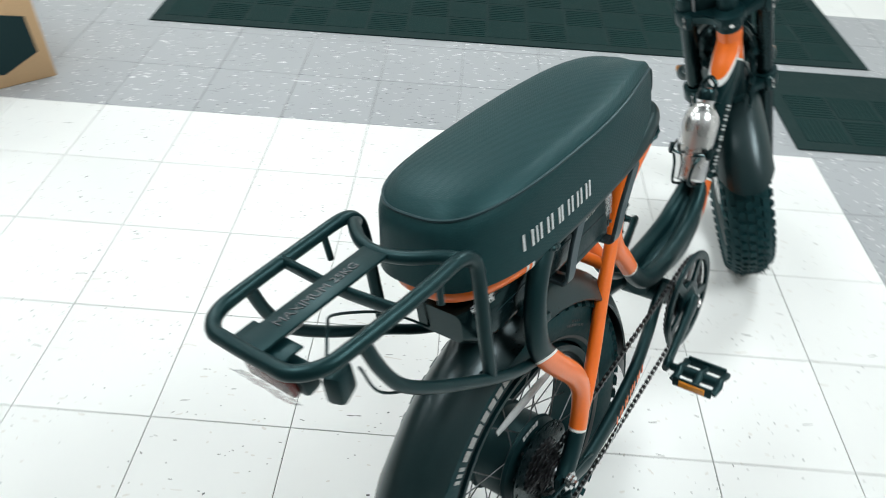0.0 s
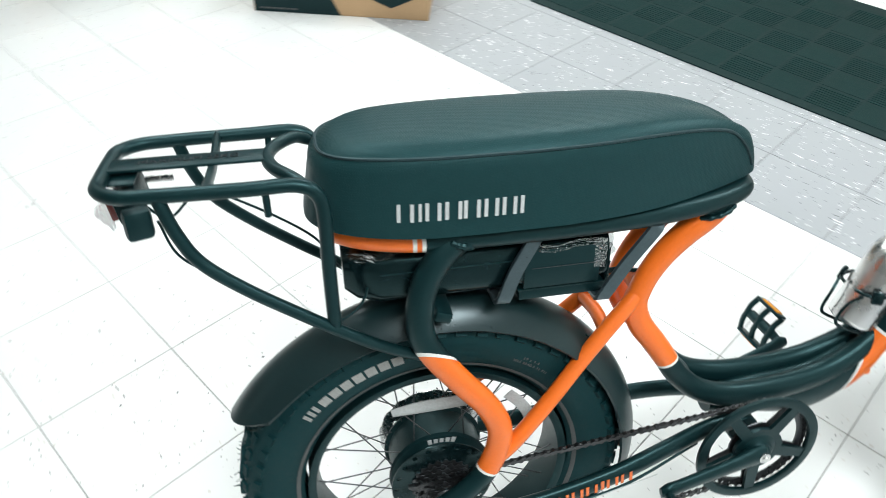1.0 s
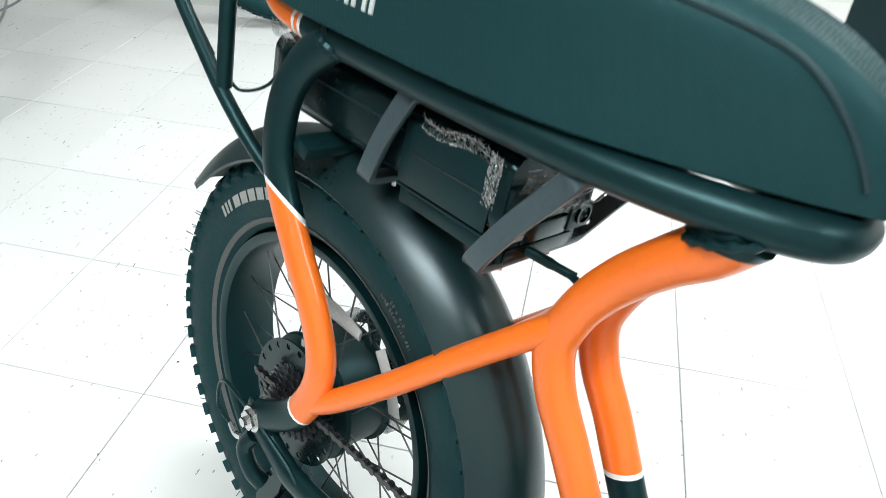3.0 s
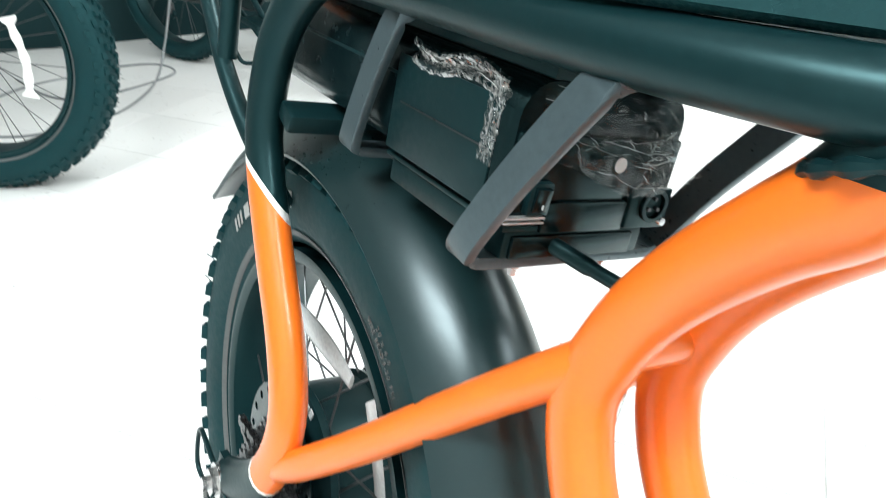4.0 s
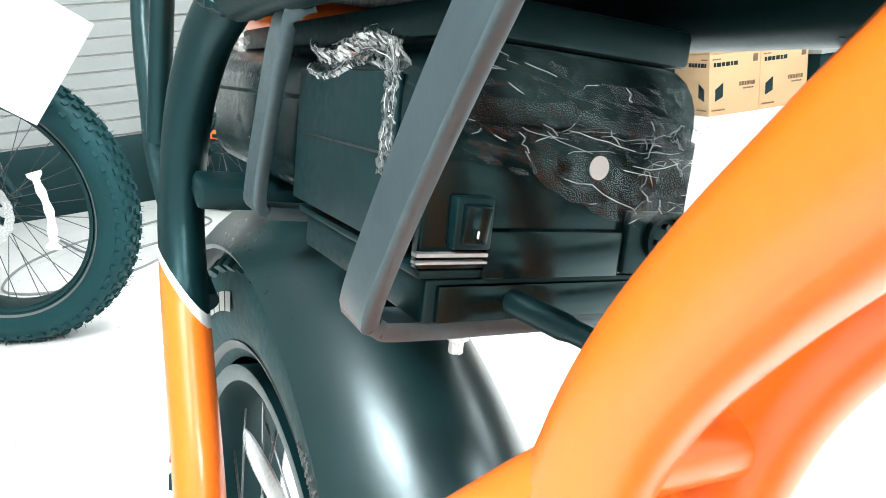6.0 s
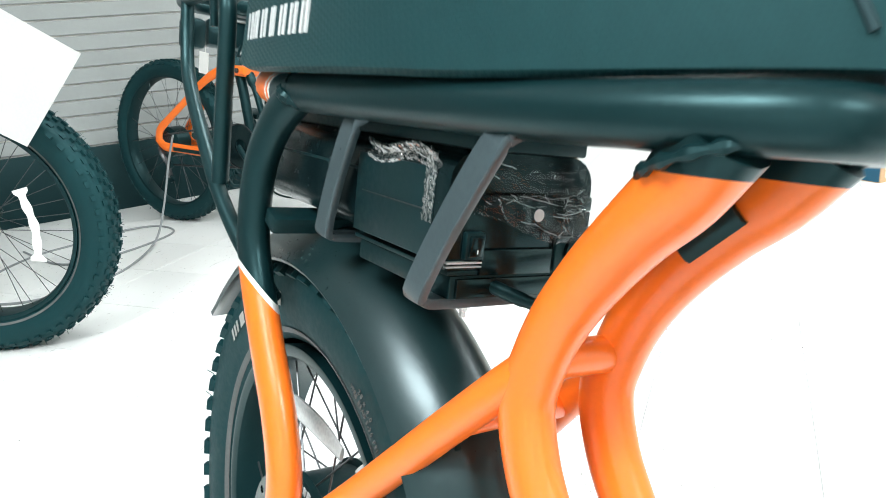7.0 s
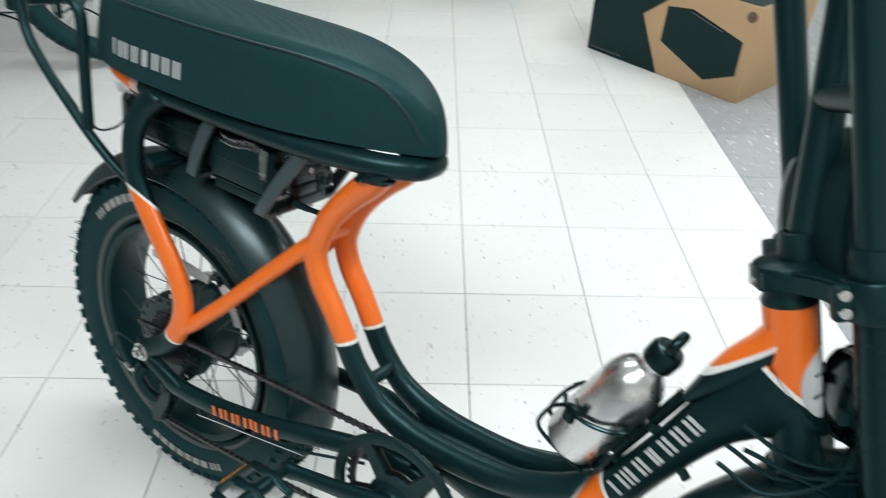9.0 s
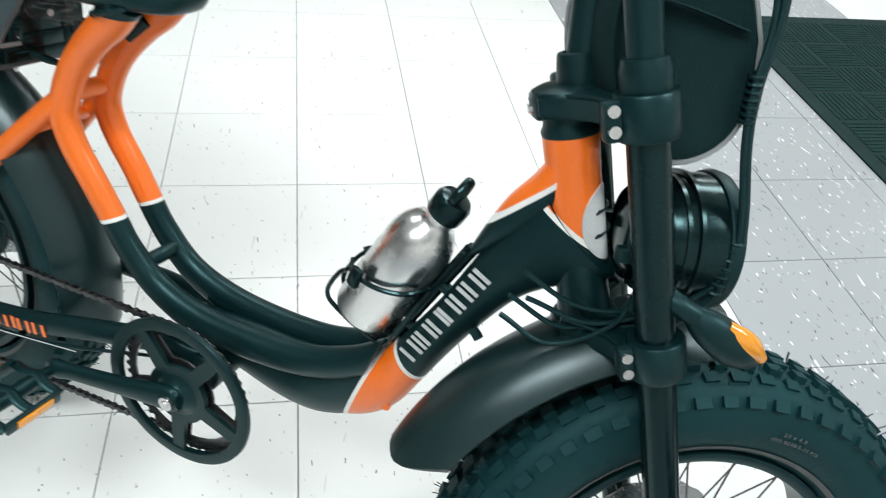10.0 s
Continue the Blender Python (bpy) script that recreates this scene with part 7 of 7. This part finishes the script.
part("spoke_strip", tube(bmesh.new(), strip, [(0.002, 0.010 + 0.004 * math.cos(k * 0.6) ** 2 + (0.008 if k in (0, 1, 20, 21) else 0)) for k in range(22)], 8, side=(0, 1, 0)), LABEL_WHITE, frw, "white plastic strip twisted round the spokes")
for sd in (-1, 1):
    part("seat_stay", tubed([(0.0, sd * 0.095, FR), (0.07, sd * 0.090, 0.52), (0.20, sd * 0.055, 0.80)], 0.012, 6, 12), BLACK, fat)
    part("chain_stay", tubed([(0.0, sd * 0.095, FR), (0.18, sd * 0.085, 0.345), (0.46, sd * 0.05, 0.315)], 0.014, 6, 12), BLACK, fat)
    part("rack_rod", tubed([(0.02, sd * 0.10, FR + 0.01), (0.045, sd * 0.105, 0.55), (0.06, sd * 0.105, 0.86)], 0.0055, 6, 10), ALUMINIUM, fat, "bright rack rod")
part("brake_caliper", boxed((0.045, 0.035, 0.06), (0.055, 0.078, FR + 0.075), (0, 30, 0), 0.008), BLACK_PLASTIC, fat)
part("brake_hose", tubed([(0.06, 0.085, FR + 0.09), (0.10, 0.10, 0.60), (0.18, 0.07, 0.76)], 0.003, 6, 8), BLACK_PLASTIC, fat)
part("seat_tube", tubed([(0.46, 0, 0.31), (0.36, 0, 0.60), (0.27, 0, 0.86)], 0.020, 6, 14), BLACK, fat)
part("down_tube", tubed([(0.46, 0, 0.31), (0.70, 0, 0.50), (0.98, 0, 0.76)], 0.032, 6, 16), BLACK, fat)
part("top_tube", tubed([(0.30, 0, 0.78), (0.60, 0, 0.76), (0.95, 0, 0.84)], 0.022, 6, 14), BLACK, fat)
part("head_tube", tubed([(1.00, 0, 0.72), (0.95, 0, 0.88)], 0.026, 0, 16), BLACK, fat)
for sd in (-1, 1):
    part("fork_leg", tubed([(1.00, sd * 0.075, 0.70), (1.05, sd * 0.085, 0.54), (1.13, sd * 0.085, FR)], 0.017, 6, 14), BLACK, fat)
part("fork_crown", boxed((0.05, 0.19, 0.035), (1.0, 0, 0.71), bevel=0.01), BLACK, fat)
ffw = wheel("front_wheel", fat, pose(1.13, 0, FR), (0.030, 0.032), True, FR, FR - 0.094, 36)
part("hub", turned([(0, -0.075), (0.012, -0.075), (0.03, -0.032), (0.02, 0.0), (0.03, 0.032), (0.012, 0.075), (0, 0.075)], 28), BLACK, ffw)
part("kick_stand", tubed([(0.30, 0.07, 0.33), (0.28, 0.14, 0.16), (0.26, 0.21, 0.010)], 0.009, 6, 12), BLACK, fat)

# price sheet hanging from its carrier
P1, E1, E2 = Vector((-0.085, -1.650, 0.780)), Vector((0.117, -0.087, -0.182)).normalized(), Vector((0.548, -0.564, 0.618)).normalized()
bm = bmesh.new()
grid = []
for i in range(9):
    for j in range(11):
        u, v = i / 8 * 0.262, j / 10 * 0.34
        grid.append(bm.verts.new(P1 + E1 * u + E2 * v + E1.cross(E2) * 0.006 * math.sin(9 * u + 6 * v)))
for i in range(8):
    for j in range(10):
        bm.faces.new((grid[i * 11 + j], grid[i * 11 + j + 1], grid[(i + 1) * 11 + j + 1], grid[(i + 1) * 11 + j]))
bmesh.ops.solidify(bm, geom=list(bm.faces), thickness=0.0006)
bmesh.ops.recalc_face_normals(bm, faces=bm.faces)
solid("price_sheet", bm, LABEL_WHITE, "white paper sheet hanging from a bicycle by a string", "paper", smooth=True)

# grit and shreds on the floor
rr = random.Random(21)
bm = bmesh.new()
for _ in range(80):
    x, y = rr.uniform(-0.9, 1.75), rr.uniform(-2.1, 0.85)
    a, w = rr.uniform(0, 180), rr.uniform(0.0010, 0.0030)
    box(bm, (w * rr.uniform(1, 2.6), w, 0.0012), (x, y, 0.0008), (0, 0, a))
solid("floor_grit", bm, DARK_STEEL, "dark grit and shreds lying on the tiles", "debris", kind="stuff")

# charging lead on the floor and up to the mountain bicycle
LEAD = [(-1.13, -2.42, 0.42), (-1.08, -2.43, 0.30), (-1.00, -2.42, 0.14), (-0.86, -2.36, 0.03), (-0.63, -2.27, 0.004), (-0.45, -2.25, 0.004), (-0.26, -2.33, 0.004), (-0.20, -2.50, 0.004), (-0.27, -2.64, 0.004), (-0.45, -2.78, 0.004),
        (-0.67, -2.83, 0.004), (-0.85, -2.78, 0.004), (-1.02, -2.73, 0.008), (-1.13, -2.62, 0.004), (-1.05, -2.45, 0.004), (-0.80, -2.44, 0.004), (-0.62, -2.52, 0.005), (-0.60, -2.66, 0.004), (-0.70, -2.95, 0.004)]
solid("charging_lead", tubed(LEAD, 0.0045, 8, 8), GREY_PIPING, "grey charging lead looped on the floor", "cable", smooth=True)
COIL = [(-2.05, -2.34, 0.004), (-1.90, -2.50, 0.004), (-1.76, -2.40, 0.004), (-1.68, -2.22, 0.004), (-1.72, -2.02, 0.004), (-1.86, -2.00, 0.004), (-1.98, -2.12, 0.005), (-2.00, -2.26, 0.012), (-1.88, -2.42, 0.012), (-1.74, -2.30, 0.012), (-1.62, -2.06, 0.004), (-1.50, -1.92, 0.004)]
solid("power_cord", tubed(COIL, 0.0045, 8, 8), BLACK_PLASTIC, "black power cord coiled on the floor", "cable", smooth=True)

# ---- floor tiles ----
tile_bm = boxed((T - 0.0018, T - 0.0018, 0.004), (0, 0, -0.002))
top = [e for e in tile_bm.edges if all(v.co.z > -0.001 for v in e.verts)]
bmesh.ops.bevel(tile_bm, geom=top, offset=0.0008, segments=1, affect="EDGES")
tile_white = finish("floor_tile", tile_bm.copy(), WHITE_TILE, False)
tile_grey = finish("floor_tile", tile_bm, GREY_TILE, False)


def is_grey(i, j):
    return (3 <= j < 7 and i < 9) or (i >= 6 and j < 7)


far = {True: ([], []), False: ([], [])}
for i in range(-19, 12):
    for j in range(-18, 14):
        x, y = (i + 0.5) * T, (j + 0.5) * T
        if -2.2 < x < 2.2 and -2.6 < y < 2.0:
            ob = new("floor_tile", tile_grey if is_grey(i, j) else tile_white)
            ob.parent = FLOOR
            ob.location = (x, y, 0.0)
            ob.rotation_euler = (0, 0, 0)
        else:
            vs, fs = far[is_grey(i, j)]
            h = T / 2 - 0.0009
            n = len(vs)
            for z in (0.0, -0.004):
                vs += [(x - h, y - h, z), (x + h, y - h, z), (x + h, y + h, z), (x - h, y + h, z)]
            fs += [(n, n + 1, n + 2, n + 3)] + [(n + k, n + 4 + k, n + 4 + (k + 1) % 4, n + (k + 1) % 4) for k in range(4)]
for grey, (vs, fs) in far.items():
    me = bpy.data.meshes.new("far_tile")
    me.from_pydata(vs, [], fs)
    me.materials.append(GREY_TILE if grey else WHITE_TILE)
    ob = new("far_tile", me)
    ob.parent = FLOOR
    tagged(ob, "grey flecked vinyl tiles farther off" if grey else "white vinyl tiles farther off", kind="stuff")
